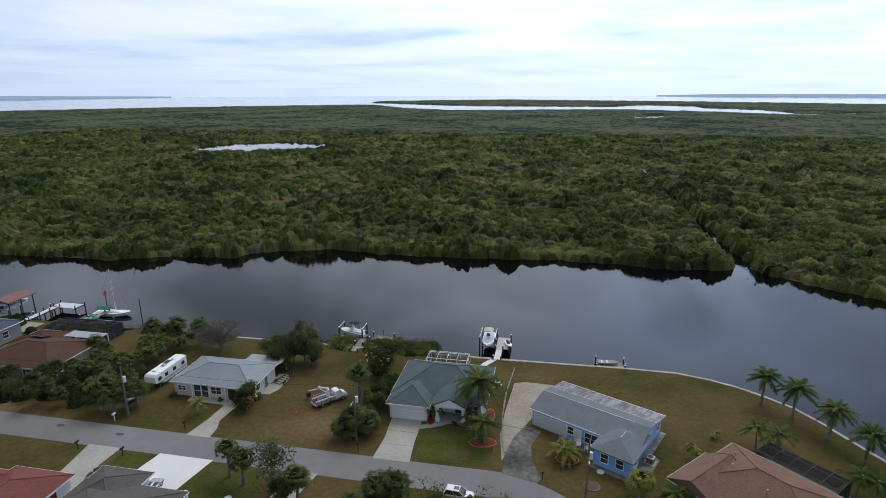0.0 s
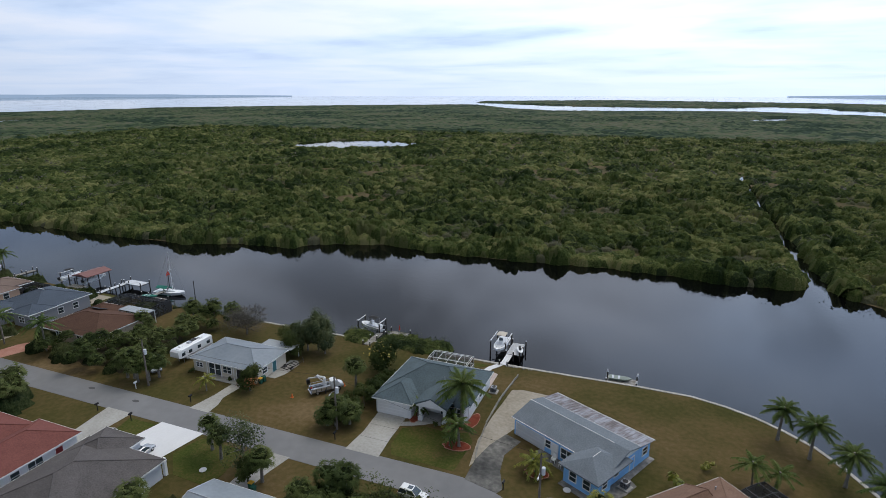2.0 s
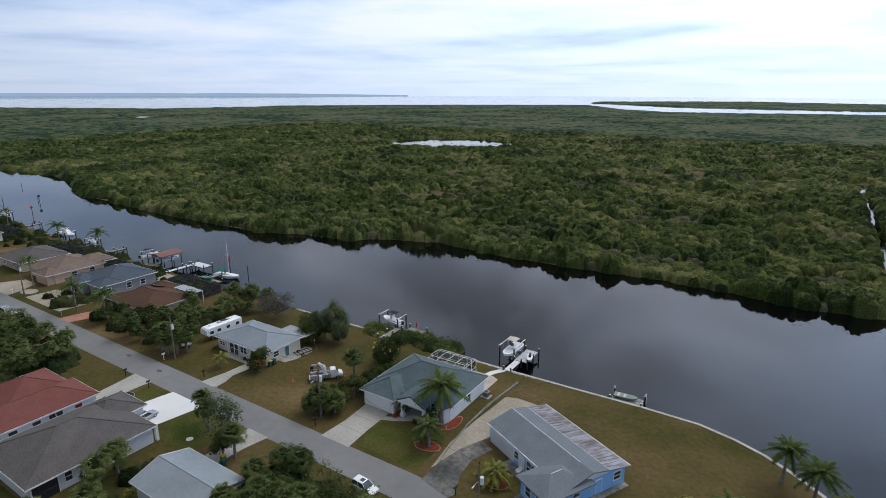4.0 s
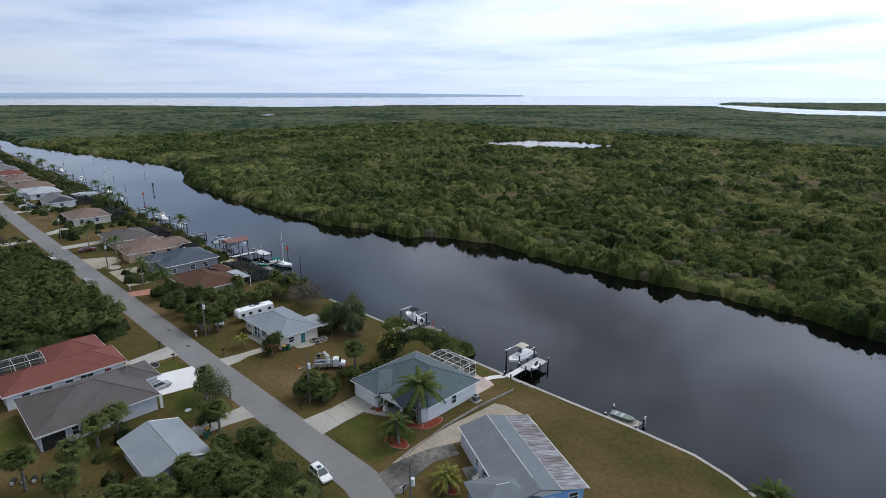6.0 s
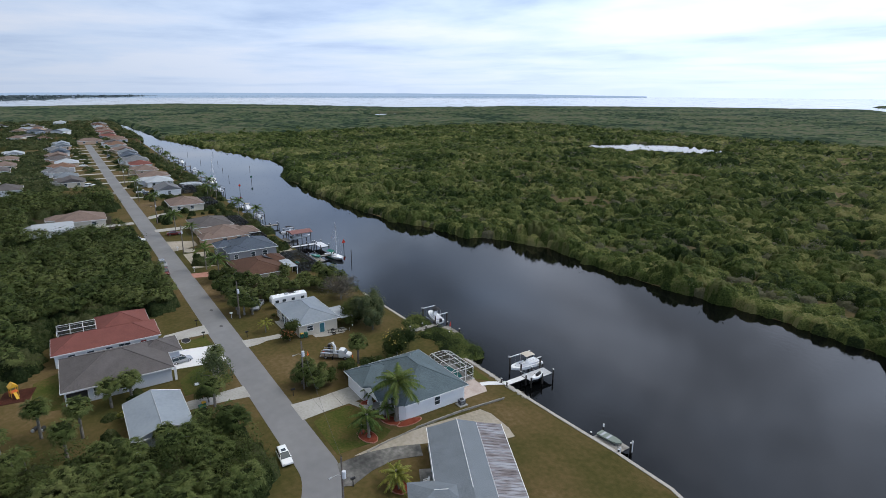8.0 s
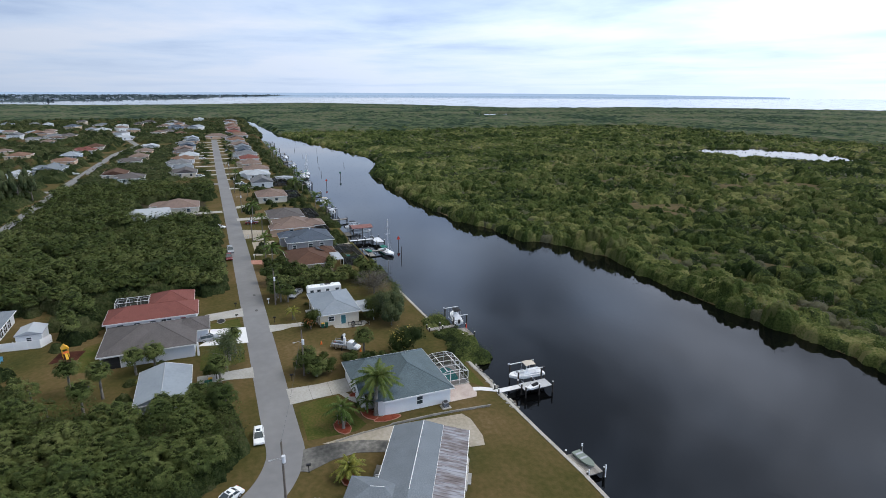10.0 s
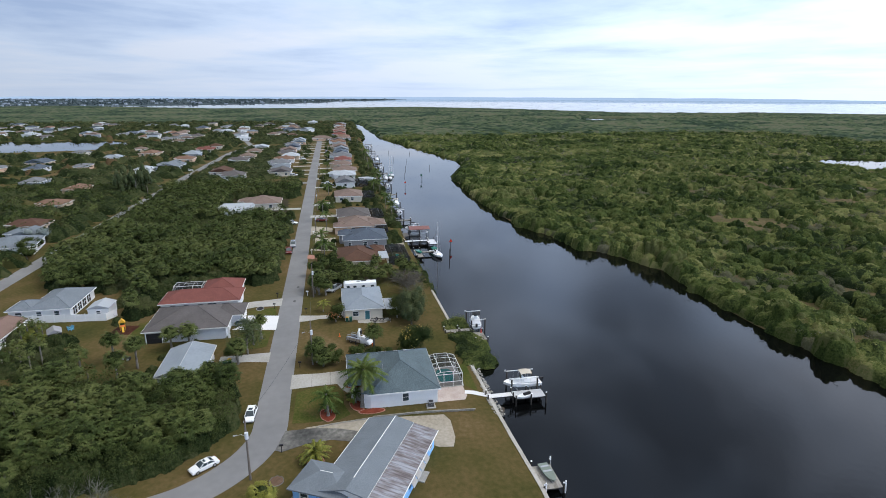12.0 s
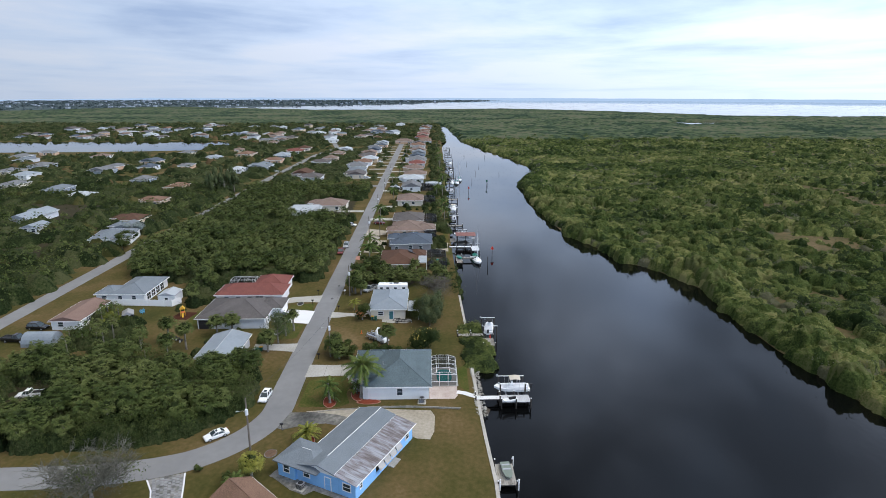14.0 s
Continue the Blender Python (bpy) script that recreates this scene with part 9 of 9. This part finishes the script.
for k in range(95):
    x, y = -560 - random.uniform(0, 330), random.uniform(-420, 50)
    if not (-605 < x and y < -110):
        far_house(x, y, random.uniform(12, 18), random.uniform(9, 13), random.randrange(6), random.choice([0, 1, 2, 3, 6, 7, 8, 2, 1, 0, 4]), random.uniform(-30, 30), eave=random.choice([2.8, 2.8, 4.5]))
# pale roofs on the land across the bay
random.seed(12)
FARROOFS = Shape()
for k in range(320):
    x, y = random.uniform(-4300, -2000), random.uniform(-2600, 350)
    if inside(FARSHORE, np.array([x]), np.array([y]))[0]:
        w, d, h = random.uniform(8, 16), random.uniform(8, 15), random.choice([3, 4, 4, 5, 6, 8])
        FARROOFS.box(x - w / 2, y - d / 2, -0.4, x + w / 2, y + d / 2, h)
# the blue-grey wall colour stands in for haze over these houses
solid("far_town", FARROOFS, GREYWALL, "pale distant houses across the bay", "houses", "stuff")

# trees of the town
def free(xs, ys):
    ok = np.ones(len(xs), bool)
    for x, y, w, d in BUILT:
        ok &= ~((abs(xs - x) < w) & (abs(ys - y) < d))
    ok &= ~inside(LAGOON, xs, ys)
    ok &= edge_distance(LAGOON, xs, ys) > 3
    ok &= ~((xs > -470) & (xs < -425) & (ys < -112))
    for line, w in ((MAIN_ROAD, 7), ([(-640, -30), (-500, 0), (-430, -9), (-280, -12), (-105, -12), (-30, -12), (40, -14)], 6), ([(-230, -120), (-262, -60), (-255, -14)], 6), ([(-254, 61), (-254, 36)], 6)):
        ok &= edge_distance(line, xs, ys) > w
    return ok


def town_trees(name, n, x0, x1, y0, y1, templates, s0, s1, mat, label, thin=0.0, base=0.0, step=1.9):
    xs, ys = rng.uniform(x0, x1, n), rng.uniform(y0, y1, n)
    ok = free(xs, ys) & (wave(xs, ys, 60, 31) > thin)
    xs, ys = xs[ok], ys[ok]
    rows = np.stack([xs, ys, np.full(len(xs), base), rng.uniform(s0, s1, len(xs)), rng.uniform(0.7, 1.25, len(xs))], 1)
    if not base:
        odd = rng.uniform(0, 1, len(rows)) < 0.07
        domes(name, rows[odd], x0 - 6, x1 + 6, y0 - 6, y1 + 6, step, 2.35, 2.6, OLIVECROWN, label, 0.0, "trees", 6)
        rows = rows[~odd]
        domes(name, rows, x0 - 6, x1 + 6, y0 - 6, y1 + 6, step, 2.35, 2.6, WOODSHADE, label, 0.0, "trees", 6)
    v, f = scatter(templates, rows)
    tagged(new(name, big_mesh(name, v, f, mat)), label, "trees", kind="stuff")


town_trees("street_trees", 1900, -250, -20, -150, -18, OAK_MID, 0.8, 1.8, OAK, "thick dark trees behind the back street", 0.2)
town_trees("back_palms", 260, -250, -20, -150, -18, FAN_SMALL, 0.8, 1.2, PALMLEAF, "cabbage palms behind the back street", 0.3, 4.0)
town_trees("block_trees", 2000, -560, -255, -8, 40, OAK_FAR, 0.7, 1.3, TOWNTREE, "garden trees between the streets", 0.28)
town_trees("block_trees", 800, -560, -255, 40, 104, OAK_FAR, 0.5, 1.0, TOWNTREE, "garden trees between the streets", 0.3)
town_trees("town_trees", 10500, -960, -250, -700, -16, OAK_FAR, 0.7, 1.8, TOWNTREE, "dark garden trees among the far houses", 0.15, 0.0, 2.2)
town_trees("town_trees", 2600, -960, -545, -20, 112, OAK_FAR, 0.8, 1.5, TOWNTREE, "dark garden trees among the far houses", 0.25)
